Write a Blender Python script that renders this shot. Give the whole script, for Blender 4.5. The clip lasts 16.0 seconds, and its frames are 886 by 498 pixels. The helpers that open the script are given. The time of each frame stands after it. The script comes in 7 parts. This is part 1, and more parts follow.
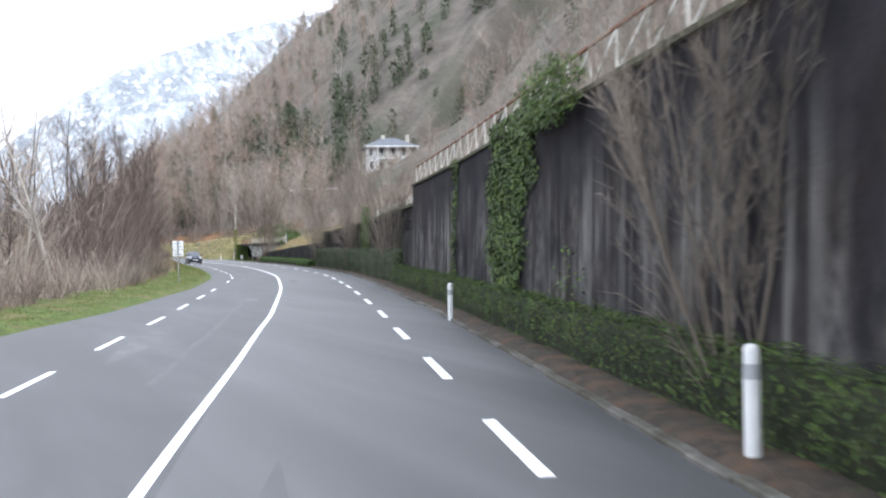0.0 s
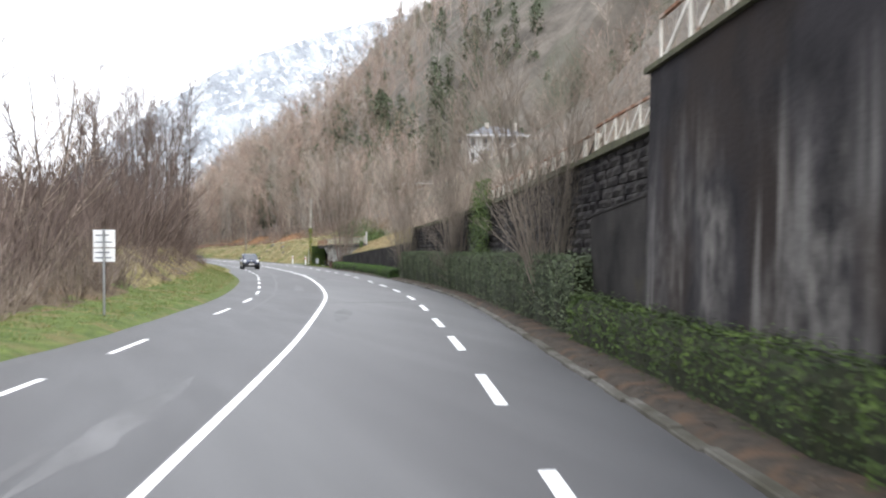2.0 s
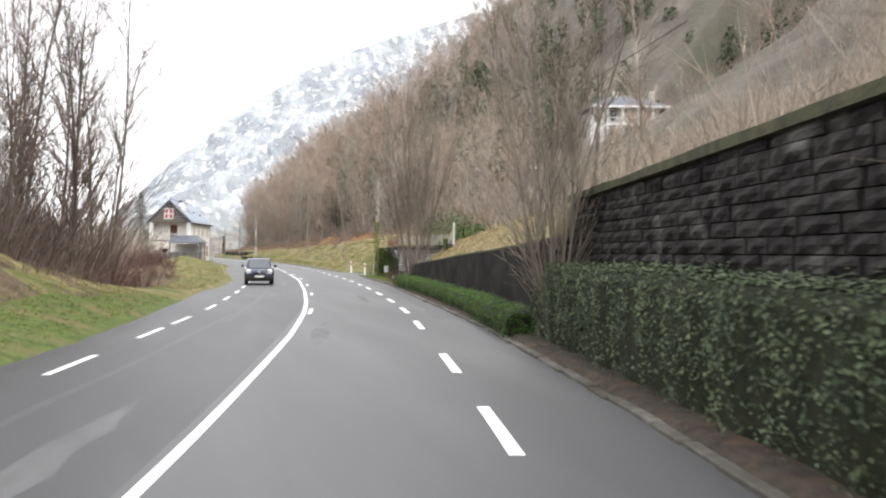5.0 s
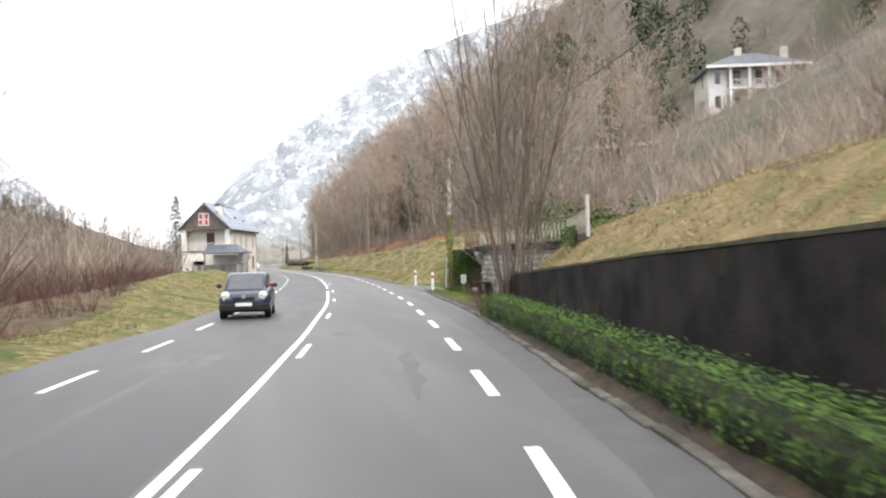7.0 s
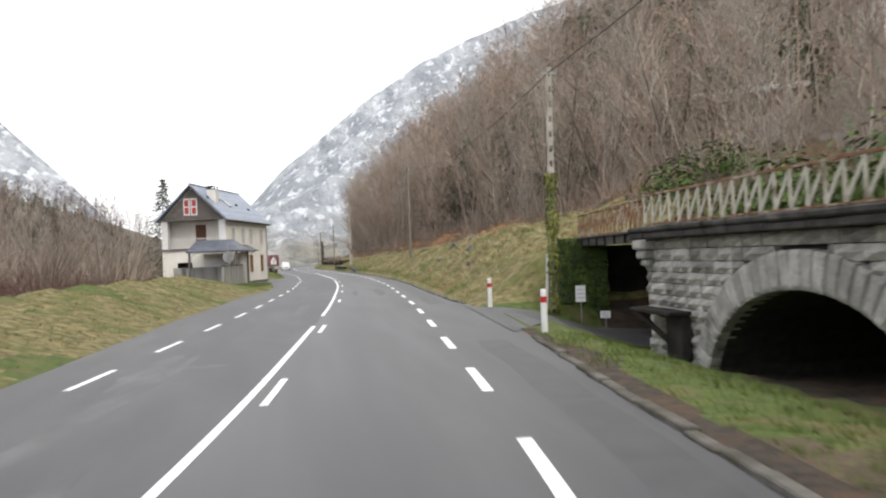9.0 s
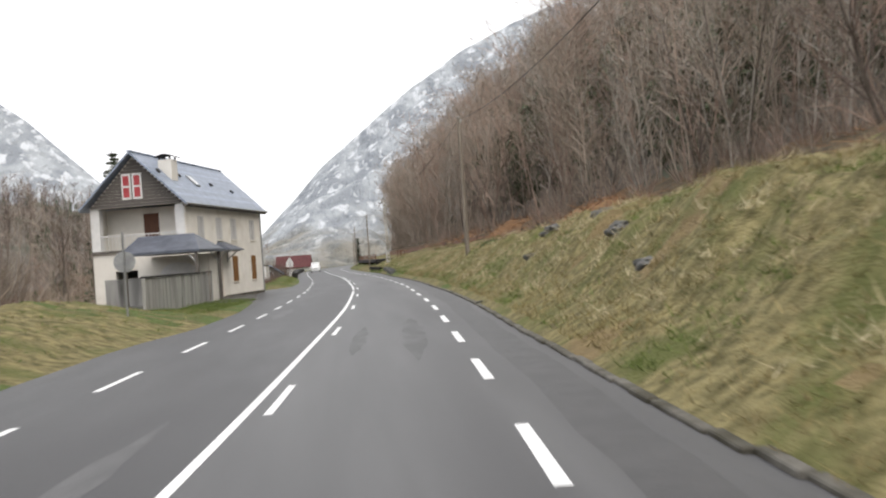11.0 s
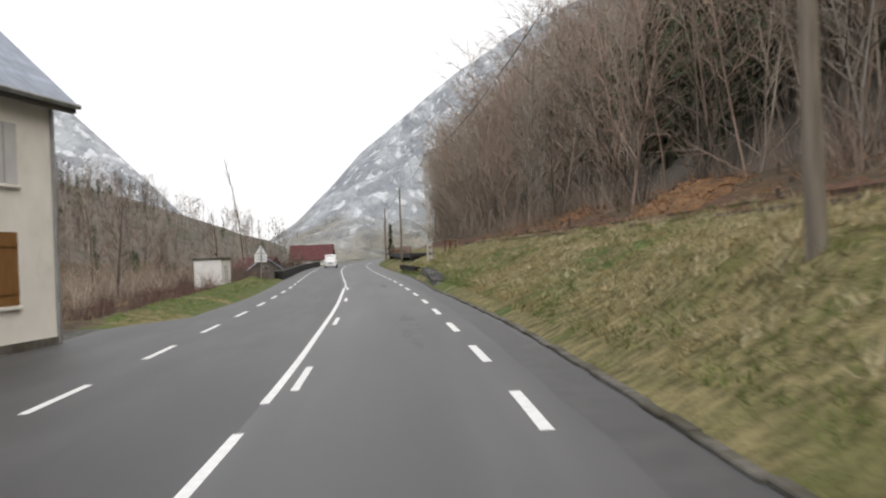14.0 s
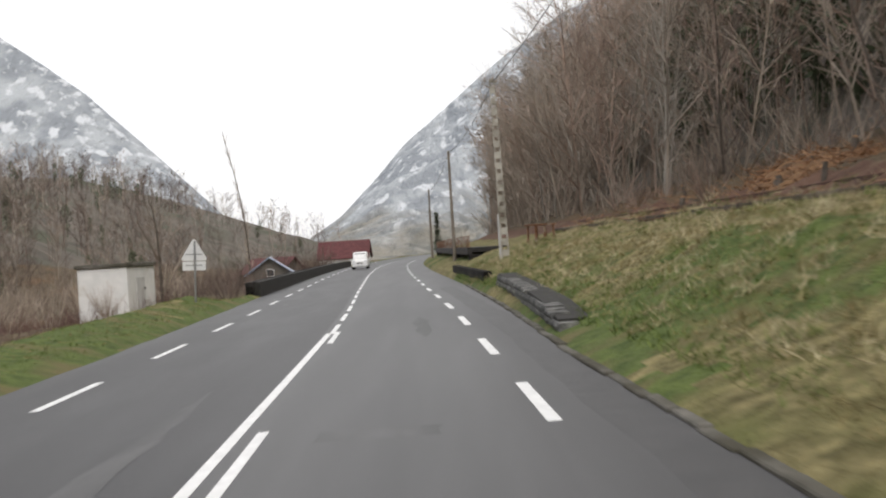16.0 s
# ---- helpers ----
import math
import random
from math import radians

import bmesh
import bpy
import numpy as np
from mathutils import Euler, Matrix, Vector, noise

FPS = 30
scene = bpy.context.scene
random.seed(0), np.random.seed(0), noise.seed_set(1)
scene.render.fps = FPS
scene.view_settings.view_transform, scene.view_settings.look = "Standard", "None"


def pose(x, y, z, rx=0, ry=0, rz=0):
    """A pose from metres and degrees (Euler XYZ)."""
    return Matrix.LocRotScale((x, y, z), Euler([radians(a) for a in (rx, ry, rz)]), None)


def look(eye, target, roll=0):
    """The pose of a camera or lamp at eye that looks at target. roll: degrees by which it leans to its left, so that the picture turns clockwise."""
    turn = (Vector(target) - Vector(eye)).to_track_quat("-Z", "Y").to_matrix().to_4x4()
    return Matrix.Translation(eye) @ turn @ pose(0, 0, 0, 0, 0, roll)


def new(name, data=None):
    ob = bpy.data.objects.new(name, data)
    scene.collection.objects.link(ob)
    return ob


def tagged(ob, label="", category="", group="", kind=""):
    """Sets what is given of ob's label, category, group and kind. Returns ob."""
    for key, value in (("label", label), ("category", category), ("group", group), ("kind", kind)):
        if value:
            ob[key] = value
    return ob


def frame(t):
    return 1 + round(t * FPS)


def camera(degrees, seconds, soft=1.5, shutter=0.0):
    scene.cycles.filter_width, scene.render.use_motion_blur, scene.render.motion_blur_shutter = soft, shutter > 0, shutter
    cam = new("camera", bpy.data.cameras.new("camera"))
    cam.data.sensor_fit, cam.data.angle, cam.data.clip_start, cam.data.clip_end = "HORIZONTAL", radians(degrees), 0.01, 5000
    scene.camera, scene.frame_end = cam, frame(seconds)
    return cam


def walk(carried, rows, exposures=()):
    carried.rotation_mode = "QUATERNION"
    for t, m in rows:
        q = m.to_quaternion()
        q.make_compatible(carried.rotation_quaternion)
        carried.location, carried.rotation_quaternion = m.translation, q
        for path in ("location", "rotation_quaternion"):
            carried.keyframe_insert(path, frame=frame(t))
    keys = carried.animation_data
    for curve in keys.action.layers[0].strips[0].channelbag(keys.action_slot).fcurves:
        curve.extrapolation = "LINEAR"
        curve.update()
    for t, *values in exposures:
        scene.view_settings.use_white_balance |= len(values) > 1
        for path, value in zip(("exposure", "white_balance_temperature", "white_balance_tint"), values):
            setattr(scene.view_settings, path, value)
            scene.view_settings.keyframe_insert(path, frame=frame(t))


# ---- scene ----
cam = camera(48.0, 16.0, soft=2.1, shutter=0.28)
PATH = [
    (0, (3.475, 2.835, 2.107), (4.353, 4.631, 2.092), -1.2),
    (0.5, (6.105, 9.442, 2.063), (6.91, 11.273, 2.063), -1.1),
    (1, (8.613, 16.228, 1.995), (9.371, 18.079, 1.998), -1.0),
    (1.5, (11.069, 23.099, 1.961), (11.797, 24.962, 1.971), -0.6),
    (2, (13.415, 30.076, 1.902), (14.119, 31.948, 1.901), -0.3),
    (2.5, (15.645, 37.081, 1.907), (16.333, 38.959, 1.942), -0.2),
    (3, (17.84, 43.983, 1.876), (18.511, 45.867, 1.875), -0.0),
    (3.5, (19.898, 50.76, 1.929), (20.541, 52.654, 1.953), -0.5),
    (4, (21.848, 57.76, 1.949), (22.457, 59.665, 1.963), 0.3),
    (6.5, (28.989, 85.544, 1.831), (29.39, 87.504, 1.84), -1.5),
    (7, (30.175, 93.2, 1.823), (30.551, 95.164, 1.84), -1.6),
    (7.5, (31.36, 100.922, 1.827), (31.714, 102.89, 1.849), -1.6),
    (8, (32.375, 108.682, 1.87), (32.709, 110.654, 1.882), -1.7),
    (8.5, (33.378, 116.26, 1.939), (33.691, 118.235, 1.955), -2.0),
    (9, (34.28, 124.167, 1.915), (34.562, 126.147, 1.927), -2.4),
    (9.5, (35.053, 131.939, 1.941), (35.306, 133.922, 1.953), -2.7),
    (12, (37.966, 172.218, 1.92), (38.131, 174.212, 1.927), -4.2),
    (12.5, (38.301, 180.585, 1.887), (38.451, 182.579, 1.898), -3.4),
    (13, (38.601, 188.946, 1.901), (38.738, 190.942, 1.911), -2.7),
    (13.5, (38.836, 197.403, 1.934), (38.96, 199.399, 1.945), -2.1),
    (14, (38.955, 205.592, 1.952), (39.064, 207.589, 1.953), -2.2),
    (14.5, (39.054, 213.851, 1.918), (39.144, 215.849, 1.909), -2.6),
    (15, (39.133, 221.938, 1.918), (39.197, 223.937, 1.923), -3.3),
    (15.5, (39.139, 230.183, 1.881), (39.174, 232.182, 1.877), -3.7),
    (16, (39.003, 238.351, 1.864), (39.017, 240.351, 1.859), -3.6),
]
walk(cam, [(t, look(eye, target, roll)) for t, eye, target, roll in PATH],
     exposures=[(0.0, 0.97, 6050, 10), (1.5, 0.98, 6350, 10), (3.5, 0.9, 6750, 10), (7.0, 0.9, 6850, 10), (8.0, 0.88, 6850, 10), (8.5, 0.6, 6850, 10), (9.0, 0.36, 6850, 10), (9.5, 0.27, 6850, 10), (12.5, 0.17, 6950, 10), (13.0, 0.03, 6950, 10), (16.0, -0.02, 6950, 10)])

# ---- light: an overcast sky with a soft, faint sun ----
world = bpy.data.worlds.new("overcast")
scene.world = world
world.use_nodes = True
wn, wl = world.node_tree.nodes, world.node_tree.links
wn.clear()
sky = wn.new("ShaderNodeTexSky")
sky.sky_type, sky.sun_disc = "NISHITA", False
sky.sun_elevation, sky.sun_rotation = radians(45), radians(146)
sky.dust_density, sky.air_density = 6.0, 1.0
veil = wn.new("ShaderNodeMix")
veil.data_type = "RGBA"
veil.inputs[0].default_value = 0.86
veil.inputs[7].default_value = (11.0, 11.3, 12.0, 1)
bg = wn.new("ShaderNodeBackground")
bg.inputs[1].default_value = 0.11
wout = wn.new("ShaderNodeOutputWorld")
wl.new(sky.outputs[0], veil.inputs[6])
wl.new(veil.outputs[2], bg.inputs[0])
wl.new(bg.outputs[0], wout.inputs[0])
sun_data = bpy.data.lights.new("sun", "SUN")
sun_data.energy, sun_data.angle, sun_data.color = 1.1, radians(40), (1.0, 0.97, 0.93)
sun = new("sun", sun_data)
sun.matrix_world = look((60, -40, 80), (20, 20, 0))

# ---- materials ----
def mat(name, c1, c2, scale=3.0, rough=0.85, bump=0.3, bscale=40.0, c3=None, scale3=0.4, mix3=(0.5, 0.65), metal=0.0, spec=0.4, island=0.0, stretch=(1, 1, 1), obj_random=0.0, bdist=0.02, detail=6.0, ramp_at=(0.32, 0.68)):
    """A two-scale surface: a noise from c1 to c2, patches of c3, fine relief."""
    m = bpy.data.materials.new(name)
    m.use_nodes = True
    n, l = m.node_tree.nodes, m.node_tree.links
    b = n["Principled BSDF"]
    b.inputs["Roughness"].default_value, b.inputs["Metallic"].default_value = rough, metal
    b.inputs["Specular IOR Level"].default_value = spec
    geo = n.new("ShaderNodeNewGeometry")
    mp = n.new("ShaderNodeMapping")
    mp.inputs["Scale"].default_value = stretch
    l.new(geo.outputs["Position"], mp.inputs["Vector"])
    t1 = n.new("ShaderNodeTexNoise")
    t1.inputs["Scale"].default_value, t1.inputs["Detail"].default_value = scale, detail
    l.new(mp.outputs[0], t1.inputs["Vector"])
    ramp = n.new("ShaderNodeValToRGB")
    ramp.color_ramp.elements[0].position, ramp.color_ramp.elements[1].position = ramp_at
    ramp.color_ramp.elements[0].color, ramp.color_ramp.elements[1].color = (*c1, 1), (*c2, 1)
    l.new(t1.outputs[0], ramp.inputs[0])
    col = ramp.outputs[0]
    if c3:
        t3 = n.new("ShaderNodeTexNoise")
        t3.inputs["Scale"].default_value, t3.inputs["Detail"].default_value = scale3, 5
        l.new(mp.outputs[0], t3.inputs["Vector"])
        r3 = n.new("ShaderNodeMapRange")
        r3.inputs[1].default_value, r3.inputs[2].default_value = mix3
        l.new(t3.outputs[0], r3.inputs[0])
        mx = n.new("ShaderNodeMix")
        mx.data_type = "RGBA"
        mx.inputs[7].default_value = (*c3, 1)
        l.new(r3.outputs[0], mx.inputs[0])
        l.new(col, mx.inputs[6])
        col = mx.outputs[2]
    if island or obj_random:
        hs = n.new("ShaderNodeHueSaturation")
        r = n.new("ShaderNodeMapRange")
        amount = island or obj_random
        r.inputs[3].default_value, r.inputs[4].default_value = 1 - amount, 1 + amount
        if island:
            l.new(geo.outputs["Random Per Island"], r.inputs[0])
        else:
            l.new(n.new("ShaderNodeObjectInfo").outputs["Random"], r.inputs[0])
        l.new(r.outputs[0], hs.inputs["Value"])
        l.new(col, hs.inputs["Color"])
        col = hs.outputs[0]
    l.new(col, b.inputs["Base Color"])
    if bump:
        t2 = n.new("ShaderNodeTexNoise")
        t2.inputs["Scale"].default_value, t2.inputs["Detail"].default_value = bscale, 4
        l.new(mp.outputs[0], t2.inputs["Vector"])
        bp = n.new("ShaderNodeBump")
        bp.inputs["Strength"].default_value, bp.inputs["Distance"].default_value = bump, bdist
        l.new(t2.outputs[0], bp.inputs["Height"])
        l.new(bp.outputs[0], b.inputs["Normal"])
    return m


M_ASPHALT = mat("asphalt", (0.062, 0.063, 0.066), (0.095, 0.096, 0.1), scale=1.1, rough=0.5, bump=0.5, bscale=180, bdist=0.006, c3=(0.052, 0.052, 0.056), scale3=0.5, mix3=(0.45, 0.7), spec=0.5, detail=9, stretch=(1, 0.07, 1))
M_OLDLANE = mat("older darker asphalt", (0.037, 0.038, 0.041), (0.065, 0.066, 0.07), scale=1.3, rough=0.52, bump=0.6, bscale=150, bdist=0.007, c3=(0.036, 0.036, 0.039), scale3=0.4, mix3=(0.45, 0.65), spec=0.5, detail=9, stretch=(1, 0.16, 1))
M_PATCH = mat("newer asphalt", (0.053, 0.054, 0.057), (0.08, 0.08, 0.083), scale=1.5, rough=0.5, bump=0.5, bscale=160, bdist=0.006)
M_WORN = mat("worn pale asphalt", (0.078, 0.079, 0.082), (0.118, 0.119, 0.123), scale=2.5, rough=0.55, bump=0.5, bscale=160, bdist=0.005, c3=(0.07, 0.071, 0.074), scale3=1.2, mix3=(0.45, 0.6), stretch=(1, 0.3, 1))
M_PAINT = mat("road paint", (0.72, 0.73, 0.74), (0.85, 0.86, 0.87), scale=6, rough=0.6, bump=0.2, bscale=120, bdist=0.003, c3=(0.55, 0.56, 0.57), scale3=9, mix3=(0.6, 0.75))
M_KERB = mat("worn kerb concrete", (0.085, 0.08, 0.068), (0.18, 0.17, 0.15), scale=4, bump=0.6, c3=(0.055, 0.05, 0.034), scale3=0.7, mix3=(0.42, 0.6))
M_DIRT = mat("damp earth", (0.032, 0.025, 0.019), (0.072, 0.057, 0.043), scale=5, rough=0.95, bump=0.9, bscale=25, bdist=0.04, c3=(0.1, 0.062, 0.038), scale3=1.7)
M_GRASS = mat("winter grass", (0.095, 0.083, 0.03), (0.31, 0.265, 0.125), ramp_at=(0.34, 0.66), scale=3.2, rough=0.95, bump=1.0, bscale=16, bdist=0.09, c3=(0.115, 0.13, 0.034), scale3=0.5, mix3=(0.5, 0.7), detail=10)
M_GREEN = mat("green verge grass", (0.048, 0.078, 0.015), (0.12, 0.16, 0.038), scale=3.0, rough=0.95, bump=1.0, bscale=14, bdist=0.08, c3=(0.15, 0.13, 0.055), scale3=0.7)
M_LITTER = mat("leaf litter", (0.068, 0.052, 0.034), (0.15, 0.113, 0.07), scale=1.6, rough=0.95, bump=1.0, bscale=12, bdist=0.1, c3=(0.17, 0.1, 0.052), scale3=0.22, mix3=(0.52, 0.7), detail=10)
M_WOODFLOOR = mat("wooded hillside floor", (0.085, 0.076, 0.064), (0.17, 0.15, 0.128), ramp_at=(0.3, 0.7), scale=0.22, rough=0.97, bump=0.6, bscale=0.5, bdist=0.8, c3=(0.078, 0.085, 0.058), scale3=0.06, mix3=(0.5, 0.68), stretch=(1, 1, 0.7), detail=10)


def streaked_concrete():
    """Soot-dark board-marked concrete with pale lime runs and bleached patches."""
    m = mat("stained concrete wall", (0.011, 0.010, 0.012), (0.036, 0.033, 0.036), scale=0.9, spec=0.15, rough=0.95, bump=0.6, bscale=14, c3=(0.026, 0.02, 0.018), scale3=0.5)
    n, l = m.node_tree.nodes, m.node_tree.links
    b = n["Principled BSDF"]
    dark = b.inputs["Base Color"].links[0].from_socket
    geo = n.new("ShaderNodeNewGeometry")

    def field(scale, stretch, lo, hi, detail=5.0):
        mp, t, r = n.new("ShaderNodeMapping"), n.new("ShaderNodeTexNoise"), n.new("ShaderNodeMapRange")
        mp.inputs["Scale"].default_value = stretch
        t.inputs["Scale"].default_value, t.inputs["Detail"].default_value = scale, detail
        r.inputs[1].default_value, r.inputs[2].default_value = lo, hi
        l.new(geo.outputs["Position"], mp.inputs["Vector"])
        l.new(mp.outputs[0], t.inputs["Vector"])
        l.new(t.outputs[0], r.inputs[0])
        return r.outputs[0]

    def product(a, c):
        k = n.new("ShaderNodeMath")
        k.operation = "MULTIPLY"
        l.new(a, k.inputs[0])
        if isinstance(c, float):
            k.inputs[1].default_value = c
        else:
            l.new(c, k.inputs[1])
        return k.outputs[0]

    runs = product(field(2.3, (1, 1, 0.07), 0.52, 0.66), field(0.5, (1, 1, 0.5), 0.42, 0.62, 3.0))
    sep = n.new("ShaderNodeSeparateXYZ")
    l.new(geo.outputs["Position"], sep.inputs[0])
    low = n.new("ShaderNodeMapRange")
    low.inputs[1].default_value, low.inputs[2].default_value = 3.9, 2.3
    l.new(sep.outputs[2], low.inputs[0])
    bleached = product(product(field(1.1, (1, 1, 0.3), 0.44, 0.72, 9.0), field(3.5, (1, 1, 0.8), 0.3, 0.7, 9.0)), low.outputs[0])
    col = dark
    for fac, tint in ((product(bleached, 0.95), (0.19, 0.18, 0.168, 1)), (product(product(runs, low.outputs[0]), 0.75), (0.27, 0.26, 0.245, 1))):
        mx = n.new("ShaderNodeMix")
        mx.data_type = "RGBA"
        mx.inputs[7].default_value = tint
        l.new(fac, mx.inputs[0])
        l.new(col, mx.inputs[6])
        col = mx.outputs[2]
    l.new(col, b.inputs["Base Color"])
    return m


M_CONCRETE = streaked_concrete()
M_DARKWALL = mat("dark mossy concrete", (0.013, 0.012, 0.012), (0.042, 0.039, 0.037), scale=0.8, spec=0.12, rough=0.95, bump=0.5, bscale=12, stretch=(1, 1, 1.4), c3=(0.055, 0.05, 0.032), scale3=0.6, mix3=(0.6, 0.75), detail=9)
M_COPING = mat("mossy wall top", (0.05, 0.048, 0.03), (0.1, 0.1, 0.055), scale=3, rough=0.95, bump=0.9, bscale=20, bdist=0.04)
M_STONE = mat("black weathered stone", (0.012, 0.011, 0.012), (0.05, 0.046, 0.044), scale=2.2, spec=0.15, rough=0.95, bump=0.9, bscale=9, bdist=0.05, c3=(0.18, 0.175, 0.165), scale3=0.7, mix3=(0.6, 0.78), obj_random=0.35)
M_ASHLAR = mat("grey rusticated ashlar", (0.25, 0.247, 0.24), (0.46, 0.45, 0.43), scale=2.5, rough=0.88, bump=0.9, bscale=10, bdist=0.05, c3=(0.06, 0.058, 0.055), scale3=0.6, mix3=(0.58, 0.74), obj_random=0.25)
M_CORNICE = mat("soot-black cornice stone", (0.022, 0.021, 0.021), (0.075, 0.072, 0.068), scale=2.0, rough=0.92, bump=0.8, bscale=12, bdist=0.04, c3=(0.3, 0.29, 0.27), scale3=0.8, mix3=(0.6, 0.74))
# dark masonry joints; under the arch the same colour is painted shade
M_JOINT_SHADE = mat("dark joints and arch shade", (0.02, 0.02, 0.02), (0.045, 0.043, 0.04), scale=5)
M_RAIL = mat("flaking white rail paint", (0.5, 0.48, 0.43), (0.68, 0.66, 0.6), scale=4, rough=0.7, c3=(0.2, 0.11, 0.06), scale3=2.5, mix3=(0.58, 0.72))
M_RAILG = mat("weathered grey-green rail paint", (0.36, 0.35, 0.29), (0.58, 0.56, 0.48), scale=4, rough=0.8, c3=(0.16, 0.11, 0.07), scale3=2.2, mix3=(0.58, 0.72))
M_RUST = mat("rusty lattice iron", (0.16, 0.07, 0.038), (0.29, 0.15, 0.09), scale=5, rough=0.85, c3=(0.42, 0.36, 0.3), scale3=2.0)
M_OLDRAIL = mat("rusted steel rail", (0.06, 0.035, 0.028), (0.12, 0.065, 0.045), scale=3, rough=0.85, bump=0.4)
M_IRON = mat("dark iron", (0.02, 0.02, 0.022), (0.05, 0.045, 0.042), scale=5, rough=0.6, metal=0.3)
M_BARK = mat("grey bark", (0.075, 0.063, 0.052), (0.16, 0.135, 0.115), scale=4, rough=0.95, bump=0.6, bscale=30, obj_random=0.2)
M_TWIG = mat("bare brown twigs", (0.2, 0.166, 0.136), (0.44, 0.372, 0.312), scale=0.12, rough=0.95, bump=0.0, island=0.3)
M_TWIG_RED = mat("reddish bare twigs", (0.232, 0.17, 0.138), (0.415, 0.308, 0.252), scale=0.12, rough=0.95, bump=0.0, island=0.3)
M_TWIG_MID = mat("grey-brown damp bark and twigs", (0.11, 0.092, 0.074), (0.25, 0.212, 0.175), scale=0.3, rough=0.95, bump=0.0, island=0.3)
M_TWIG_DARK = mat("dark damp twigs", (0.1, 0.076, 0.066), (0.18, 0.138, 0.12), scale=0.3, rough=0.95, bump=0.0, island=0.3)
M_TWIG_WINE = mat("wine-red brush", (0.085, 0.05, 0.044), (0.17, 0.103, 0.09), scale=0.3, rough=0.95, bump=0.0, island=0.3)
M_TWIG_GREY = mat("pale grey twigs", (0.27, 0.243, 0.212), (0.42, 0.385, 0.345), scale=0.3, rough=0.95, bump=0.0, island=0.25)
M_HEDGE_G = mat("green hedge leaves", (0.018, 0.038, 0.006), (0.082, 0.13, 0.02), scale=2.2, rough=0.7, bump=0.0, island=0.45)
M_HEDGE_B = mat("bright green hedge leaves", (0.014, 0.045, 0.006), (0.098, 0.19, 0.022), scale=2.2, rough=0.7, bump=0.0, island=0.45)
M_HEDGE_D = mat("dull grey-green hedge leaves", (0.032, 0.05, 0.022), (0.12, 0.15, 0.076), scale=2.5, rough=0.65, bump=0.0, island=0.45)
# near-black colour stands in for the shade between the leaves
M_HEDGE_SHADE = mat("hedge shade core", (0.012, 0.016, 0.007), (0.03, 0.034, 0.015), scale=6, rough=1.0)
M_IVY = mat("ivy leaves", (0.018, 0.044, 0.006), (0.09, 0.138, 0.02), scale=3, rough=0.6, bump=0.0, island=0.45)
M_EVER = mat("dark evergreen needles", (0.03, 0.042, 0.022), (0.085, 0.105, 0.055), scale=3, rough=0.8, bump=0.0, island=0.4)
M_BLADE_G = mat("green grass blades", (0.075, 0.12, 0.02), (0.15, 0.19, 0.05), scale=1.5, rough=0.8, bump=0.0, island=0.35)
M_BLADE_P = mat("bleached straw", (0.36, 0.3, 0.17), (0.6, 0.53, 0.36), scale=1.2, rough=0.9, bump=0.0, island=0.3)
M_BLADE_D = mat("dry grass blades", (0.18, 0.145, 0.06), (0.36, 0.295, 0.15), scale=1.2, rough=0.9, bump=0.0, island=0.35)
M_BEIGE = mat("weathered beige render", (0.5, 0.47, 0.41), (0.62, 0.585, 0.52), scale=1.0, rough=0.9, bump=0.3, bscale=40, c3=(0.4, 0.37, 0.32), scale3=0.6)
M_IVY_Y = mat("yellow-green ivy", (0.07, 0.09, 0.012), (0.19, 0.2, 0.035), scale=3, rough=0.6, bump=0.0, island=0.4)
M_RENDER = mat("cream house render", (0.78, 0.755, 0.7), (0.87, 0.845, 0.79), scale=1.2, rough=0.9, bump=0.25, bscale=60, c3=(0.62, 0.58, 0.5), scale3=0.7, mix3=(0.55, 0.8))
M_SLATE_D = mat("dark wet slate", (0.07, 0.08, 0.105), (0.13, 0.145, 0.18), scale=2.0, rough=0.45, bump=0.4, bscale=20, spec=0.5)
M_SLATE = mat("blue-grey slate", (0.19, 0.235, 0.32), (0.31, 0.37, 0.48), scale=2.5, rough=0.4, bump=0.4, bscale=20, obj_random=0.2, spec=0.6)
M_PLANK = mat("grey weathered boards", (0.11, 0.1, 0.095), (0.19, 0.175, 0.16), scale=5, rough=0.85, stretch=(1, 1, 6), bump=0.5)
M_OCHRE = mat("ochre painted shutters", (0.2, 0.095, 0.028), (0.27, 0.135, 0.045), scale=3, rough=0.6, stretch=(4, 4, 0.6), bump=0.3)
M_BROWN = mat("brown door wood", (0.1, 0.042, 0.024), (0.16, 0.07, 0.04), scale=4, rough=0.6, stretch=(4, 4, 0.5), bump=0.3)
M_PALE = mat("pale painted wood", (0.5, 0.5, 0.5), (0.6, 0.6, 0.6), scale=2, rough=0.6, bump=0.15)
M_WHITE = mat("white paint", (0.72, 0.73, 0.73), (0.82, 0.82, 0.82), scale=3, rough=0.5, bump=0.1, c3=(0.55, 0.54, 0.5), scale3=1.5, mix3=(0.6, 0.8))
M_REDWIN = mat("red window frame", (0.4, 0.05, 0.06), (0.5, 0.08, 0.09), scale=3, rough=0.5)
M_BANDRED = mat("red reflective band", (0.42, 0.015, 0.02), (0.5, 0.03, 0.03), scale=3, rough=0.4)
M_BANDGREY = mat("grey reflective band", (0.36, 0.37, 0.38), (0.45, 0.46, 0.47), scale=3, rough=0.35)
M_POLEC = mat("pale concrete pole", (0.36, 0.34, 0.3), (0.5, 0.48, 0.43), scale=2, rough=0.9, c3=(0.25, 0.23, 0.19), scale3=1.2)
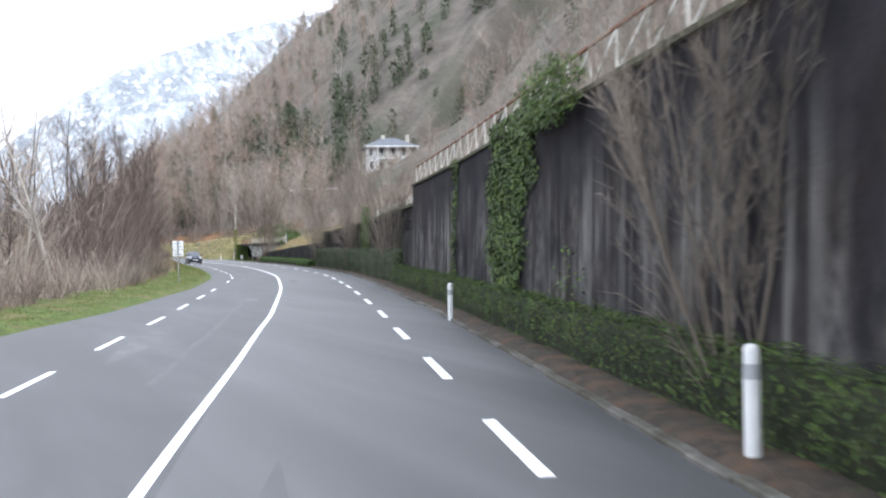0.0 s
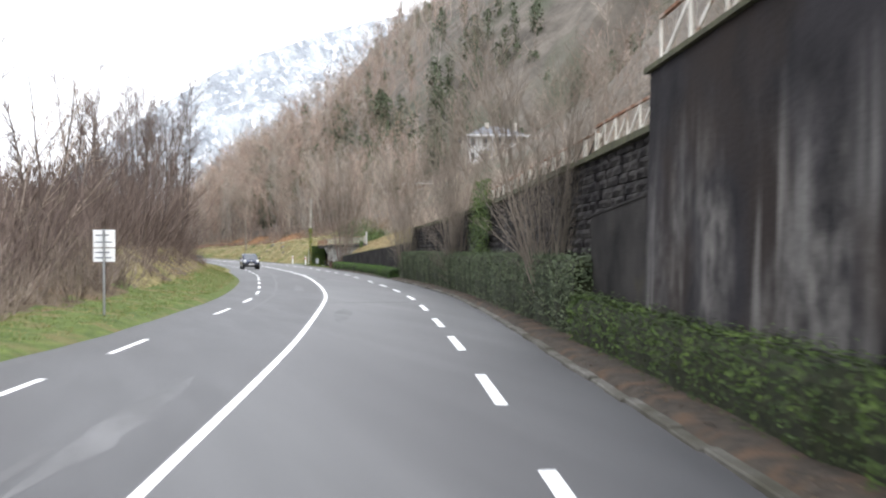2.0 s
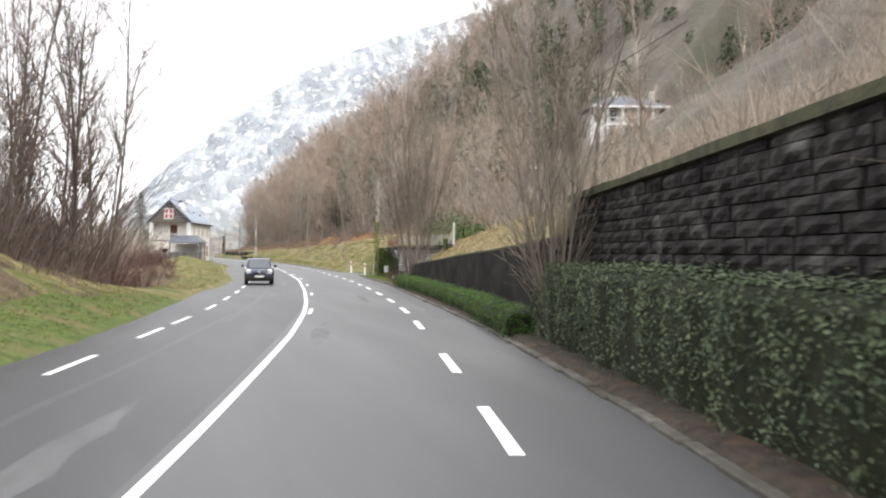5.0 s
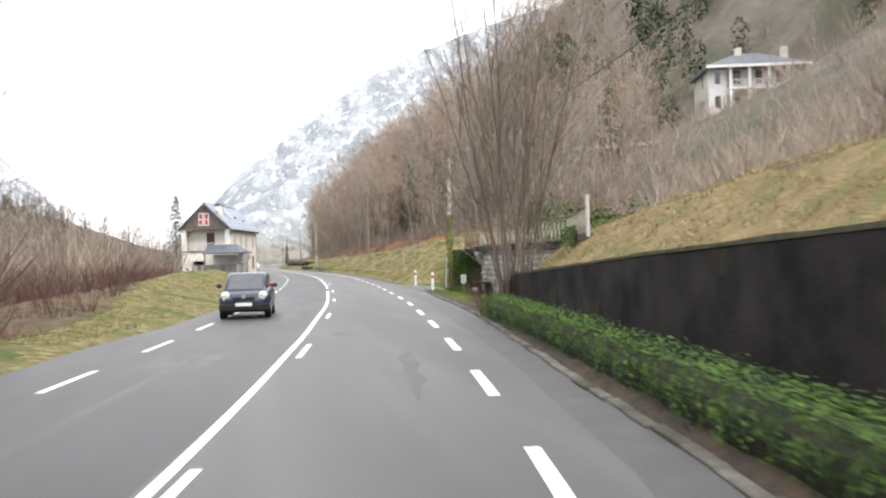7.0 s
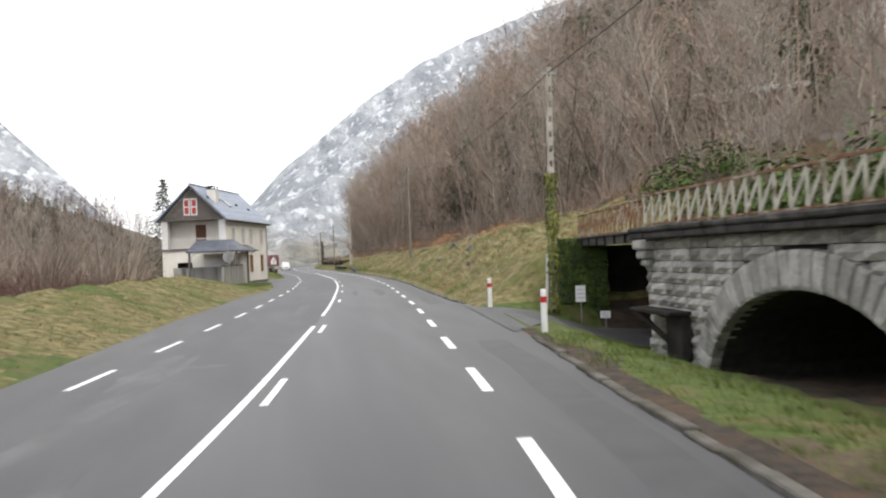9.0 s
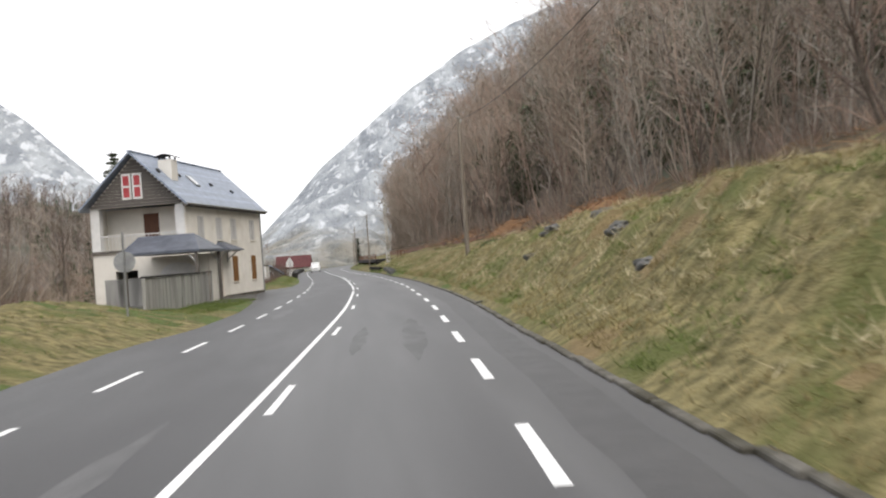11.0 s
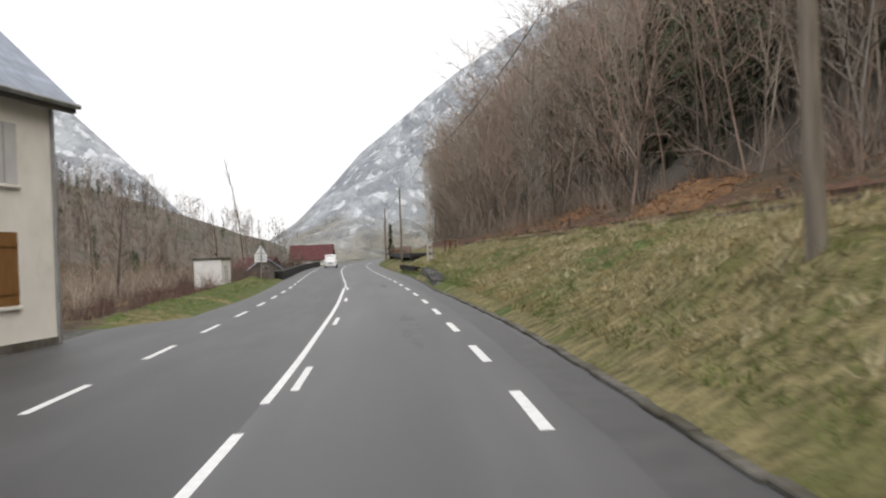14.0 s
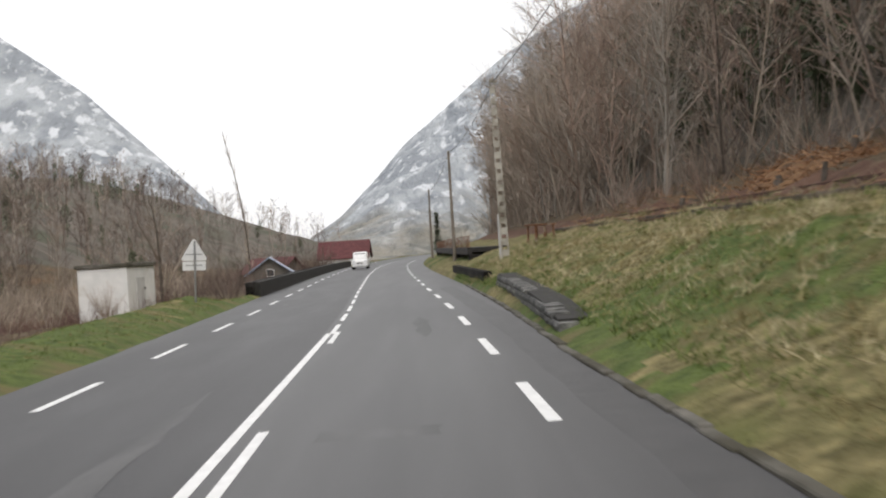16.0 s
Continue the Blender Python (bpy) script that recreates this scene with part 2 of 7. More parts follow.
M_POLEW = mat("grey timber pole", (0.16, 0.135, 0.11), (0.27, 0.235, 0.195), scale=3, rough=0.9, stretch=(3, 3, 0.3), bump=0.5)
M_CABLE = mat("black cable", (0.015, 0.015, 0.016), (0.025, 0.025, 0.026), rough=0.6, bump=0)
M_GALV = mat("galvanised steel", (0.3, 0.31, 0.32), (0.42, 0.43, 0.44), scale=4, rough=0.45, metal=0.7, bump=0.1)
M_SIGNBACK = mat("white sign face", (0.72, 0.73, 0.75), (0.8, 0.81, 0.82), scale=2, rough=0.4, bump=0)
M_TEXTBAR = mat("dark lettering", (0.03, 0.04, 0.07), (0.05, 0.06, 0.09), rough=0.5, bump=0)
# limestone with snow patches; the overall paleness is haze put into the colour
M_SNOWROCK_HAZE = mat("snow-dusted limestone paled as haze", (0.25, 0.275, 0.305), (0.41, 0.44, 0.47), ramp_at=(0.4, 0.6), scale=0.05, rough=0.95, bump=1.0, bscale=0.12, bdist=7.0, c3=(0.6, 0.63, 0.67), scale3=0.13, mix3=(0.54, 0.64), detail=12, stretch=(1.2, 0.5, 0.6))


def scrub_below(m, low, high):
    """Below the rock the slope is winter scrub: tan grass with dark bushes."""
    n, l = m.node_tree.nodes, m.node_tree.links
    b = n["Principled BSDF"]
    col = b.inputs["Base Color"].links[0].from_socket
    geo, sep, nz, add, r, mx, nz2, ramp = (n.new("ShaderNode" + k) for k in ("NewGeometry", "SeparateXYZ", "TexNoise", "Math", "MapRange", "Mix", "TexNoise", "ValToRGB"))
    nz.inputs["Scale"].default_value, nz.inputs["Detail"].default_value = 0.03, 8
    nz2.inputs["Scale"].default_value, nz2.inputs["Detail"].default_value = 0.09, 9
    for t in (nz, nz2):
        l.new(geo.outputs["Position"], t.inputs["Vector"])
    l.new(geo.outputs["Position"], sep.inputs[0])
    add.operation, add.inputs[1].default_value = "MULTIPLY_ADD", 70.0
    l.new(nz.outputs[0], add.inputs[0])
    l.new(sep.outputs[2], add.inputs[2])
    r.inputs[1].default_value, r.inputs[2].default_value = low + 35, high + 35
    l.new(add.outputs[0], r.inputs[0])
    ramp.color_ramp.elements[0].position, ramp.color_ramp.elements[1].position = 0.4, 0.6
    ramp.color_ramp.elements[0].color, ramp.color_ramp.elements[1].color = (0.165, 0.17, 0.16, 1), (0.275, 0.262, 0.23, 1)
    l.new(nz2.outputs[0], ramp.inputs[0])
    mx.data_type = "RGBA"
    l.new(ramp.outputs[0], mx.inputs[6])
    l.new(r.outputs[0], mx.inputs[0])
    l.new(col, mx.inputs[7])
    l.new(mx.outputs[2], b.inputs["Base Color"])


scrub_below(M_SNOWROCK_HAZE, 4, 26)
M_TILE = mat("dark red roof", (0.075, 0.022, 0.024), (0.13, 0.04, 0.042), scale=2, rough=0.8, bump=0.4)
M_CAR = mat("dark blue car paint", (0.018, 0.026, 0.056), (0.022, 0.032, 0.066), rough=0.22, bump=0, spec=0.6)
M_VAN = mat("white van paint", (0.75, 0.76, 0.77), (0.8, 0.81, 0.82), rough=0.3, bump=0)
M_GLASS = mat("dark glass", (0.04, 0.048, 0.06), (0.055, 0.065, 0.08), rough=0.06, bump=0, spec=1.0)
M_TYRE = mat("rubber", (0.015, 0.015, 0.015), (0.025, 0.025, 0.025), rough=0.9, bump=0.2)
# pale headlamp lens; on the roof window it stands for reflected sky
M_LAMP_SKY = mat("headlamp", (0.6, 0.62, 0.65), (0.75, 0.76, 0.78), rough=0.1, bump=0)
M_REDLAMP = mat("red lamp", (0.35, 0.01, 0.01), (0.4, 0.02, 0.02), rough=0.2, bump=0)
M_CUT = mat("fresh cut timber", (0.2, 0.1, 0.055), (0.42, 0.25, 0.14), scale=2, rough=0.9, island=0.4)
M_CHIPS = mat("fresh orange wood chips", (0.15, 0.08, 0.04), (0.34, 0.19, 0.09), scale=5, rough=0.95, bump=1.0, bscale=18, bdist=0.06, c3=(0.1, 0.062, 0.04), scale3=1.2)
M_FENCE = mat("streaked fence concrete", (0.24, 0.24, 0.235), (0.4, 0.4, 0.385), scale=1.4, rough=0.9, stretch=(1.6, 1.6, 0.2), c3=(0.1, 0.1, 0.095), scale3=1.1, mix3=(0.55, 0.72))
M_STRAW = mat("straw-coloured bank", (0.17, 0.12, 0.055), (0.31, 0.235, 0.12), scale=1.1, rough=0.95, bump=1.0, bscale=14, bdist=0.08, c3=(0.16, 0.15, 0.055), scale3=0.7, mix3=(0.48, 0.62), stretch=(1, 1, 2), detail=10)
M_ROCK = mat("weathered bank rock", (0.07, 0.07, 0.07), (0.2, 0.2, 0.195), scale=3, rough=0.9, bump=1.0, bscale=12, bdist=0.05, c3=(0.27, 0.27, 0.255), scale3=2.0, mix3=(0.58, 0.7))
M_GRAVEL = mat("worn gravel forecourt", (0.075, 0.074, 0.072), (0.16, 0.156, 0.148), scale=4, rough=0.9, bump=0.9, bscale=60, bdist=0.02, c3=(0.06, 0.062, 0.05), scale3=0.6, detail=10)
M_REDEARTH = mat("red-brown bare earth", (0.085, 0.045, 0.032), (0.17, 0.092, 0.062), scale=1.5, rough=0.95, bump=1.0, bscale=10, bdist=0.08, c3=(0.2, 0.14, 0.09), scale3=0.6, mix3=(0.55, 0.7))

# ---- helpers for building ----
def mesh_ob(name, verts, faces, material, parent=None, smooth=False):
    me = bpy.data.meshes.new(name)
    me.from_pydata([tuple(map(float, v)) for v in verts], [], [tuple(map(int, f)) for f in faces])
    me.materials.append(material)
    if smooth:
        me.shade_smooth()
    ob = new(name, me)
    if parent:
        ob.parent = parent
    return ob


def part(name, bm, material, parent, label=""):
    """One mesh object made of bm, under a thing or a part (in the parent's own space)."""
    me = bpy.data.meshes.new(name)
    bm.to_mesh(me)
    bm.free()
    me.materials.append(material)
    ob = new(name, me)
    if parent:
        ob.parent = parent
    if label:
        tagged(ob, label)
    return ob


def share(name, ob, parent, m):
    """A further part on the same mesh, at the pose m."""
    o = new(name, ob.data)
    o.parent = parent
    o.matrix_local = m
    return o


def thing(name, label, category, group="", at=None):
    e = new(name)
    e.empty_display_size = 0.2
    if at is not None:
        e.matrix_world = at
    return tagged(e, label, category, group)


def box(bm, x0, y0, z0, x1, y1, z1, m=None, bevel=0.0):
    vs = [bm.verts.new(v) for v in ((x0, y0, z0), (x1, y0, z0), (x1, y1, z0), (x0, y1, z0), (x0, y0, z1), (x1, y0, z1), (x1, y1, z1), (x0, y1, z1))]
    fs = [bm.faces.new([vs[i] for i in f]) for f in ((3, 2, 1, 0), (4, 5, 6, 7), (0, 1, 5, 4), (1, 2, 6, 5), (2, 3, 7, 6), (3, 0, 4, 7))]
    if m is not None:
        for v in vs:
            v.co = m @ v.co
    if bevel:
        bmesh.ops.bevel(bm, geom=list({e for f in fs for e in f.edges}), offset=bevel, segments=1, affect="EDGES")
    return bm


def boxed(*a, **k):
    return box(bmesh.new(), *a, **k)


def tube(bm, p, q, r0, r1=None, sides=8, caps=True):
    """A tapered rod from p to q."""
    p, q = Vector(p), Vector(q)
    r1 = r0 if r1 is None else r1
    d = (q - p).normalized()
    a = d.orthogonal().normalized()
    b = d.cross(a)
    rings = []
    for c, r in ((p, r0), (q, r1)):
        rings.append([bm.verts.new(c + r * (math.cos(k * math.tau / sides) * a + math.sin(k * math.tau / sides) * b)) for k in range(sides)])
    for k in range(sides):
        bm.faces.new((rings[0][k], rings[0][(k + 1) % sides], rings[1][(k + 1) % sides], rings[1][k]))
    if caps:
        bm.faces.new(rings[0][::-1])
        bm.faces.new(rings[1])
    return bm


def tubed(*a, **k):
    return tube(bmesh.new(), *a, **k)


def strip_solid(name, us, inner, outer, z0, z1, material, parent=None):
    """A wall, kerb or line that follows the road: inner, outer, z0, z1 are numbers or functions of u."""
    f = lambda v: v if callable(v) else (lambda u: v)
    inner, outer, z0, z1 = map(f, (inner, outer, z0, z1))
    verts, faces = [], []
    for u in us:
        for off, z in ((inner(u), z0(u)), (outer(u), z0(u)), (outer(u), z1(u)), (inner(u), z1(u))):
            x, y = road(u, off)
            verts.append((x, y, z))
    n = len(us)
    for i in range(n - 1):
        for k in range(4):
            a, b = 4 * i + k, 4 * i + (k + 1) % 4
            faces.append((a, b, b + 4, a + 4))
    faces += [(3, 2, 1, 0), tuple(4 * (n - 1) + k for k in range(4))]
    return mesh_ob(name, verts, faces, material, parent)


# ---- the road's line: its right-hand edge marking, every few metres ----
EDGE = [(-22, -62), (-9, -32), (3, -3.5), (6.9, 7), (8.97, 13.13), (11.05, 19.29), (13.1, 25.46), (15.18, 31.61), (17.17, 37.8), (19.15, 44), (21.06, 50.2), (24.35, 61.7),
        (26.04, 68), (27.48, 74.33), (28.78, 80.7), (31.1, 93.2), (32.66, 102.4), (34.36, 115.26), (35.09, 121.7), (36.39, 134.24), (37.4, 147.2), (38.5, 163), (39.3, 178),
        (39.98, 192.9), (40.3, 206), (40.5, 219), (40.38, 232), (40.14, 245), (39.7, 258), (39.2, 270), (38.2, 288), (36.4, 325), (35.4, 365), (36.5, 420), (42, 500), (60, 620)]


def dense(a, n=8):
    out = []
    for i in range(len(a) - 1):
        p0, p1, p2, p3 = a[max(i - 1, 0)], a[i], a[i + 1], a[min(i + 2, len(a) - 1)]
        d = p2[1] - p1[1]
        m1, m2 = (p2 - p0) / (p2[1] - p0[1]) * d, (p3 - p1) / (p3[1] - p1[1]) * d
        for k in range(n):
            t = k / n
            out.append((2 * t**3 - 3 * t**2 + 1) * p1 + (t**3 - 2 * t**2 + t) * m1 + (3 * t**2 - 2 * t**3) * p2 + (t**3 - t**2) * m2)
    return np.array(out + [a[-1]])


EDGE_LINE = dense(np.array(EDGE, float))
_t = np.gradient(EDGE_LINE, axis=0)
_t /= np.linalg.norm(_t, axis=1)[:, None]
MID = EDGE_LINE - 3.3 * np.c_[_t[:, 1], -_t[:, 0]]
MID_T = np.gradient(MID, axis=0)
MID_T /= np.linalg.norm(MID_T, axis=1)[:, None]


def heading(u):
    return float(np.interp(u, MID[:, 1], MID_T[:, 0])), float(np.interp(u, MID[:, 1], MID_T[:, 1]))


def road(u, off):
    """World x, y of the place off metres right of the middle line, abreast of its point with y = u."""
    tx, ty = heading(u)
    near = max(-30.0, min(30.0, off))
    return float(np.interp(u, MID[:, 1], MID[:, 0])) + near * ty + (off - near), u - near * tx


def road_pose(u, off, z=0.0, turn=0.0):
    """A pose whose y axis runs along the road and whose x axis points to its right."""
    x, y = road(u, off)
    tx, ty = heading(u)
    return pose(x, y, z, 0, 0, -math.degrees(math.atan2(tx, ty)) + turn)


def steps(a, b, d):
    n = max(1, round((b - a) / d))
    return [a + (b - a) * k / n for k in range(n + 1)]


# ---- the lie of the land, beside the road: stations of (off, height) ----
RIGHT = {
    -80: ((4.9, -0.05), (5.2, 0.1), (6.2, 0.15), (6.5, 4.5), (11, 4.7), (16, 7)),
    46: ((4.9, -0.05), (5.2, 0.1), (6.2, 0.15), (6.5, 4.5), (11, 4.7), (16, 7)),
    47.5: ((4.9, -0.05), (5.2, 0.1), (6.5, 0.15), (6.9, 3.8), (11, 4.0), (16, 6.5)),
    71: ((4.9, -0.05), (5.2, 0.1), (6.5, 0.15), (6.9, 3.55), (11, 3.9), (16, 6.5)),
    90.8: ((4.9, -0.05), (5.2, 0.1), (6.5, 0.15), (6.9, 2.95), (11, 4.5), (16, 7)),
    92: ((4.9, -0.05), (5.2, 0.1), (6.5, 0.15), (6.9, 2.1), (9.5, 3.9), (16, 5.6)),
    118: ((4.9, -0.05), (5.2, 0.1), (6.5, 0.1), (6.9, 1.45), (9, 2.95), (16, 5.0)),
    126: ((4.9, -0.05), (5.3, 0.0), (6.3, -0.15), (6.7, 1.05), (8.6, 2.4), (16, 4.6)),
    128.5: ((4.9, -0.05), (5.3, 0.03), (6.2, 0.03), (9.2, -0.25), (14, -0.6), (20, 5.0)),
    140: ((4.9, -0.05), (5.3, 0.03), (6.3, 0.02), (9.2, -0.68), (16, -1.0), (20, 4.0)),
    148.5: ((5.2, -0.05), (5.6, 0.02), (6.4, 0.0), (8.8, -0.98), (16, -1.2), (20, 4.0)),
    159.2: ((5.5, -0.05), (6, 0.02), (7.5, -0.2), (9.0, -0.75), (16, -1.2), (20, 4.0)),
    161.8: ((5.6, -0.05), (6, 0.1), (7, 0.8), (9.0, 2.0), (13, 2.7), (20, 6.0)),
    172: ((5.0, -0.05), (5.4, 0.1), (6.4, 0.75), (8.6, 2.9), (13, 3.5), (20, 6.5)),
    192: ((5.0, -0.05), (5.4, 0.1), (6.4, 0.7), (8.6, 2.6), (13, 3.1), (20, 5.6)),
    215: ((4.9, -0.05), (5.3, 0.1), (6.2, 0.75), (7.6, 1.75), (13, 2.8), (20, 5.5)),
    255: ((4.8, -0.05), (5.2, 0.1), (6.2, 0.55), (8.5, 1.6), (13, 2.6), (20, 5.0)),
    285: ((5.2, -0.05), (5.6, 0.3), (6.5, 0.8), (8.5, 1.5), (13, 2.5), (20, 5.0)),
    700: ((5.2, -0.05), (5.6, 0.3), (6.5, 0.8), (8.5, 1.5), (13, 2.5), (20, 5.0)),
}
LEFT = {
    -80: ((8.4, -0.05), (9, 0.12), (11, 0.2), (14, -0.3), (22, -1.5), (40, -2)),
    28: ((8.4, -0.05), (9, 0.12), (11, 0.2), (14, -0.3), (22, -1.5), (40, -2)),
    40: ((5.6, -0.05), (6.2, 0.12), (8.5, 0.3), (12, -0.1), (20, -1.2), (40, -1.5)),
    52: ((4.4, -0.05), (4.9, 0.14), (6.5, 0.3), (10, 0.0), (20, -1.2), (40, -1.5)),
    70: ((4.4, -0.05), (4.9, 0.14), (6.6, 0.5), (9, 2.0), (14, 3.2), (40, 2)),
    97: ((4.5, -0.05), (5, 0.14), (6.6, 0.7), (8.8, 2.1), (14, 2.8), (40, 1.5)),
    108: ((4.5, -0.05), (5, 0.1), (6.6, 0.4), (9, 0.8), (14, 0.3), (40, -1)),
    118: ((4.4, -0.05), (5, 0.05), (6.6, 0.15), (9, 0.0), (14, -0.4), (40, -1)),
    131: ((4.4, -0.05), (5, 0.1), (6.8, 0.55), (9, 0.85), (14, 0.1), (40, -1)),
    165: ((4.5, -0.05), (5.2, 0.1), (7.2, 0.65), (9.6, 1.25), (13, 0.5), (40, -0.8)),
    192: ((4.7, -0.05), (5.4, 0.1), (7.2, 0.6), (9.9, 1.2), (13, 0.5), (40, -0.8)),
    203: ((5.0, -0.05), (5.6, 0.05), (8, 0.15), (10, 0.2), (14, 0.0), (40, -0.8)),
    236: ((6.6, -0.05), (8, -0.03), (9, -0.03), (12, 0.0), (15, -0.2), (40, -1)),
    241: ((5.0, -0.05), (5.5, 0.1), (6.6, 0.25), (9, -0.2), (14, -0.8), (40, -1.2)),
    278: ((4.6, -0.05), (5.1, 0.2), (6.3, 0.55), (8.5, -0.1), (14, -0.6), (40, -1.2)),
    289: ((4.5, -0.05), (5.1, 0.1), (5.4, -0.6), (8.5, -0.9), (14, -1.0), (40, -1.2)),
    700: ((4.5, -0.05), (5.1, 0.1), (5.4, -0.6), (8.5, -0.9), (14, -1.0), (40, -1.2)),
}
R_SLOPE = [(-150, 0.6), (0, 0.6), (120, 0.72), (240, 0.85), (700, 0.85)]
L_SLOPE = [(-150, 0.05), (60, 0.1), (200, 0.28), (700, 0.3)]


RIGHT_EDGE = [(-80, 4.9), (10, 4.85), (25, 4.96), (33, 5.0), (46, 4.85), (58, 5.05), (68, 5.12), (80, 5.1), (94, 4.93), (100, 4.74), (107, 4.62), (115, 4.74), (125, 5.0), (138, 5.0), (147, 5.3), (158, 5.6), (166, 5.0), (180, 4.84), (207, 4.86), (215, 4.68), (231, 4.8), (240, 4.66), (254, 4.48), (262, 4.7), (285, 5.2), (700, 5.2)]
LEFT_EDGE = [(-80, 7.2), (20, 6.9), (30, 6.2), (36, 5.3), (45, 4.85), (53, 4.3), (66, 4.1), (90, 4.1), (103, 4.6), (117, 4.85), (124, 4.35), (137, 4.25), (150, 4.8), (160, 5.2), (183, 5.4), (190, 4.75), (200, 4.7), (212, 5.4), (226, 6.6), (236, 6.6), (240, 4.8), (255, 4.4), (268, 4.5), (285, 4.55), (700, 4.5)]


def station(table, u):
    ks = list(table)
    a = np.array([table[k] for k in ks])
    pts = [(float(np.interp(u, ks, a[:, j, 0])), float(np.interp(u, ks, a[:, j, 1]))) for j in range(a.shape[1])]
    edge = RIGHT_EDGE if table is RIGHT else LEFT_EDGE
    e = float(np.interp(u, [k for k, _ in edge], [v for _, v in edge]))
    pts[0] = (e, pts[0][1])
    pts[1] = (e + (0.3 if table is RIGHT else 0.55), pts[1][1])
    pts[2] = (max(pts[2][0], e + 0.75), pts[2][1])
    return pts


def lump(x, y, s):
    return noise.fractal(Vector((x / s, y / s, 3.7)), 1.0, 2.0, 4)


def rough_ground(x, y, u, off):
    """Hummocks and hollows of the verges and banks."""
    a = abs(off)
    z = lump(x, y, 3.0) * max(0.0, min(0.16, 0.05 * (a - 6.8))) + lump(x, y, 0.9) * max(0.0, min(0.13, 0.08 * (a - 5.9)))
    if off > 5.8 and 160 < u < 292:
        z += (0.3 * lump(x + 9, y, 1.7) + 0.35 * abs(lump(x, y + 7, 2.6))) * min(1.0, 0.45 * (a - 5.8)) * (1.0 if u < 225 else 0.6)
    return z


def side_profile(u, side):
    """Offsets and heights from the road outwards."""
    if side > 0:
        pts = station(RIGHT, u)
        s = float(np.interp(u, [k for k, _ in R_SLOPE], [v for _, v in R_SLOPE]))
        o0, z0 = pts[-1]
        pts += [(o, z0 + s * (o - o0) * float(np.interp(u, (215, 260), ((0.62 if o < 45 else 0.75 if o < 70 else 1.0), 1.1)))) for o in (28, 40, 60, 85, 115, 150, 200, 260, 340, 450, 600)]
    else:
        pts = station(LEFT, u)
        s = 1.2 * float(np.interp(u, [k for k, _ in L_SLOPE], [v for _, v in L_SLOPE]))
        o0, z0 = pts[-1]
        pts += [(o, z0 + s * (max(0.0, min(o, 165) - 55) - 0.25 * max(0, o - 165))) for o in (50, 60, 75, 100, 140, 165, 200, 300, 450)]
    return pts


def land(u, off):
    """Height of the ground at (u, off)."""
    pts = side_profile(u, 1 if off > 0 else -1)
    if abs(off) <= pts[0][0]:
        return 0.0
    return float(np.interp(abs(off), [o for o, _ in pts], [z for _, z in pts]))


def carve(x, y, z):
    """The level ground cut into the slope for the villa."""
    d = math.hypot(x - 86, y - 197)
    return min(z, 16.0 + max(0.0, d - 13) * 0.9) if d < 40 else z


def left_edge(u):
    return -station(LEFT, u)[0][0] - 0.05


def right_edge(u):
    return station(RIGHT, u)[0][0]


def ground_sheet():
    us = steps(-150, -60, 15)[:-1] + steps(-60, 0, 2)[:-1] + steps(0, 160, 0.75)[:-1] + steps(160, 292, 0.45)[:-1] + steps(292, 300, 0.75)[:-1] + steps(300, 460, 6)[:-1] + steps(460, 720, 26)
    rows = []
    for u in us:
        row = []
        lp, rp = side_profile(u, -1), side_profile(u, 1)
        line = [(-o, z) for o, z in reversed(lp)] + [(0.0, -0.06)] + list(rp)
        # finer columns between the stations near the road
        fine = []
        for q, ((o0, z0), (o1, z1)) in enumerate(zip(line, line[1:])):
            k = (8 if len(lp) + 1 < q < len(lp) + 5 else 4) if max(abs(o0), abs(o1)) < 41 and min(abs(o0), abs(o1)) >= 3.5 else 1
            fine += [(o0 + (o1 - o0) * j / k, z0 + (z1 - z0) * j / k) for j in range(k)]
        fine.append(line[-1])
        for o, z in fine:
            x, y = road(u, o)
            a = abs(o)
            if a > 6.0:
                z += rough_ground(x, y, u, o) + (lump(x, y, 45) * min(7.0, 0.1 * (a - 22)) if a > 22 else 0)
            row.append((x, y, carve(x, y, z) if o > 20 else z))
        rows.append(row)
    n = len(rows[0])
    verts = [v for r in rows for v in r]
    faces, kinds = [], []
    for i in range(len(rows) - 1):
        for j in range(n - 1):
            faces.append((i * n + j, i * n + j + 1, (i + 1) * n + j + 1, (i + 1) * n + j))
    ob = mesh_ob("ground", verts, faces, M_GRASS, smooth=True)
    for m in (M_GREEN, M_DIRT, M_LITTER, M_WOODFLOOR, M_STRAW, M_REDEARTH, M_GRAVEL):
        ob.data.materials.append(m)
    mid_u = [0.5 * (us[i] + us[i + 1]) for i in range(len(us) - 1)]
    slots = []
    lefts = 15
    for i, u in enumerate(mid_u):
        for j in range(n - 1):
            a = [rows[i][j], rows[i + 1][j + 1]]
            cx, cy, cz = [0.5 * (a[0][k] + a[1][k]) for k in range(3)]
            off = (cx - road(u, 0)[0]) * heading(u)[1]
            slots.append(ground_kind(u, off, cx, cy))
    ob.data.polygons.foreach_set("material_index", slots)
    return tagged(ob, kind="structure", label="grass verges, banks and wooded valley floor", category="ground")


def brush_edge(u):
    """Distance left of the middle line at which the grass gives way to brush."""
    return float(np.interp(u, (108, 123, 137, 158, 180, 200), (7.2, 6.5, 8.3, 10.6, 12.6, 12.6)))


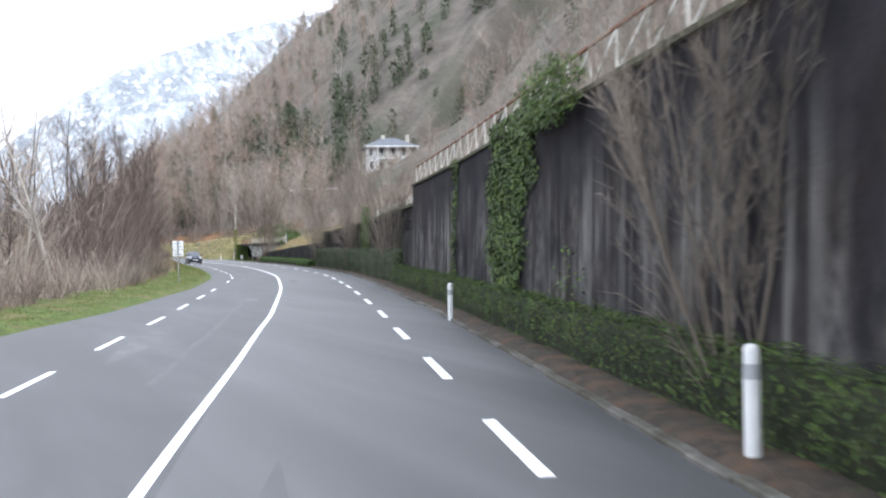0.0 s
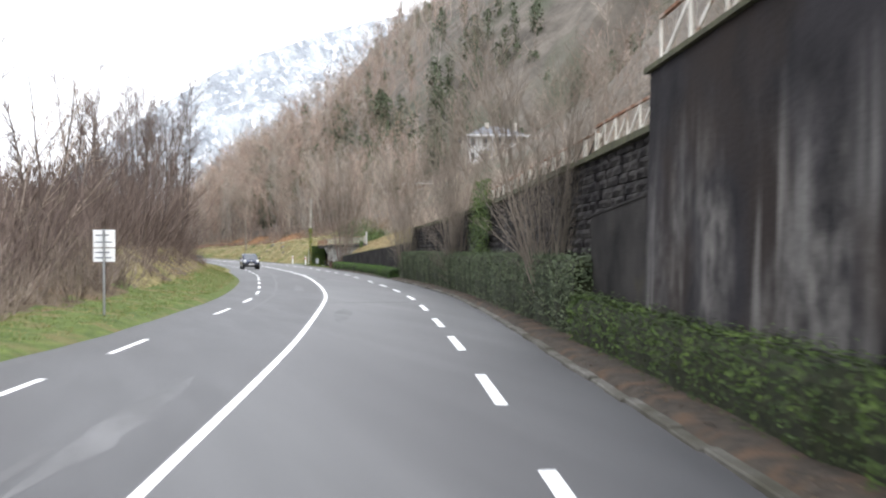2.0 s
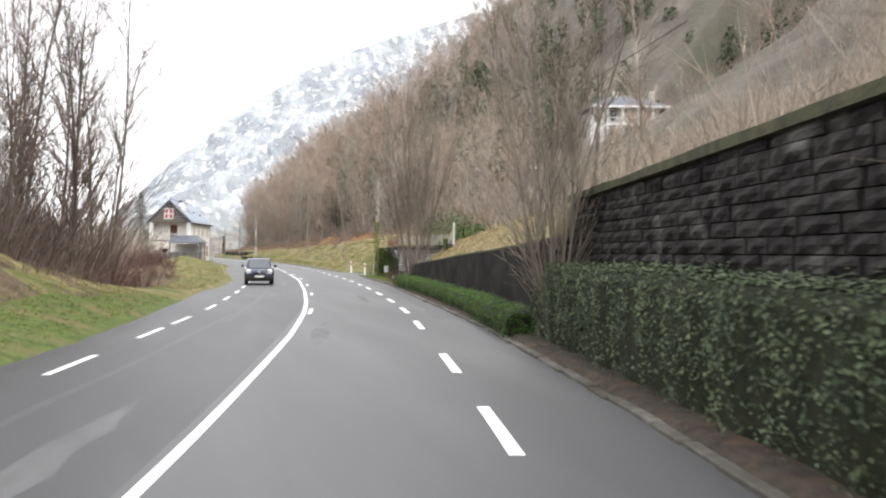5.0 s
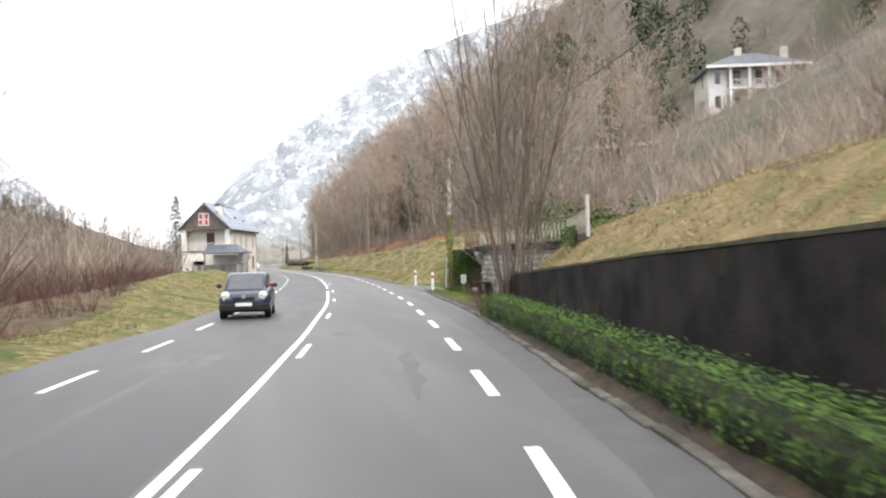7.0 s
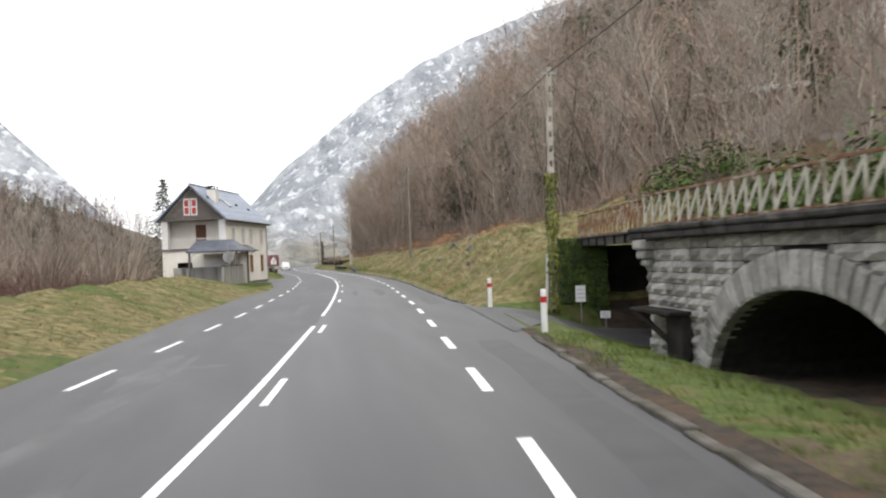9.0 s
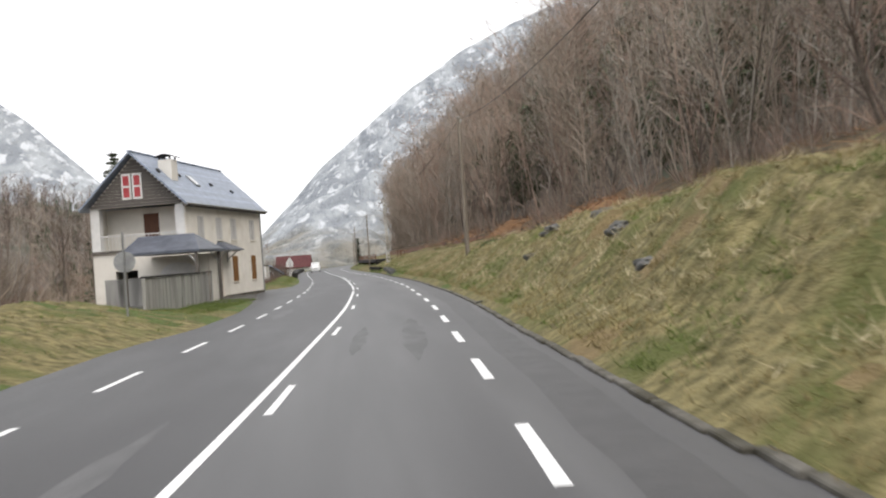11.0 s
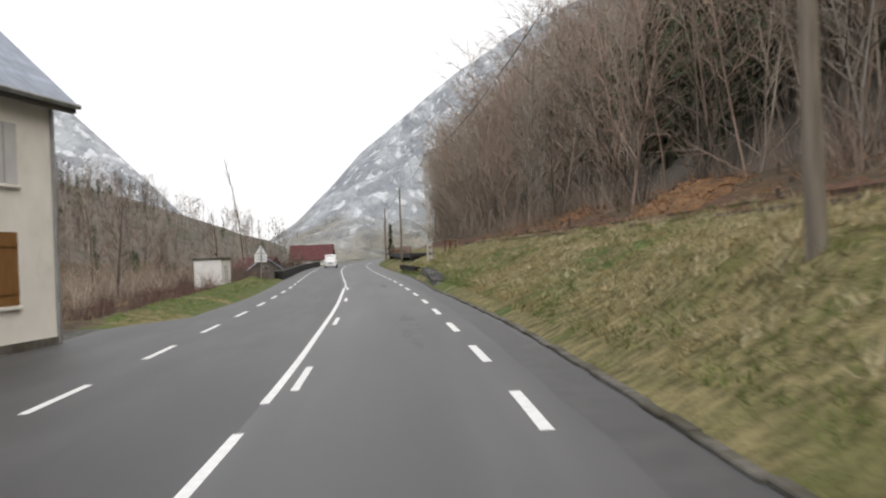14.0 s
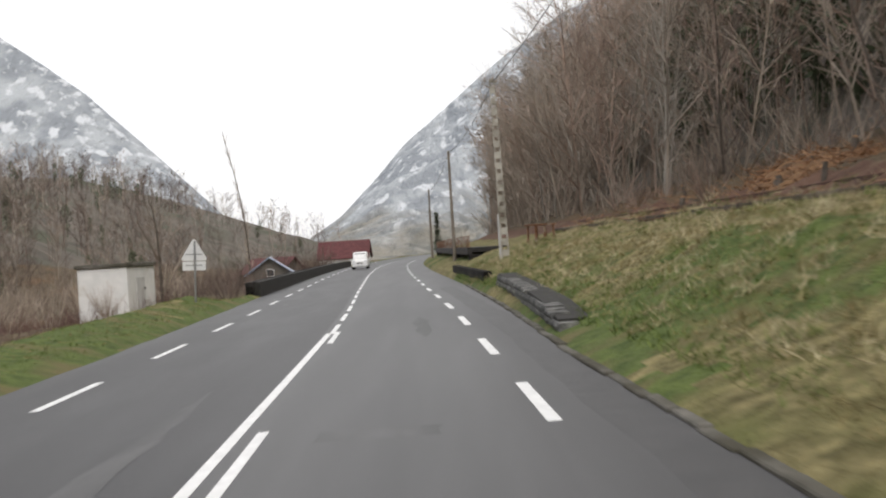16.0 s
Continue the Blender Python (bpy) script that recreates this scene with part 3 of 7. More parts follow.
def ground_kind(u, off, x, y):
    w = 1.6 * lump(x, y, 4.0)
    if off > 0:
        if off > 20:
            return 4
        if u < 127 and off < 6.9:
            return 2
        if u < 91.5:
            return 3
        if u < 127:
            return 5 if off < 10.2 + 0.5 * w else 3
        if 126 < u < 160 and off > 9.4:
            return 2
        if u > 207 and 12.2 < off + 0.25 * w < 15.2:
            return 6
        if off + 0.7 * w > (14.0 if u < 205 else 12.4) and u > 160:
            return 3
        if 126 < u < 160 and off < 9.4:
            return (3 if off > 5.5 else 2) if u < 133 + 2 * w else 1 if off > 5.6 + 0.3 * w else 2
        if u > 205 and off + w < (9.5 if u < 228 else 8.6) and lump(x, y, 7) > (0.2 if u < 228 else -0.02):
            return 1
        return 5 if lump(x + 50, y, 6) > 0.3 and u < 205 else 0
    a = -off
    if a > 60:
        return 4
    if u < 66:
        return 1 if a < -left_edge(u) + 2.3 + 0.4 * w else 3
    if u < 108:
        return 1 if a < 6.2 + 0.25 * w else (0 if lump(x, y, 3) > 0.0 and a < 9.5 else 3)
    if u < 200:
        return (0 if lump(x, y, 5) > 0.2 else 1 if lump(x, y + 30, 4) > 0.2 else 0) if a < brush_edge(u) + 0.25 * w else 3
    if u < 236:
        return 1 if a < 9 and u < 212 else (7 if a < 13 else 3)
    return (1 if lump(x, y, 4) > -0.25 else 0) if a < 7.4 + 0.3 * w else 3


ground_sheet()


def road_sheet():
    us = steps(-70, 330, 1.5)[:-1] + steps(330, 610, 10)
    verts, faces = [], []
    for u in us:
        l, r = left_edge(u), right_edge(u)
        for off, z in ((l, -0.035), (l + 0.5, 0.0), (-3.0, 0.0), (0, 0.0), (3.3, 0.0), (r - 0.3, 0.0), (r + 0.05, -0.015)):
            x, y = road(u, off)
            verts.append((x, y, z + (0.012 * lump(x, y, 0.8) if off in (l, r + 0.05) else 0)))
    for i in range(len(us) - 1):
        for j in range(6):
            faces.append((7 * i + j, 7 * i + j + 1, 7 * i + j + 8, 7 * i + j + 7))
    ob = mesh_ob("road", verts, faces, M_ASPHALT)
    ob.data.materials.append(M_OLDLANE)
    ob.data.polygons.foreach_set("material_index", [1 if k % 6 < 3 else 0 for k in range(len(faces))])
    return tagged(ob, kind="structure", label="damp grey asphalt road, the oncoming lane older and darker", category="road")


the_road = road_sheet()


def wander(table, u):
    return float(np.interp(u, [k for k, _ in table], [v for _, v in table]))


MIDDLE = [(5, -0.2), (11, -0.17), (20, -0.04), (32, 0.08), (60, 0.13), (75, 0.15), (92, 0.24), (103, 0.1), (113, 0.03), (126, 0.0), (140, 0.02), (190, -0.02), (204, 0.03), (250, 0.05), (261, 0.12)]
LEFT_DASH = [(45, -0.0), (52, 0.03), (60, 0.3), (68, 0.4), (75, 0.33), (81, 0.2), (95, 0.08), (110, 0.0)]
RIGHT_DASH = [(52, 0.0), (62, 0.07), (70, 0.02), (80, 0.0)]


def marking(u0, u1, off, width, parent, z=0.004):
    shift = MIDDLE if abs(off) < 0.2 else LEFT_DASH if off < 0 else RIGHT_DASH if off > 2 else [(0, 0)]
    us = steps(u0, u1, 1.5)
    verts, faces = [], []
    for u in us:
        for o in (off - width / 2, off + width / 2):
            x, y = road(u, o + wander(shift, u) - (0.04 if abs(off) < 0.2 else 0))
            verts.append((x, y, z))
    for i in range(len(us) - 1):
        faces.append((2 * i, 2 * i + 1, 2 * i + 3, 2 * i + 2))
    return mesh_ob("road_marking", verts, faces, M_PAINT, parent)


def arc_positions():
    """Arc length along the edge line, to lay the dashes at their true rhythm."""
    seg = np.r_[0, np.cumsum(np.linalg.norm(np.diff(MID, axis=0), axis=1))]
    return seg


SEG = arc_positions()


def u_at(s):
    return float(np.interp(s, SEG, MID[:, 1]))


def s_at(u):
    return float(np.interp(u, MID[:, 1], SEG))


def dash_row(u_first, u_last, anchor, period, length, off, width):
    """Dashes whose far ends fall on the anchor's rhythm."""
    s0, s1, sa = s_at(u_first), s_at(u_last), s_at(anchor)
    k = math.ceil((s0 - sa) / period)
    while sa + k * period < s1:
        s = sa + k * period
        marking(u_at(s - length), u_at(s), off, width, the_road)
        k += 1


# edge lines (3 m dashes every 6.5 m) and the middle line
for a, b, anchor, period in ((-55, 55, 20.34, 6.47), (55, 91, 68.79, 6.42), (91, 127, 109.23, 6.46), (127, 170, 140.96, 6.47), (170, 212, 193.03, 6.46), (212, 400, 238.46, 6.48)):
    dash_row(a, b, anchor, period, 2.95, 3.38, 0.16)
for a, b, anchor, period in ((-30, 56, 45.03, 6.53), (56, 95, 74.6, 6.57), (95, 132, 117.62, 6.53), (132, 180, 149.93, 6.5), (180, 228, 208.81, 6.52), (228, 400, 248.19, 6.52)):
    dash_row(a, b, anchor, period, 2.95, -3.12, 0.14)
for a, b in ((-60, 153.4), (158.4, 216.7), (218.85, 261.6)):
    marking(a, b, 0.04, 0.13, the_road)
for a, b, anchor in ((99, 121, 102.35), (121, 160, 140.7), (160, 216, 197.8), (216, 264, 236)):
    dash_row(a, b, anchor, 13.0, 3.0, 0.32, 0.12)
dash_row(263, 400, 268.7, 4.33, 3.0, 0.12, 0.12)


def road_patches():
    """Crack seals and resurfaced strips, a few mm above the road."""
    for u, o0, o1, w in ((149.0, -3.6, 0.0, 0.07), (143.2, -2.9, 0.0, 0.06), (113.4, -3.4, 0.2, 0.05), (72.5, -3.4, -1.6, 0.06), (119.5, -3.6, -0.8, 0.06)):
        verts = [(*road(u + w * s + 0.25 * math.sin(7 * o), o), 0.003) for o in steps(o0, o1, 0.4) for s in (-1, 1)]
        faces = [(2 * i, 2 * i + 1, 2 * i + 3, 2 * i + 2) for i in range(len(verts) // 2 - 1)]
        mesh_ob("road_seam", verts, faces, M_PATCH, the_road)
    for u0, u1, o0, o1 in ((18, 40, -1.25, -1.1), (60, 100, -2.1, -1.95), (96, 132, -1.9, -1.7), (163, 284, 3.9, 4.62), (97, 146, 4.05, 4.72)):
        us = steps(u0, u1, 1.5)
        verts = [(*road(u, o + 0.1 * lump(u, o, 3)), 0.002) for u in us for o in (o0, o1)]
        faces = [(2 * i, 2 * i + 1, 2 * i + 3, 2 * i + 2) for i in range(len(us) - 1)]
        mesh_ob("road_repair", verts, faces, M_PATCH, the_road)
    # worn wheel tracks and pale scars, with ragged ends
    rng = random.Random(77)
    scars = [(248.2, 248.75, 0.9, 2.2), (64.2, 64.8, 0.3, 3.1), (111.2, 113.6, -2.5, -1.2), (117.5, 118.3, 0.7, 1.2), (143.0, 143.5, -2.9, -1.0), (131.5, 146.0, -2.15, -1.7), (209, 214, -2.6, -2.2), (176, 184, 0.9, 1.25)]
    for u in range(4, 290, 17):
        o = rng.choice((-2.4, -0.9, 0.95, 2.4))
        scars.append((u, u + rng.uniform(6, 14), o - rng.uniform(0.12, 0.3), o + rng.uniform(0.12, 0.3)))
    for u0, u1, o0, o1 in scars:
        us = steps(u0, u1, max(0.12, (u1 - u0) / 14))
        n = len(us) - 1
        verts = []
        for i, u in enumerate(us):
            k = min(1.0, 3.5 * min(i, n - i) / n + 0.05) if u1 - u0 > 3 else 1.0
            m, h = 0.5 * (o0 + o1), 0.5 * (o1 - o0) * k
            verts += [(*road(u, m - h + 0.12 * lump(u, o0, 0.8) * k), 0.0012), (*road(u, m + h + 0.12 * lump(u, o1 + 5, 0.8) * k), 0.0012)]
        verts = [(x, y, 0.0006 + 0.00012 * scars.index((u0, u1, o0, o1))) for x, y, _ in verts]
        mesh_ob("worn_strip", verts, [(2 * i, 2 * i + 1, 2 * i + 3, 2 * i + 2) for i in range(n)], M_WORN, the_road)


road_patches()


def track_mouth():
    """The asphalt of the side track that leaves between the two red-banded posts and passes under the girder."""
    verts, faces = [], []
    offs = (5.1, 5.5, 6.2, 7.2, 8.2, 9.2, 11.0, 13.5)
    for k, o in enumerate(offs):
        u0, u1 = (147.9, 148.9, 150.0, 150.9, 151.4, 151.6, 151.6, 151.6)[k], (160.6, 159.6, 158.6, 157.9, 157.5, 157.3, 157.2, 157.2)[k]
        for f in steps(0.0, 1.0, 0.125):
            u = u0 + (u1 - u0) * f
            verts.append((*road(u, o), max(land(u, o), -0.012) + 0.018 if o < 6 else land(u, o) + 0.05))
    for i in range(len(offs) - 1):
        faces += [(9 * i + j, 9 * i + j + 1, 9 * i + j + 10, 9 * i + j + 9) for j in range(8)]
    return tagged(mesh_ob("pavement", verts, faces, M_PATCH), kind="structure", label="cracked asphalt track that dips under the girder", category="track")


track_mouth()


# kerb stones along the right-hand side
def kerb_line(a, b, off, name):
    k = tagged(new(name), kind="structure", label="worn concrete kerb stones", category="kerb")
    meshes = []
    for i in range(4):
        bm = boxed(-0.08, -0.495, -0.12, 0.08, 0.495, 0.05 + 0.004 * i, bevel=0.018)
        me = bpy.data.meshes.new("kerb_stone")
        bm.to_mesh(me)
        bm.free()
        me.materials.append(M_KERB)
        meshes.append(me)
    s, i = s_at(a), 0
    while s < s_at(b):
        o = new("kerb_stone", meshes[(i * 7) % 4])
        o.parent = k
        o.matrix_local = road_pose(u_at(s), off(u_at(s)) + 0.02 * math.sin(i * 2.3), 0.008 * math.sin(i * 1.7) - 0.01, 0.5 * math.sin(i * 5.1))
        s += 1.0
        i += 1
    return k


kerb_line(2, 146, lambda u: right_edge(u) + 0.08, "kerb_south")
kerb_line(163, 284, lambda u: right_edge(u) + 0.08, "kerb_north")


def retaining_wall_big():
    """The tall concrete wall with its battered face, bays of shutter marks and mossy coping."""
    top = lambda u: 4.62
    w = thing("wall_south", "tall black-streaked concrete retaining wall", "wall")
    tagged(w, kind="structure")
    us = steps(-40, 45.2, 1.0)
    verts, faces = [], []
    zs = [-0.3, 0.6, 1.6, 2.6, 3.6, 4.6]
    for u in us:
        for z in zs:
            verts.append((*road(u, 5.95 + 0.028 * z + 0.015 * lump(u, z, 1.3)), z))
        verts.append((*road(u, 6.5), 4.6))
        verts.append((*road(u, 6.5), -0.3))
    n = len(zs) + 2
    for i in range(len(us) - 1):
        for j in range(n):
            faces.append((n * i + j, n * i + (j + 1) % n, n * (i + 1) + (j + 1) % n, n * (i + 1) + j))
    faces += [tuple(range(n))[::-1], tuple(n * (len(us) - 1) + k for k in range(n))]
    mesh_ob("wall_face", verts, faces, M_CONCRETE, w)
    strip_solid("coping", steps(-40, 45.3, 1.5), 6.0, 6.6, 4.6, lambda u: 4.68 + 0.03 * lump(u, 0, 0.9), M_COPING, w)
    return w


retaining_wall_big()


def stone_wall(name, u0, u1, off, z0, top, course, material, label, length=(0.5, 1.1), limit=300, back=0.35, batter=0.08, skip=None):
    """Coursed rough stones, each its own piece, before a dark core."""
    w = tagged(thing(name, label, "wall"), kind="structure")
    us = steps(u0, u1, 1.5)
    strip_solid("core", us, lambda u: off(u) + 0.09 + batter * 2.0, lambda u: off(u) + back + 0.4, z0, lambda u: top(u) - 0.02, M_JOINT_SHADE, w)
    rng = random.Random(name)
    pieces = []
    for i in range(6):
        bm = boxed(-0.2, -0.5, -0.5, 0.22, 0.5, 0.5)
        bmesh.ops.subdivide_edges(bm, edges=[e for e in bm.edges if abs(e.verts[0].co.x - e.verts[1].co.x) < 0.01 and e.verts[0].co.x < 0], cuts=1, use_grid_fill=True)
        for v in bm.verts:
            if v.co.x < 0:
                edge = max(abs(v.co.y), abs(v.co.z)) > 0.45
                v.co.x += 0.04 if edge else -0.03 * rng.random()
                v.co.y *= 0.965 - 0.02 * rng.random()
                v.co.z *= 0.93 - 0.05 * rng.random()
        me = bpy.data.meshes.new("stone")
        bm.to_mesh(me)
        bm.free()
        me.materials.append(material)
        pieces.append(me)
    count, spare = 0, []
    z, row = z0, 0
    while z < max(top(u0), top(u1)) - 0.05:
        h = course * rng.uniform(0.85, 1.15)
        u = u0 - rng.uniform(0, 0.5)
        while u < u1:
            ln = rng.uniform(*length)
            um = u + ln / 2
            t = top(um)
            if z + 0.5 * h < t and not (skip and skip(um, z + h / 2)):
                hh = min(h, t - z)
                m = road_pose(um, off(um) + batter * z * 0.5 + 0.2 + rng.uniform(-0.025, 0.025), z + hh / 2, rng.uniform(-1, 1)) @ Matrix.Diagonal((1, ln, hh, 1))
                me = pieces[rng.randrange(6)]
                if count < limit:
                    o = new("stone", me)
                    o.parent = w
                    o.matrix_local = m
                    count += 1
                else:
                    spare.append((me, m))
            u += ln
        z += h
        row += 1
    if spare:
        verts, faces = [], []
        for me, m in spare:
            b = len(verts)
            verts += [tuple(m @ v.co) for v in me.vertices]
            faces += [tuple(b + k for k in p.vertices) for p in me.polygons]
        tagged(mesh_ob("more_stones", verts, faces, material, w), kind="stuff")
    return w


stone_wall("wall_middle", 45.4, 91.0, lambda u: 6.45, -0.1, lambda u: float(np.interp(u, (45, 60, 95), (3.95, 3.75, 3.0))), 0.2, M_STONE, "black weathered retaining wall of coursed stone", limit=300, length=(0.3, 1.0))
strip_solid("coping", steps(45.4, 91.1, 1.5), 6.5, 7.1, lambda u: float(np.interp(u, (45, 60, 95), (3.93, 3.73, 2.98))), lambda u: float(np.interp(u, (45, 60, 95), (4.08, 3.88, 3.12))) + 0.04 * lump(u, 2, 0.8), M_COPING, bpy.data.objects["wall_middle"])

low = tagged(thing("wall_low", "low dark mossy concrete retaining wall", "wall"), kind="structure")
low_top = lambda u: float(np.interp(u, (90, 103, 110, 126), (2.28, 1.95, 1.76, 1.17)))
strip_solid("wall_face", steps(91.3, 126.4, 1.0), lambda u: 6.4 + 0.02 * lump(u, 1, 1.5), 6.85, -0.3, low_top, M_DARKWALL, low)
strip_solid("coping", steps(91.3, 126.5, 1.0), 6.38, 6.95, lambda u: low_top(u), lambda u: low_top(u) + 0.06 + 0.03 * lump(u, 5, 0.7), M_COPING, low)


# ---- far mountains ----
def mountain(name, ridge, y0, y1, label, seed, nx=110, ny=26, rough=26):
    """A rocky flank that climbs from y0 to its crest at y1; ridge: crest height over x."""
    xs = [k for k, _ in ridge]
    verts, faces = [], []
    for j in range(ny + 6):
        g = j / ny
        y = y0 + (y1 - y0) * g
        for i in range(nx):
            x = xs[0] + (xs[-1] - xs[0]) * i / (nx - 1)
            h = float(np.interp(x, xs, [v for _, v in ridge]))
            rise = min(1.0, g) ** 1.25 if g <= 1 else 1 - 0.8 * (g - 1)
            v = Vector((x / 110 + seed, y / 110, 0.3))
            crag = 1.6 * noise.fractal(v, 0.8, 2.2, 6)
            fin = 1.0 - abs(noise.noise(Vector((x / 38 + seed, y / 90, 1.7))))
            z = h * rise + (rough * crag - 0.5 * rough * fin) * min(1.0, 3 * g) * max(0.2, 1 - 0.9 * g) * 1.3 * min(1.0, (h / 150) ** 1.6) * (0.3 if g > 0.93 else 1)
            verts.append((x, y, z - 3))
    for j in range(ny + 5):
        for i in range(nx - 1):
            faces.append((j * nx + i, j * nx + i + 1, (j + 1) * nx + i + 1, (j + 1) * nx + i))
    return tagged(mesh_ob(name, verts, faces, M_SNOWROCK_HAZE), label, "mountain", kind="structure")


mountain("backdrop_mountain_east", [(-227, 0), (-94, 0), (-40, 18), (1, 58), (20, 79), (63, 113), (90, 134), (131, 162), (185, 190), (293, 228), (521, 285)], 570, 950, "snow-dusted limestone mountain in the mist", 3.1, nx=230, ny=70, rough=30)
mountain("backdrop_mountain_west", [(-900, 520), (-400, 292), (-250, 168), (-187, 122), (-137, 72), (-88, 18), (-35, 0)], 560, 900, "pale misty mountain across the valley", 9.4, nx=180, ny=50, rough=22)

wing = tagged(thing("wall_wing", "low black wing wall at the end of the concrete wall", "wall"), kind="structure")
strip_solid("wall_face", steps(45.25, 49.2, 0.6), 6.02, 6.42, -0.2, lambda u: 2.72 - 0.05 * (u - 45), M_DARKWALL, wing)
strip_solid("coping", steps(45.25, 49.25, 0.6), 6.0, 6.43, lambda u: 2.721 - 0.05 * (u - 45), lambda u: 2.76 - 0.05 * (u - 45), M_DARKWALL, wing)


# ---- plants ----
class Twigs:
    """Collects tapered rods and leaves as plain lists."""

    def __init__(self):
        self.v, self.f = [], []

    def sliver(self, p, q, r0, r1):
        """A fine twig as a narrow blade."""
        d = (q - p).normalized()
        a = d.orthogonal().normalized()
        a = (a + 0.7 * d.cross(a) * (1 if len(self.v) % 2 else -1)).normalized()
        b = len(self.v)
        if r1 <= 0:
            self.v += [p - a * r0, p + a * r0, q.copy()]
            self.f.append((b, b + 1, b + 2))
        else:
            self.v += [p - a * r0, p + a * r0, q + a * r1, q - a * r1]
            self.f.append((b, b + 1, b + 2, b + 3))

    def rod(self, p, q, r0, r1, sides=3):
        d = q - p
        if d.length < 1e-5:
            return
        d = d.normalized()
        a = d.orthogonal().normalized()
        c = d.cross(a)
        b = len(self.v)
        for k in range(sides):
            w = math.cos(k * math.tau / sides) * a + math.sin(k * math.tau / sides) * c
            self.v.append(p + r0 * w)
        if r1 <= 0:
            self.v.append(q.copy())
            self.f += [(b + k, b + (k + 1) % sides, b + sides) for k in range(sides)]
            return
        for k in range(sides):
            w = math.cos(k * math.tau / sides) * a + math.sin(k * math.tau / sides) * c
            self.v.append(q + r1 * w)
        self.f += [(b + k, b + (k + 1) % sides, b + sides + (k + 1) % sides, b + sides + k) for k in range(sides)]

    def tube(self, line, sides):
        """One unbroken stem through the points of line, each with its radius."""
        b = len(self.v)
        way = (line[-1][0] - line[0][0]).normalized()
        a = way.orthogonal().normalized()
        c = way.cross(a)
        for p, r in line:
            self.v += [p + r * (math.cos(k * math.tau / sides) * a + math.sin(k * math.tau / sides) * c) for k in range(sides)]
        for i in range(len(line) - 1):
            for k in range(sides):
                self.f.append((b + i * sides + k, b + i * sides + (k + 1) % sides, b + (i + 1) * sides + (k + 1) % sides, b + (i + 1) * sides + k))
        self.f.append(tuple(b + (len(line) - 1) * sides + k for k in range(sides)))

    def leaf(self, p, n, size, rng):
        n = n.normalized()
        a = n.orthogonal().normalized()
        a = (a * math.cos(t := rng.uniform(0, math.tau)) + n.cross(a) * math.sin(t))
        c = n.cross(a)
        b = len(self.v)
        self.v += [p - a * size * 0.5, p + c * size * 0.32 + n * size * 0.1, p + a * size * 0.55, p - c * size * 0.32 + n * size * 0.1]
        self.f += [(b, b + 1, b + 2), (b, b + 2, b + 3)]

    def arrays(self):
        return np.array([tuple(v) for v in self.v], float), self.f


def grow(tw, rng, p, d, length, radius, level, spec, bark=None, least=0.005, fine=9):
    """One limb with its branches. spec: per level (segments, children, child length share, spread)."""
    segs, kids, share, spread = spec[level]
    last = level == len(spec) - 1
    pos, way, r = p.copy(), d.normalized(), radius
    stem = [(p.copy(), radius)]
    for i in range(segs):
        nxt = pos + way * (length / segs)
        r2 = radius * (1 - (i + 1) / segs) if last else radius * (1 - 0.72 * (i + 1) / segs)
        if level == 0 and bark is not None:
            stem.append((nxt.copy(), r2))
        elif level >= fine:
            tw.sliver(pos, nxt, r * 1.2, 0 if last and i == segs - 1 else r2 * 1.2)
        else:
            tw.rod(pos, nxt, r, r2 if not (last and i == segs - 1) else 0, 4 if level == 1 and bark is not None else 3)
        if not last:
            n = kids / segs
            n = int(n) + (rng.random() < n - int(n))
            if level == 0 and i == 0 and segs > 2:
                n = min(n, 1)
            for _ in range(n):
                f = rng.random()
                side = way.orthogonal().normalized()
                side = side * math.cos(a := rng.uniform(0, math.tau)) + way.cross(side) * math.sin(a)
                w = (way * math.cos(spread) + side * math.sin(spread) * rng.uniform(0.6, 1.2)).normalized()
                up = (i + f) / segs
                grow(tw, rng, pos.lerp(nxt, f), w, length * share * rng.uniform(0.6, 1.15) * (1.15 - 0.55 * up), max(least, r * 0.55), level + 1, spec, bark, least, fine)
        way = (way + Vector((rng.uniform(-1, 1), rng.uniform(-1, 1), rng.uniform(-0.3, 0.8))) * (0.075 if level == 0 else 0.2)).normalized()
        pos, r = nxt, r2
    if level == 0 and bark is not None:
        bark.tube(stem, 6)


def bare_tree_thing(name, label, seed, u, off, height, spec, stems=1, lean=0.12, radius=0.12, bark=M_BARK, twig=M_TWIG, stem_spread=0.3, z=None, group=""):
    rng = random.Random(seed)
    twigs = Twigs()
    x, y = road(u, off)
    t = thing(name, label, "tree", group, pose(x, y, land(u, off) if z is None else z))
    least = 0.0065 if off < -8 or off > 15 else 0.005
    for k in range(stems):
        a = rng.uniform(0, math.tau)
        d = Vector((math.cos(a) * lean, math.sin(a) * lean, 1)) if stems == 1 else Vector((math.cos(k * math.tau / stems + a * 0.2) * stem_spread * rng.uniform(0.3, 1), math.sin(k * math.tau / stems + a * 0.2) * stem_spread * rng.uniform(0.3, 1), 1))
        base = Vector((0, 0, -0.15)) + Vector((d.x, d.y, 0)) * (0.25 if stems > 1 else 0)
        grow(twigs, rng, base, d, height * rng.uniform(0.8, 1.05), radius * rng.uniform(0.7, 1.1), 0, spec, wood := Twigs(), least, len(spec) - 1)
        v, f = wood.arrays()
        mesh_ob("trunk" if stems == 1 else "stem", v, f, bark, t)
    v, f = twigs.arrays()
    tagged(mesh_ob("crown", v, f, twig, t), kind="stuff")
    return t


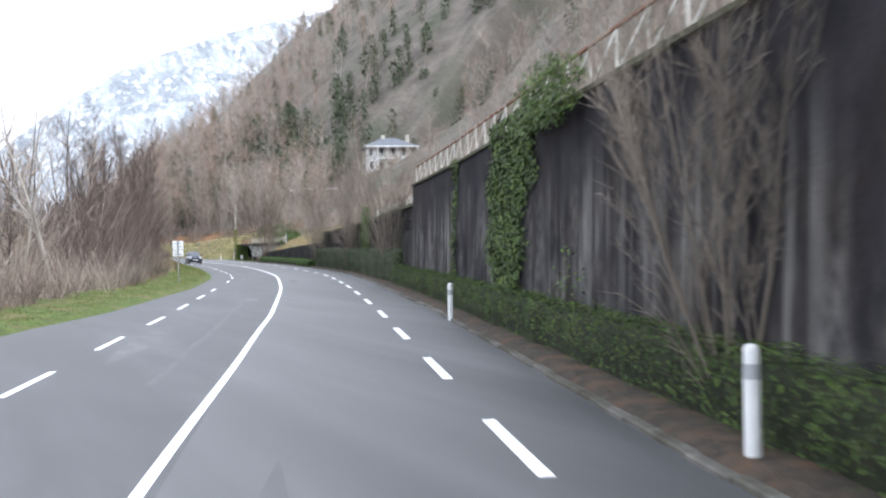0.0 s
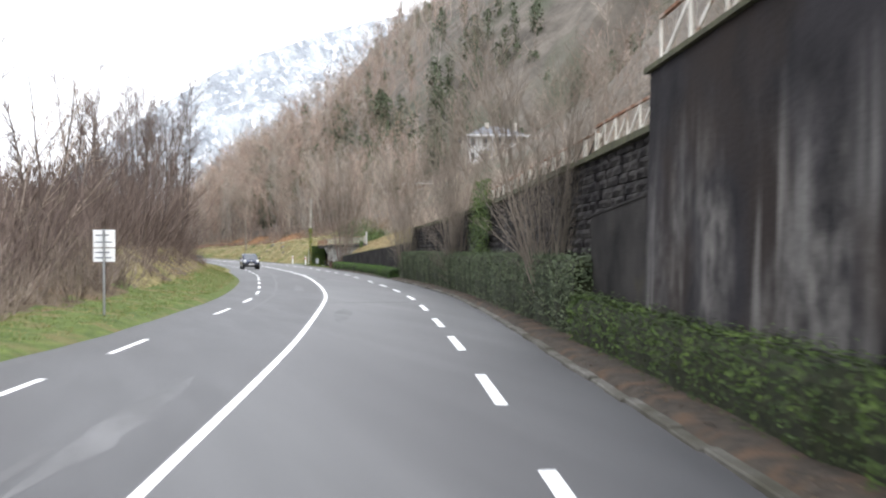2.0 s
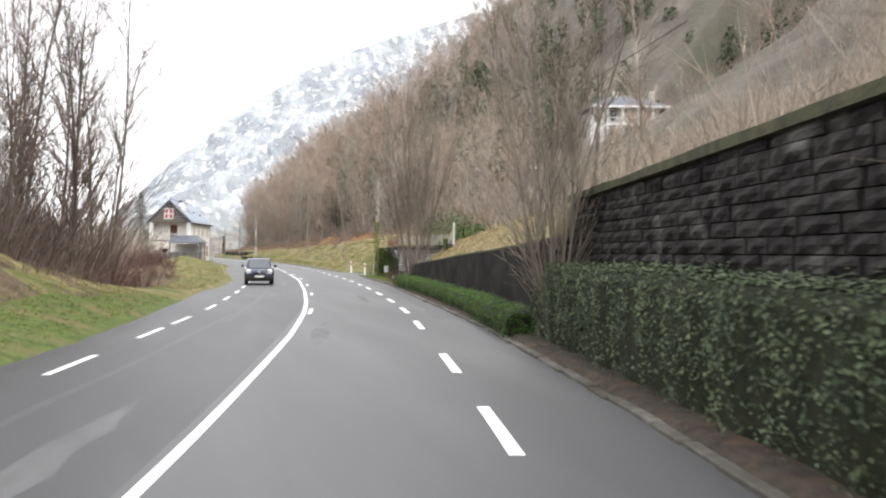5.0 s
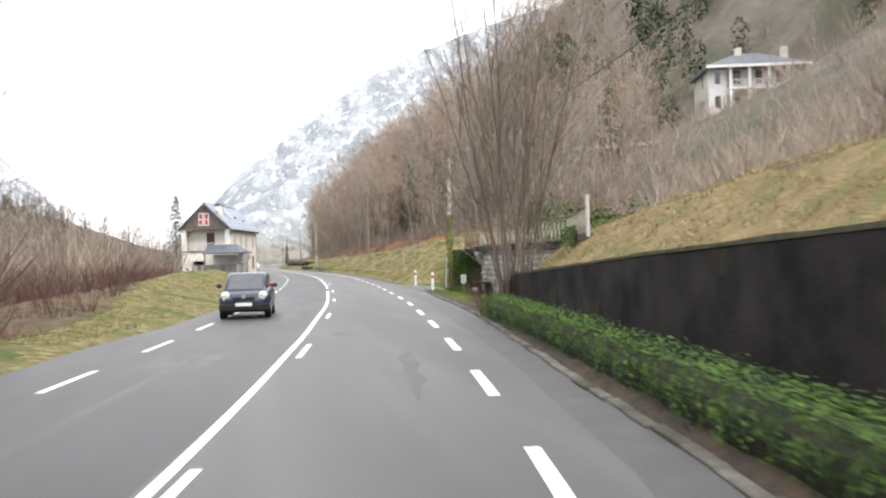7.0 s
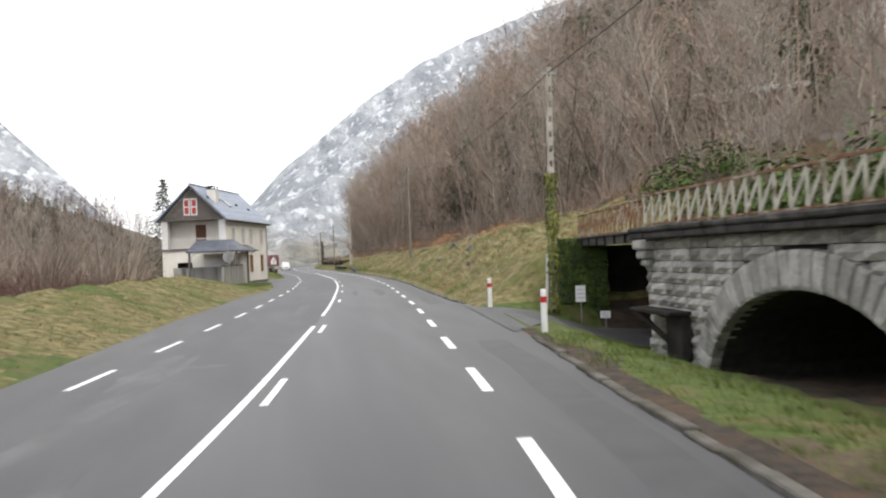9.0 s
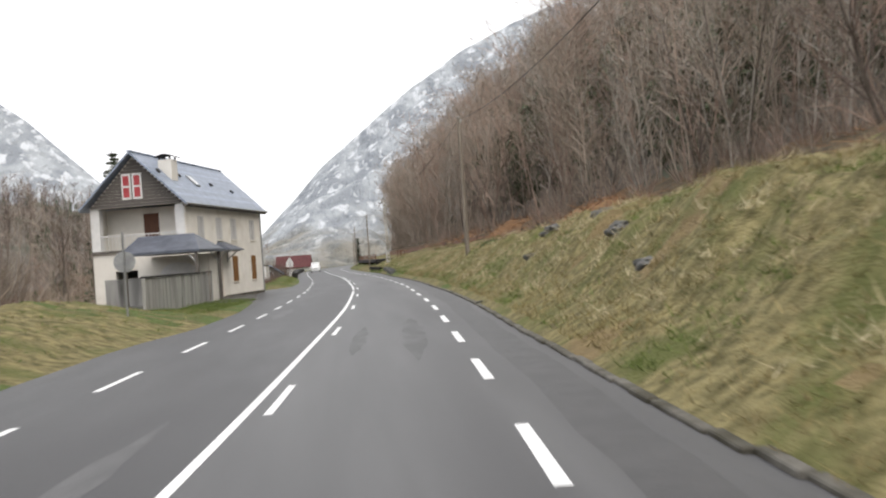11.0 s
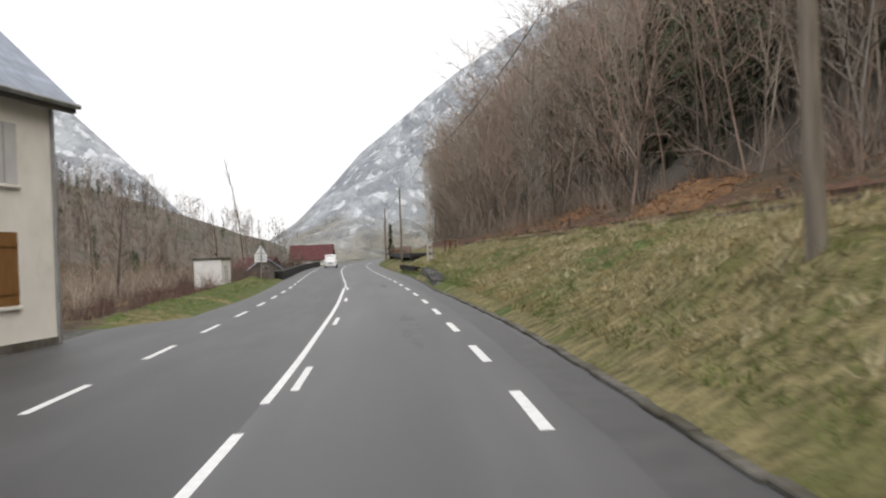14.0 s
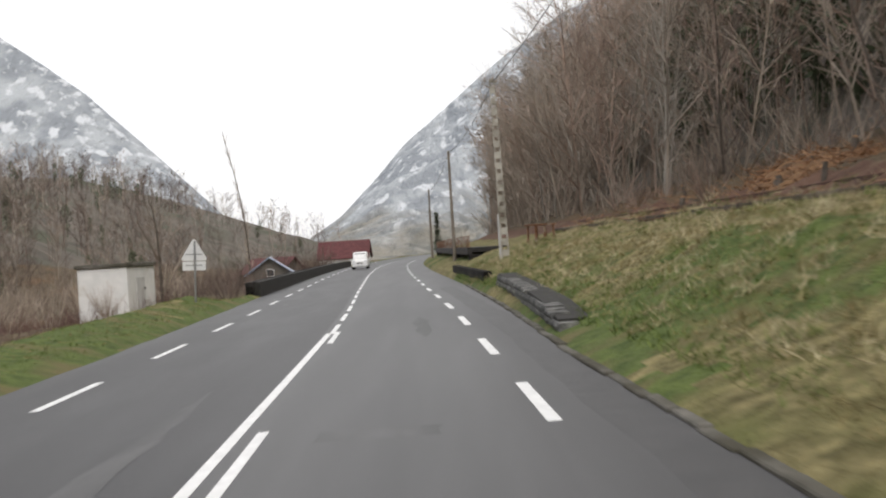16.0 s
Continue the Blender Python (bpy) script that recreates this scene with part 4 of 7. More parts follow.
def scatter(name, kinds, places, material, label, category):
    """Many plants joined into one: kinds are (verts, faces), places are (x, y, z, scale, turn, kind)."""
    vs, fs, b = [], [], 0
    for x, y, z, s, turn, k in places:
        v, f = kinds[k]
        c, q = math.cos(turn), math.sin(turn)
        vs.append(np.c_[(v[:, 0] * c - v[:, 1] * q) * s + x, (v[:, 0] * q + v[:, 1] * c) * s + y, v[:, 2] * s + z])
        fs += [tuple(b + i for i in face) for face in f]
        b += len(v)
    if not vs:
        return None
    return tagged(mesh_ob(name, np.concatenate(vs), fs, material), label, category, kind="stuff")


def forest_kind(seed, height, twigs, radius=0.048, spread=0.5):
    """A light-weight bare tree for the slopes."""
    rng = random.Random(seed)
    tw = Twigs()
    grow(tw, rng, Vector((0, 0, -0.3)), Vector((rng.uniform(-0.22, 0.22), rng.uniform(-0.22, 0.22), 1)), height, radius, 0, [(5, 22, 0.36, spread), (2, twigs, 0.55, 0.7), (1, 0, 0, 0)], least=0.0105, fine=1)
    return tw.arrays()


def bush_kind(seed, height, stems=8, twigs=6):
    rng = random.Random(seed)
    tw = Twigs()
    for _ in range(stems):
        a = rng.uniform(0, math.tau)
        d = Vector((math.cos(a) * rng.uniform(0.1, 0.9), math.sin(a) * rng.uniform(0.1, 0.9), 1))
        grow(tw, rng, Vector((0.2 * math.cos(a), 0.2 * math.sin(a), -0.1)), d, height * rng.uniform(0.6, 1.1), 0.02, 0, [(2, twigs, 0.5, 0.5), (1, 0, 0, 0)], fine=1)
    return tw.arrays()


def ever_kind(seed, height, leaves=190):
    """A dark evergreen clump."""
    rng = random.Random(seed)
    tw = Twigs()
    tw.rod(Vector((0, 0, -0.3)), Vector((0, 0, height * 0.9)), 0.14, 0.02, 4)
    for _ in range(leaves):
        f = rng.random() ** 0.8
        r = height * 0.27 * math.sqrt(max(0.02, 1 - (2 * f - 0.9) ** 2 * 0.8)) * (0.75 + 0.35 * noise.noise(Vector((f * 3, seed, 0))))
        a, q = rng.uniform(0, math.tau), rng.random() ** 0.4
        p = Vector((math.cos(a) * r * q, math.sin(a) * r * q, height * (0.12 + 0.88 * f) + rng.uniform(-0.2, 0.2)))
        tw.leaf(p, Vector((math.cos(a), math.sin(a), rng.uniform(0.2, 1.2))), rng.uniform(0.3, 0.7), rng)
    return tw.arrays()


def far_kind(seed, height):
    """A coarser tree for the far slopes."""
    rng = random.Random(seed)
    tw = Twigs()
    grow(tw, rng, Vector((0, 0, -0.3)), Vector((rng.uniform(-0.1, 0.1), rng.uniform(-0.1, 0.1), 1)), height, 0.07, 0, [(3, 16, 0.36, 0.75), (1, 7, 0.55, 0.7), (1, 0, 0, 0)], least=0.03, fine=1)
    return tw.arrays()


FOREST = [forest_kind(k, 9 + (k % 4), 12, spread=0.65 + 0.1 * (k % 4)) for k in range(7)] + [far_kind(60 + k, 11) for k in range(5)]
BUSHES = [bush_kind(40 + k, 2.4) for k in range(5)]
EVERS = [ever_kind(80 + k, 7.0) for k in range(3)]


def below_villa(x, y):
    """Share of the way up the cleared strip below the villa, or -1 outside it."""
    ax, ay, bx, by = 43.0, 104.0, 86.0, 197.0
    s = ((x - ax) * (bx - ax) + (y - ay) * (by - ay)) / ((bx - ax) ** 2 + (by - ay) ** 2)
    d = ((x - ax) * (by - ay) - (y - ay) * (bx - ax)) / math.hypot(bx - ax, by - ay)
    return s if 0 < s < 1 and -5 - 8 * s < d < 9 + 7 * s else -1.0


def cleared(u, off):
    """Where the wood above the terrace has been felled."""
    return (241 < u < 258 and 10 < off < 18.8) or (207 < u < 225 and 10 < off < 17.6) or (266 < u < 278 and 10 < off < 17.5)


def hillside():
    rng = random.Random(11)
    brown, red, grey, ever = [], [], [], []
    # right-hand slope
    for i in range(5200):
        near, high = i < 1300, i > 4150
        u = rng.uniform(150, 420) if near else rng.uniform(20, 330) if high else rng.uniform(-30, 600)
        off = 15.5 + 30 * rng.random() ** 1.2 if near else 45 + 230 * rng.random() if high else 19 + 320 * rng.random() ** 1.5
        if u < 96 and off < 21:
            continue
        if u > 420 and rng.random() < 0.3:
            continue
        x, y = road(u, off)
        if math.hypot(x - 86, y - 197) < 12 or cleared(u, off):
            continue
        z = land(u, off) + (lump(x, y, 45) * min(7.0, 0.1 * (off - 22)) if off > 22 else 0)
        z = carve(x, y, z)
        tall = float(np.interp(u, (90, 120, 200, 250), (0.9, 0.75, 1.2, 1.6))) if off < 60 else 1.4
        s = below_villa(x, y)
        if s >= 0:
            tall = max(0.12, min(0.5, (2.0 + 11.5 * s - z) / 10))
        coarse = off > 80 or u > 380
        p = (x, y, z - 0.3, rng.uniform(0.65, 1.15) * tall, rng.uniform(0, math.tau), 7 + rng.randrange(5) if coarse else rng.randrange(7))
        if off < 15.5 + 2.5 * rng.random() and 170 < u < 250:
            continue
        k = rng.random() + 0.3 * lump(x, y, 40)
        above = math.hypot(x - 96, y - 215) < 34 and s < 0 and rng.random() < 0.5
        if (k > ((0.64 if 185 < u < 330 else 0.86) if off < 50 else 0.85) and off > 21) or above:
            ever.append((*p[:3], p[3] * 0.9, p[4], rng.randrange(3)))
        elif k < 0.2:
            grey.append(p)
        elif k < 0.5:
            red.append(p)
        else:
            brown.append(p)
    # left-hand slope and valley floor
    dark = []
    for i in range(2400):
        far = i >= 1250
        u = rng.uniform(95, 460) if not far else 260 + 440 * rng.random() ** 0.8
        off = -(16 + 90 * rng.random() ** 1.1) if not far else -(60 + 150 * rng.random() ** 0.8)
        if 195 < u < 300 and off > -24:
            continue
        x, y = road(u, off)
        z = land(u, off) + (lump(x, y, 45) * min(7.0, 0.1 * (-off - 22)) if off < -22 else 0)
        tall = float(np.interp(-off, (16, 30, 40, 60), (0.42, 0.55, 1.1, 1.15)))
        if u > 225 and off > -50:
            tall *= 0.7
        p = (x, y, z - 0.3, rng.uniform(0.55, 1.2) * tall, rng.uniform(0, math.tau), 7 + rng.randrange(5) if off < -60 else rng.randrange(7))
        k = rng.random()
        if u > 235 and 0.62 < k < 0.72 and off < -30:
            ever.append((*p[:3], p[3] * 0.8, p[4], rng.randrange(3)))
            continue
        (dark if k < (0.3 if u < 235 else 0.72) else red if k < 0.8 else grey if k > 0.96 else brown).append(p)
    scatter("dark_woodland", FOREST, dark, M_TWIG_DARK, "dark leafless woodland across the valley", "woodland")
    scatter("brown_woodland", FOREST, brown, M_TWIG, "leafless brown winter woodland on the slopes", "woodland")
    scatter("reddish_woodland", FOREST, red, M_TWIG_RED, "reddish leafless winter woodland on the slopes", "woodland")
    scatter("grey_woodland", FOREST, grey, M_TWIG_GREY, "pale grey leafless trees among the woodland", "woodland")
    scatter("evergreen_woodland", EVERS, ever, M_EVER, "dark evergreen trees and ivy among bare woods", "woodland")


hillside()


# ---- posts and signs beside the road ----
def marker_post(u, off, red, group):
    """A plastic marker post with a sloped head and a reflective band."""
    t = thing("marker_post", "white plastic roadside marker post with a red band" if red else "white plastic roadside marker post with a grey band", "post", group, road_pose(u, off, land(u, off) - 0.02))
    bm = bmesh.new()
    n = 14
    rings = []
    for z, s in ((0, 1.0), (0.72, 1.0), (0.98, 0.97), (1.02, 0.8), (1.035, 0.45)):
        rings.append([bm.verts.new((0.075 * s * math.cos(k * math.tau / n), 0.072 * s * math.sin(k * math.tau / n), z)) for k in range(n)])
    for a, b in zip(rings, rings[1:]):
        for k in range(n):
            bm.faces.new((a[k], a[(k + 1) % n], b[(k + 1) % n], b[k]))
    bm.faces.new(rings[-1])
    part("body", bm, M_WHITE, t)
    part("reflective_band", tubed((0, 0, 0.72), (0, 0, 0.86), 0.0765, sides=14), M_BANDRED if red else M_BANDGREY, t, "red reflective band" if red else "grey reflective band")
    return t


marker_post(11.37, 5.28, False, "grey-banded posts")
marker_post(28.35, 5.02, False, "grey-banded posts")
marker_post(147.1, 5.72, True, "red-banded posts")
marker_post(158.9, 5.85, True, "red-banded posts")


def direction_board():
    u, off = 56.26, -5.3
    t = thing("road_sign", "white information board with dark lettering on a steel pole", "road sign", "", road_pose(u, off, land(u, off), 4))
    part("pole", tubed((0, -0.05, -0.1), (0, -0.05, 2.26), 0.032, sides=10), M_GALV, t)
    for z0, z1 in ((1.78, 2.24), (1.4, 1.75)):
        p = part("panel", boxed(-0.28, -0.012, z0, 0.28, 0.012, z1, bevel=0.004), M_SIGNBACK, t)
        for k in range(2):
            zz = z0 + (z1 - z0) * (0.3 + 0.4 * k)
            part("lettering", boxed(-0.22, -0.016, zz - 0.014, 0.2 - 0.07 * k, -0.0125, zz + 0.014), M_TEXTBAR, p)
    return t


direction_board()


def round_sign():
    u, off = 189.5, -6.95
    t = thing("road_sign", "round traffic sign on a pole, seen from its grey back", "road sign", "", road_pose(u, off, land(u, off), 0))
    part("pole", tubed((0, 0, -0.1), (0, 0, 2.85), 0.035, sides=10), M_GALV, t)
    part("disc", tubed((0, 0.045, 1.85), (0, 0.06, 1.85), 0.36, sides=28), M_GALV, t)
    return t


round_sign()


def warning_sign():
    x, y = 30.05, 274.9
    t = thing("road_sign", "triangular warning sign with a plate below, seen from the back", "road sign", "", pose(x, y, 0.5, 0, 2.5, 2))
    part("pole", tubed((0.04, 0, -0.1), (0.04, 0, 2.15), 0.035, sides=10), M_GALV, t)
    bm = bmesh.new()
    pts = [(-0.42, 1.42), (0.42, 1.42), (0.46, 1.5), (0.04, 2.2), (-0.04, 2.2), (-0.46, 1.5)]
    f = [bm.verts.new((x, 0.04, z)) for x, z in pts]
    b = [bm.verts.new((x, 0.055, z)) for x, z in pts]
    bm.faces.new(f)
    bm.faces.new(b[::-1])
    for k in range(6):
        bm.faces.new((f[k], b[k], b[(k + 1) % 6], f[(k + 1) % 6]))
    part("triangle", bm, M_SIGNBACK, t)
    part("plate", boxed(-0.42, 0.04, 1.06, 0.42, 0.055, 1.39, bevel=0.004), M_SIGNBACK, t)
    for z in (1.25, 1.65):
        part("bracket", boxed(-0.3, 0.025, z - 0.02, 0.3, 0.0395, z + 0.02), M_GALV, t)
    return t


warning_sign()


# ---- hedges ----
def hedge(u0, u1, front, back, height, leaf_mat, label, seed, leaf=0.075, density=260, shaggy=0.06, rounded=0.2, seam=0.12):
    """A clipped hedge: a near-black core coloured as inner shade and a skin of many small leaves."""
    rng = random.Random(seed)
    t = thing("hedge", label, "hedge", "", None)
    hf = lambda u: height * (1 + 0.05 * lump(u, 3.0 + seed, 2.2))
    # bushes that have grown together: rounded fronts with a dip at each seam
    bulge = lambda u: 0.07 * lump(u, seed, 1.2) + seam * (1 - abs(math.sin(math.pi * (u + 0.35 * lump(u, 9.0, 3.0)) / 1.35)) ** 0.5)
    us = steps(u0, u1, 0.8)
    verts, faces = [], []
    for u in us:
        w = bulge(u)
        h = hf(u)
        for o, z in ((front + 0.12 + w, 0.0), (front + 0.05 + w, 0.4 * h), (front + 0.08 + w, h - 0.2), (front + rounded + 0.06, h - 0.07), (back - 0.2, h - 0.07), (back - 0.05, h - 0.25), (back - 0.05, 0.0)):
            verts.append((*road(u, o), z + 0.05))
    n = 7
    for i in range(len(us) - 1):
        faces += [(n * i + j, n * i + (j + 1) % n, n * (i + 1) + (j + 1) % n, n * (i + 1) + j) for j in range(n)]
    faces += [tuple(range(n))[::-1], tuple(n * (len(us) - 1) + k for k in range(n))]
    mesh_ob("shade_core", verts, faces, M_HEDGE_SHADE, t)
    tw = Twigs()
    top_w = back - front
    per_m = int(density * (height + top_w))
    for _ in range(int(per_m * (u1 - u0))):
        u = rng.uniform(u0 - 0.08, u1 + 0.08)
        h = hf(u)
        w = bulge(u)
        q = rng.uniform(0, height + top_w)
        if q < height:
            z = h * q / height
            # thinned low down, so the core's painted shade darkens the foot
            if z < 0.42 * h and rng.random() < 0.5:
                continue
            o = front + w + rng.gauss(0, shaggy * 0.5) + 0.1 * max(0.0, 0.45 - z / h)
            if z > h - rounded:
                o += (z - (h - rounded)) ** 2 / rounded * 0.9
            nrm = Vector((-1, rng.uniform(-0.8, 0.8), rng.uniform(-0.3, 0.9)))
        else:
            o = front + rounded * 0.4 + (top_w - rounded * 0.4) * (q - height) / top_w
            z = h + abs(rng.gauss(0, shaggy * 0.6)) - 0.03
            nrm = Vector((rng.uniform(-0.7, 0.5), rng.uniform(-0.6, 0.6), 1))
        if rng.random() < 0.015:
            z += rng.uniform(0.03, 0.16) if q >= height else 0
        tx, ty = heading(u)
        nrm = Vector((nrm.x * ty + nrm.y * tx, -nrm.x * tx + nrm.y * ty, nrm.z))
        tw.leaf(Vector((*road(u, o), z + 0.05)), nrm, leaf * rng.uniform(0.55, 1.2), rng)
    # the two end faces
    for ue, s in ((u0, -1), (u1, 1)):
        for _ in range(int(density * height * top_w)):
            o, z = rng.uniform(front, back), rng.uniform(0, height)
            tx, ty = heading(ue)
            tw.leaf(Vector((*road(ue + s * rng.uniform(0, shaggy), o), z + 0.05)), Vector((tx * s, ty * s, rng.uniform(-0.2, 0.8))), leaf * rng.uniform(0.7, 1.4), rng)
    v, f = tw.arrays()
    tagged(mesh_ob("leaves", v, f, leaf_mat, t), kind="stuff")
    return t


hedge(2.0, 48.9, 5.5, 6.08, 0.9, M_HEDGE_G, "low clipped dark green hedge along the wall", 1, leaf=0.06, density=430, shaggy=0.1)
hedge(49.1, 90.2, 5.55, 6.4, 1.62, M_HEDGE_D, "tall clipped dull grey-green hedge", 2, leaf=0.066, density=400, shaggy=0.1, seam=0.2)
hedge(90.8, 122.8, 4.97, 5.75, 0.58, M_HEDGE_B, "low bright green clipped hedge before the dark wall", 3, leaf=0.055, density=520, shaggy=0.08, seam=0.08)


# ---- ivy ----
def ivy(name, label, seed, count, place, leaf=0.13, mat_=M_IVY, stems=0):
    """place(rng) gives a point and the way that the leaf looks."""
    rng = random.Random(seed)
    tw = Twigs()
    for _ in range(count):
        p, n = place(rng)
        tw.leaf(p, n, leaf * rng.uniform(0.45, 1.15), rng)
    t = thing(name, label, "ivy")
    v, f = tw.arrays()
    tagged(mesh_ob("leaves", v, f, mat_, t), kind="stuff")
    return t


def on_wall(u0, u1, z0, z1, off, shape, depth=0.14):
    def place(rng):
        while True:
            a, b = rng.random(), rng.random()
            if shape(a, b, rng):
                break
        u, z = u0 + (u1 - u0) * a, z0 + (z1 - z0) * b
        o = off + 0.028 * z - depth * rng.random() ** 1.6 - 0.03
        tx, ty = heading(u)
        n = Vector((-1, rng.uniform(-0.7, 0.7), rng.uniform(0, 1.0)))
        return Vector((*road(u, o), z)), Vector((n.x * ty + n.y * tx, -n.x * tx + n.y * ty, n.z))

    return place


ivy("ivy", "broad curtain of green ivy hanging down the concrete wall", 5, 9000,
    on_wall(22.0, 28.2, 0.6, 5.0, 5.95, lambda a, b, r: abs(a - 0.5 - 0.07 * math.sin(5 * b)) < 0.22 + 0.2 * b ** 0.7 + 0.05 * math.sin(17 * b + 3) + r.gauss(0, 0.025)), leaf=0.115)
ivy("ivy", "narrow strand of ivy down the concrete wall", 6, 700,
    on_wall(32.6, 34.3, 0.6, 4.75, 5.95, lambda a, b, r: abs(a - 0.5 - 0.1 * math.sin(6 * b)) < 0.2 + 0.07 * math.sin(23 * b) + 0.15 * max(0, b - 0.85) * 6 + r.gauss(0, 0.04)), leaf=0.12)
ivy("shrub", "ivy shrub spilling over the top of the wall", 7, 2600,
    on_wall(18.5, 23.2, 4.2, 5.6, 5.85, lambda a, b, r: (a - 0.5) ** 2 * 3.2 + (b - 0.45) ** 2 * 3.5 < 0.75 + r.gauss(0, 0.1), depth=0.4), leaf=0.11)
ivy("ivy", "bright green climber on the stone wall", 8, 4800,
    on_wall(66.3, 70.6, 1.3, 4.6, 6.4, lambda a, b, r: abs(a - 0.55 + 0.12 * b) < 0.3 + 0.16 * math.sin(3 * b) + 0.05 * math.sin(19 * b) + r.gauss(0, 0.03), depth=0.35), leaf=0.11)
ivy("ivy", "sparse weeds growing at the foot of the concrete wall", 9, 130,
    on_wall(18.0, 21.6, 0.6, 2.0, 5.95, lambda a, b, r: abs(a - 0.5) < 0.35 * (1 - b) + 0.1 + r.gauss(0, 0.05)), leaf=0.11)


# ---- railings ----
def lattice(name, label, a, b, z0, z1, pitch, material, top_material, bar=0.055, posts=True, diag=True):
    """A railing of uprights and slanting bars between a handrail and a foot rail, from point a to point b."""
    a, b = Vector((*a, 0)), Vector((*b, 0))
    length = (b - a).length
    turn = math.degrees(math.atan2(-(b - a).x, (b - a).y))
    t = thing(name, label, "railing", "", pose(a.x, a.y, 0, 0, 0, turn))
    part("handrail", boxed(-0.03, 0, z1 - 0.03, 0.03, length, z1 + 0.02), top_material, t, "rusty iron handrail")
    part("foot_rail", boxed(-0.025, 0, z0 + 0.02, 0.025, length, z0 + 0.06), top_material, t)
    n = max(1, round(length / pitch))
    p = length / n
    up = part("upright", boxed(-0.012, -bar / 2, z0, 0.012, bar / 2, z1), material, t)
    bm = bmesh.new()
    d = Vector((0, p, z1 - z0 - 0.09))
    ang = math.degrees(math.atan2(d.z, d.y))
    box(bm, -0.01, 0, -bar / 2, 0.01, d.length, bar / 2, Matrix.Translation((0, 0, z1 - 0.05)) @ pose(0, 0, 0, -ang, 0, 0))
    sl = part("slanting_bar", bm, material, t) if diag else None
    for k in range(1, n + 1):
        share("upright", up, t, Matrix.Translation((0, k * p, 0)))
        if diag and k < n:
            share("slanting_bar", sl, t, Matrix.Translation((0, k * p, 0)))
    return t


for k, (ua, ub) in enumerate(((-8, 4), (4, 15), (15, 25), (25, 35), (35, 45.2))):
    lattice("railing", "white-painted iron lattice railing on the concrete wall", road(ua, 6.25), road(ub, 6.25), 4.68, 5.47, 1.52, M_RAIL, M_RUST, bar=0.085)


def post_railing(u0, u1, off, zf, group):
    """Pale posts with dark slanting stays and a rusty handrail on the stone wall."""
    n = round((u1 - u0) / 1.28)
    for k in range(n):
        ua, ub = u0 + (u1 - u0) * k / n, u0 + (u1 - u0) * (k + 1) / n
        pa, pb = Vector((*road(ua, off), zf(ua))), Vector((*road(ub, off), zf(ub)))
        t = thing("railing_bay", "railing bay with a pale post, dark stay and rusty handrail", "railing", group, Matrix.Translation(pa))
        d = pb - pa
        part("post", boxed(-0.045, -0.045, -0.05, 0.045, 0.045, 0.55, bevel=0.01), M_POLEC, t)
        part("handrail", tubed((0, 0, 0.58), d + Vector((0, 0, 0.58)), 0.025, sides=6), M_RUST, t)
        part("stay", tubed((0, 0, 0.55), d * 0.9 + Vector((0, 0, 0.02)), 0.018, sides=5), M_IRON, t)
        part("foot_rail", tubed((0, 0, 0.06), d + Vector((0, 0, 0.06)), 0.014, sides=5), M_IRON, t)


post_railing(52, 70, 6.86, lambda u: float(np.interp(u, (45, 60, 95), (4.02, 3.9, 3.12))), "railing on the stone wall")
lattice("railing", "white-painted iron lattice railing on the stone wall", road(45.6, 6.8), road(52, 6.8), 4.0, 4.65, 1.0, M_RAIL, M_RUST, bar=0.06)


# ---- the old railway bridge: an ashlar arch, an iron girder, wing wall and railings ----
BR_LEN = 17.0
BR_FAR = Vector((42.95, 148.4, 0))
BR_DIR = Vector((0.018, 1.0, 0)).normalized()
BR_A = BR_FAR - BR_LEN * BR_DIR
BR_C, BR_HALF, BR_RISE, BR_SPRING = BR_LEN - 8.1, 4.2, 2.36, -1.3
WING_END = Vector((39.95, 121.5, 0))


def turn_of(d):
    return -math.degrees(math.atan2(d.x, d.y))


def arch_z(y):
    q = (y - BR_C) / BR_HALF
    return BR_SPRING + BR_RISE * math.sqrt(max(0.0, 1 - q * q))


def ashlar_meshes(rng):
    """Blocks with a rough, cushioned face."""
    block = []
    for i in range(6):
        bm = boxed(-0.5, -0.5, -0.5, 0.5, 0.5, 0.5)
        bmesh.ops.subdivide_edges(bm, edges=[e for e in bm.edges if e.verts[0].co.x < 0 and e.verts[1].co.x < 0], cuts=1, use_grid_fill=True)
        for v in bm.verts:
            if v.co.x < 0:
                rim = max(abs(v.co.y), abs(v.co.z)) > 0.45
                v.co.x = -0.26 if rim else -0.5 - 0.28 * rng.random()
                v.co.y *= 0.98 - 0.01 * rng.random()
                v.co.z *= 0.94 - 0.04 * rng.random()
        me = bpy.data.meshes.new("ashlar_block")
        bm.to_mesh(me)
        bm.free()
        me.materials.append(M_ASHLAR)
        block.append(me)
    return block


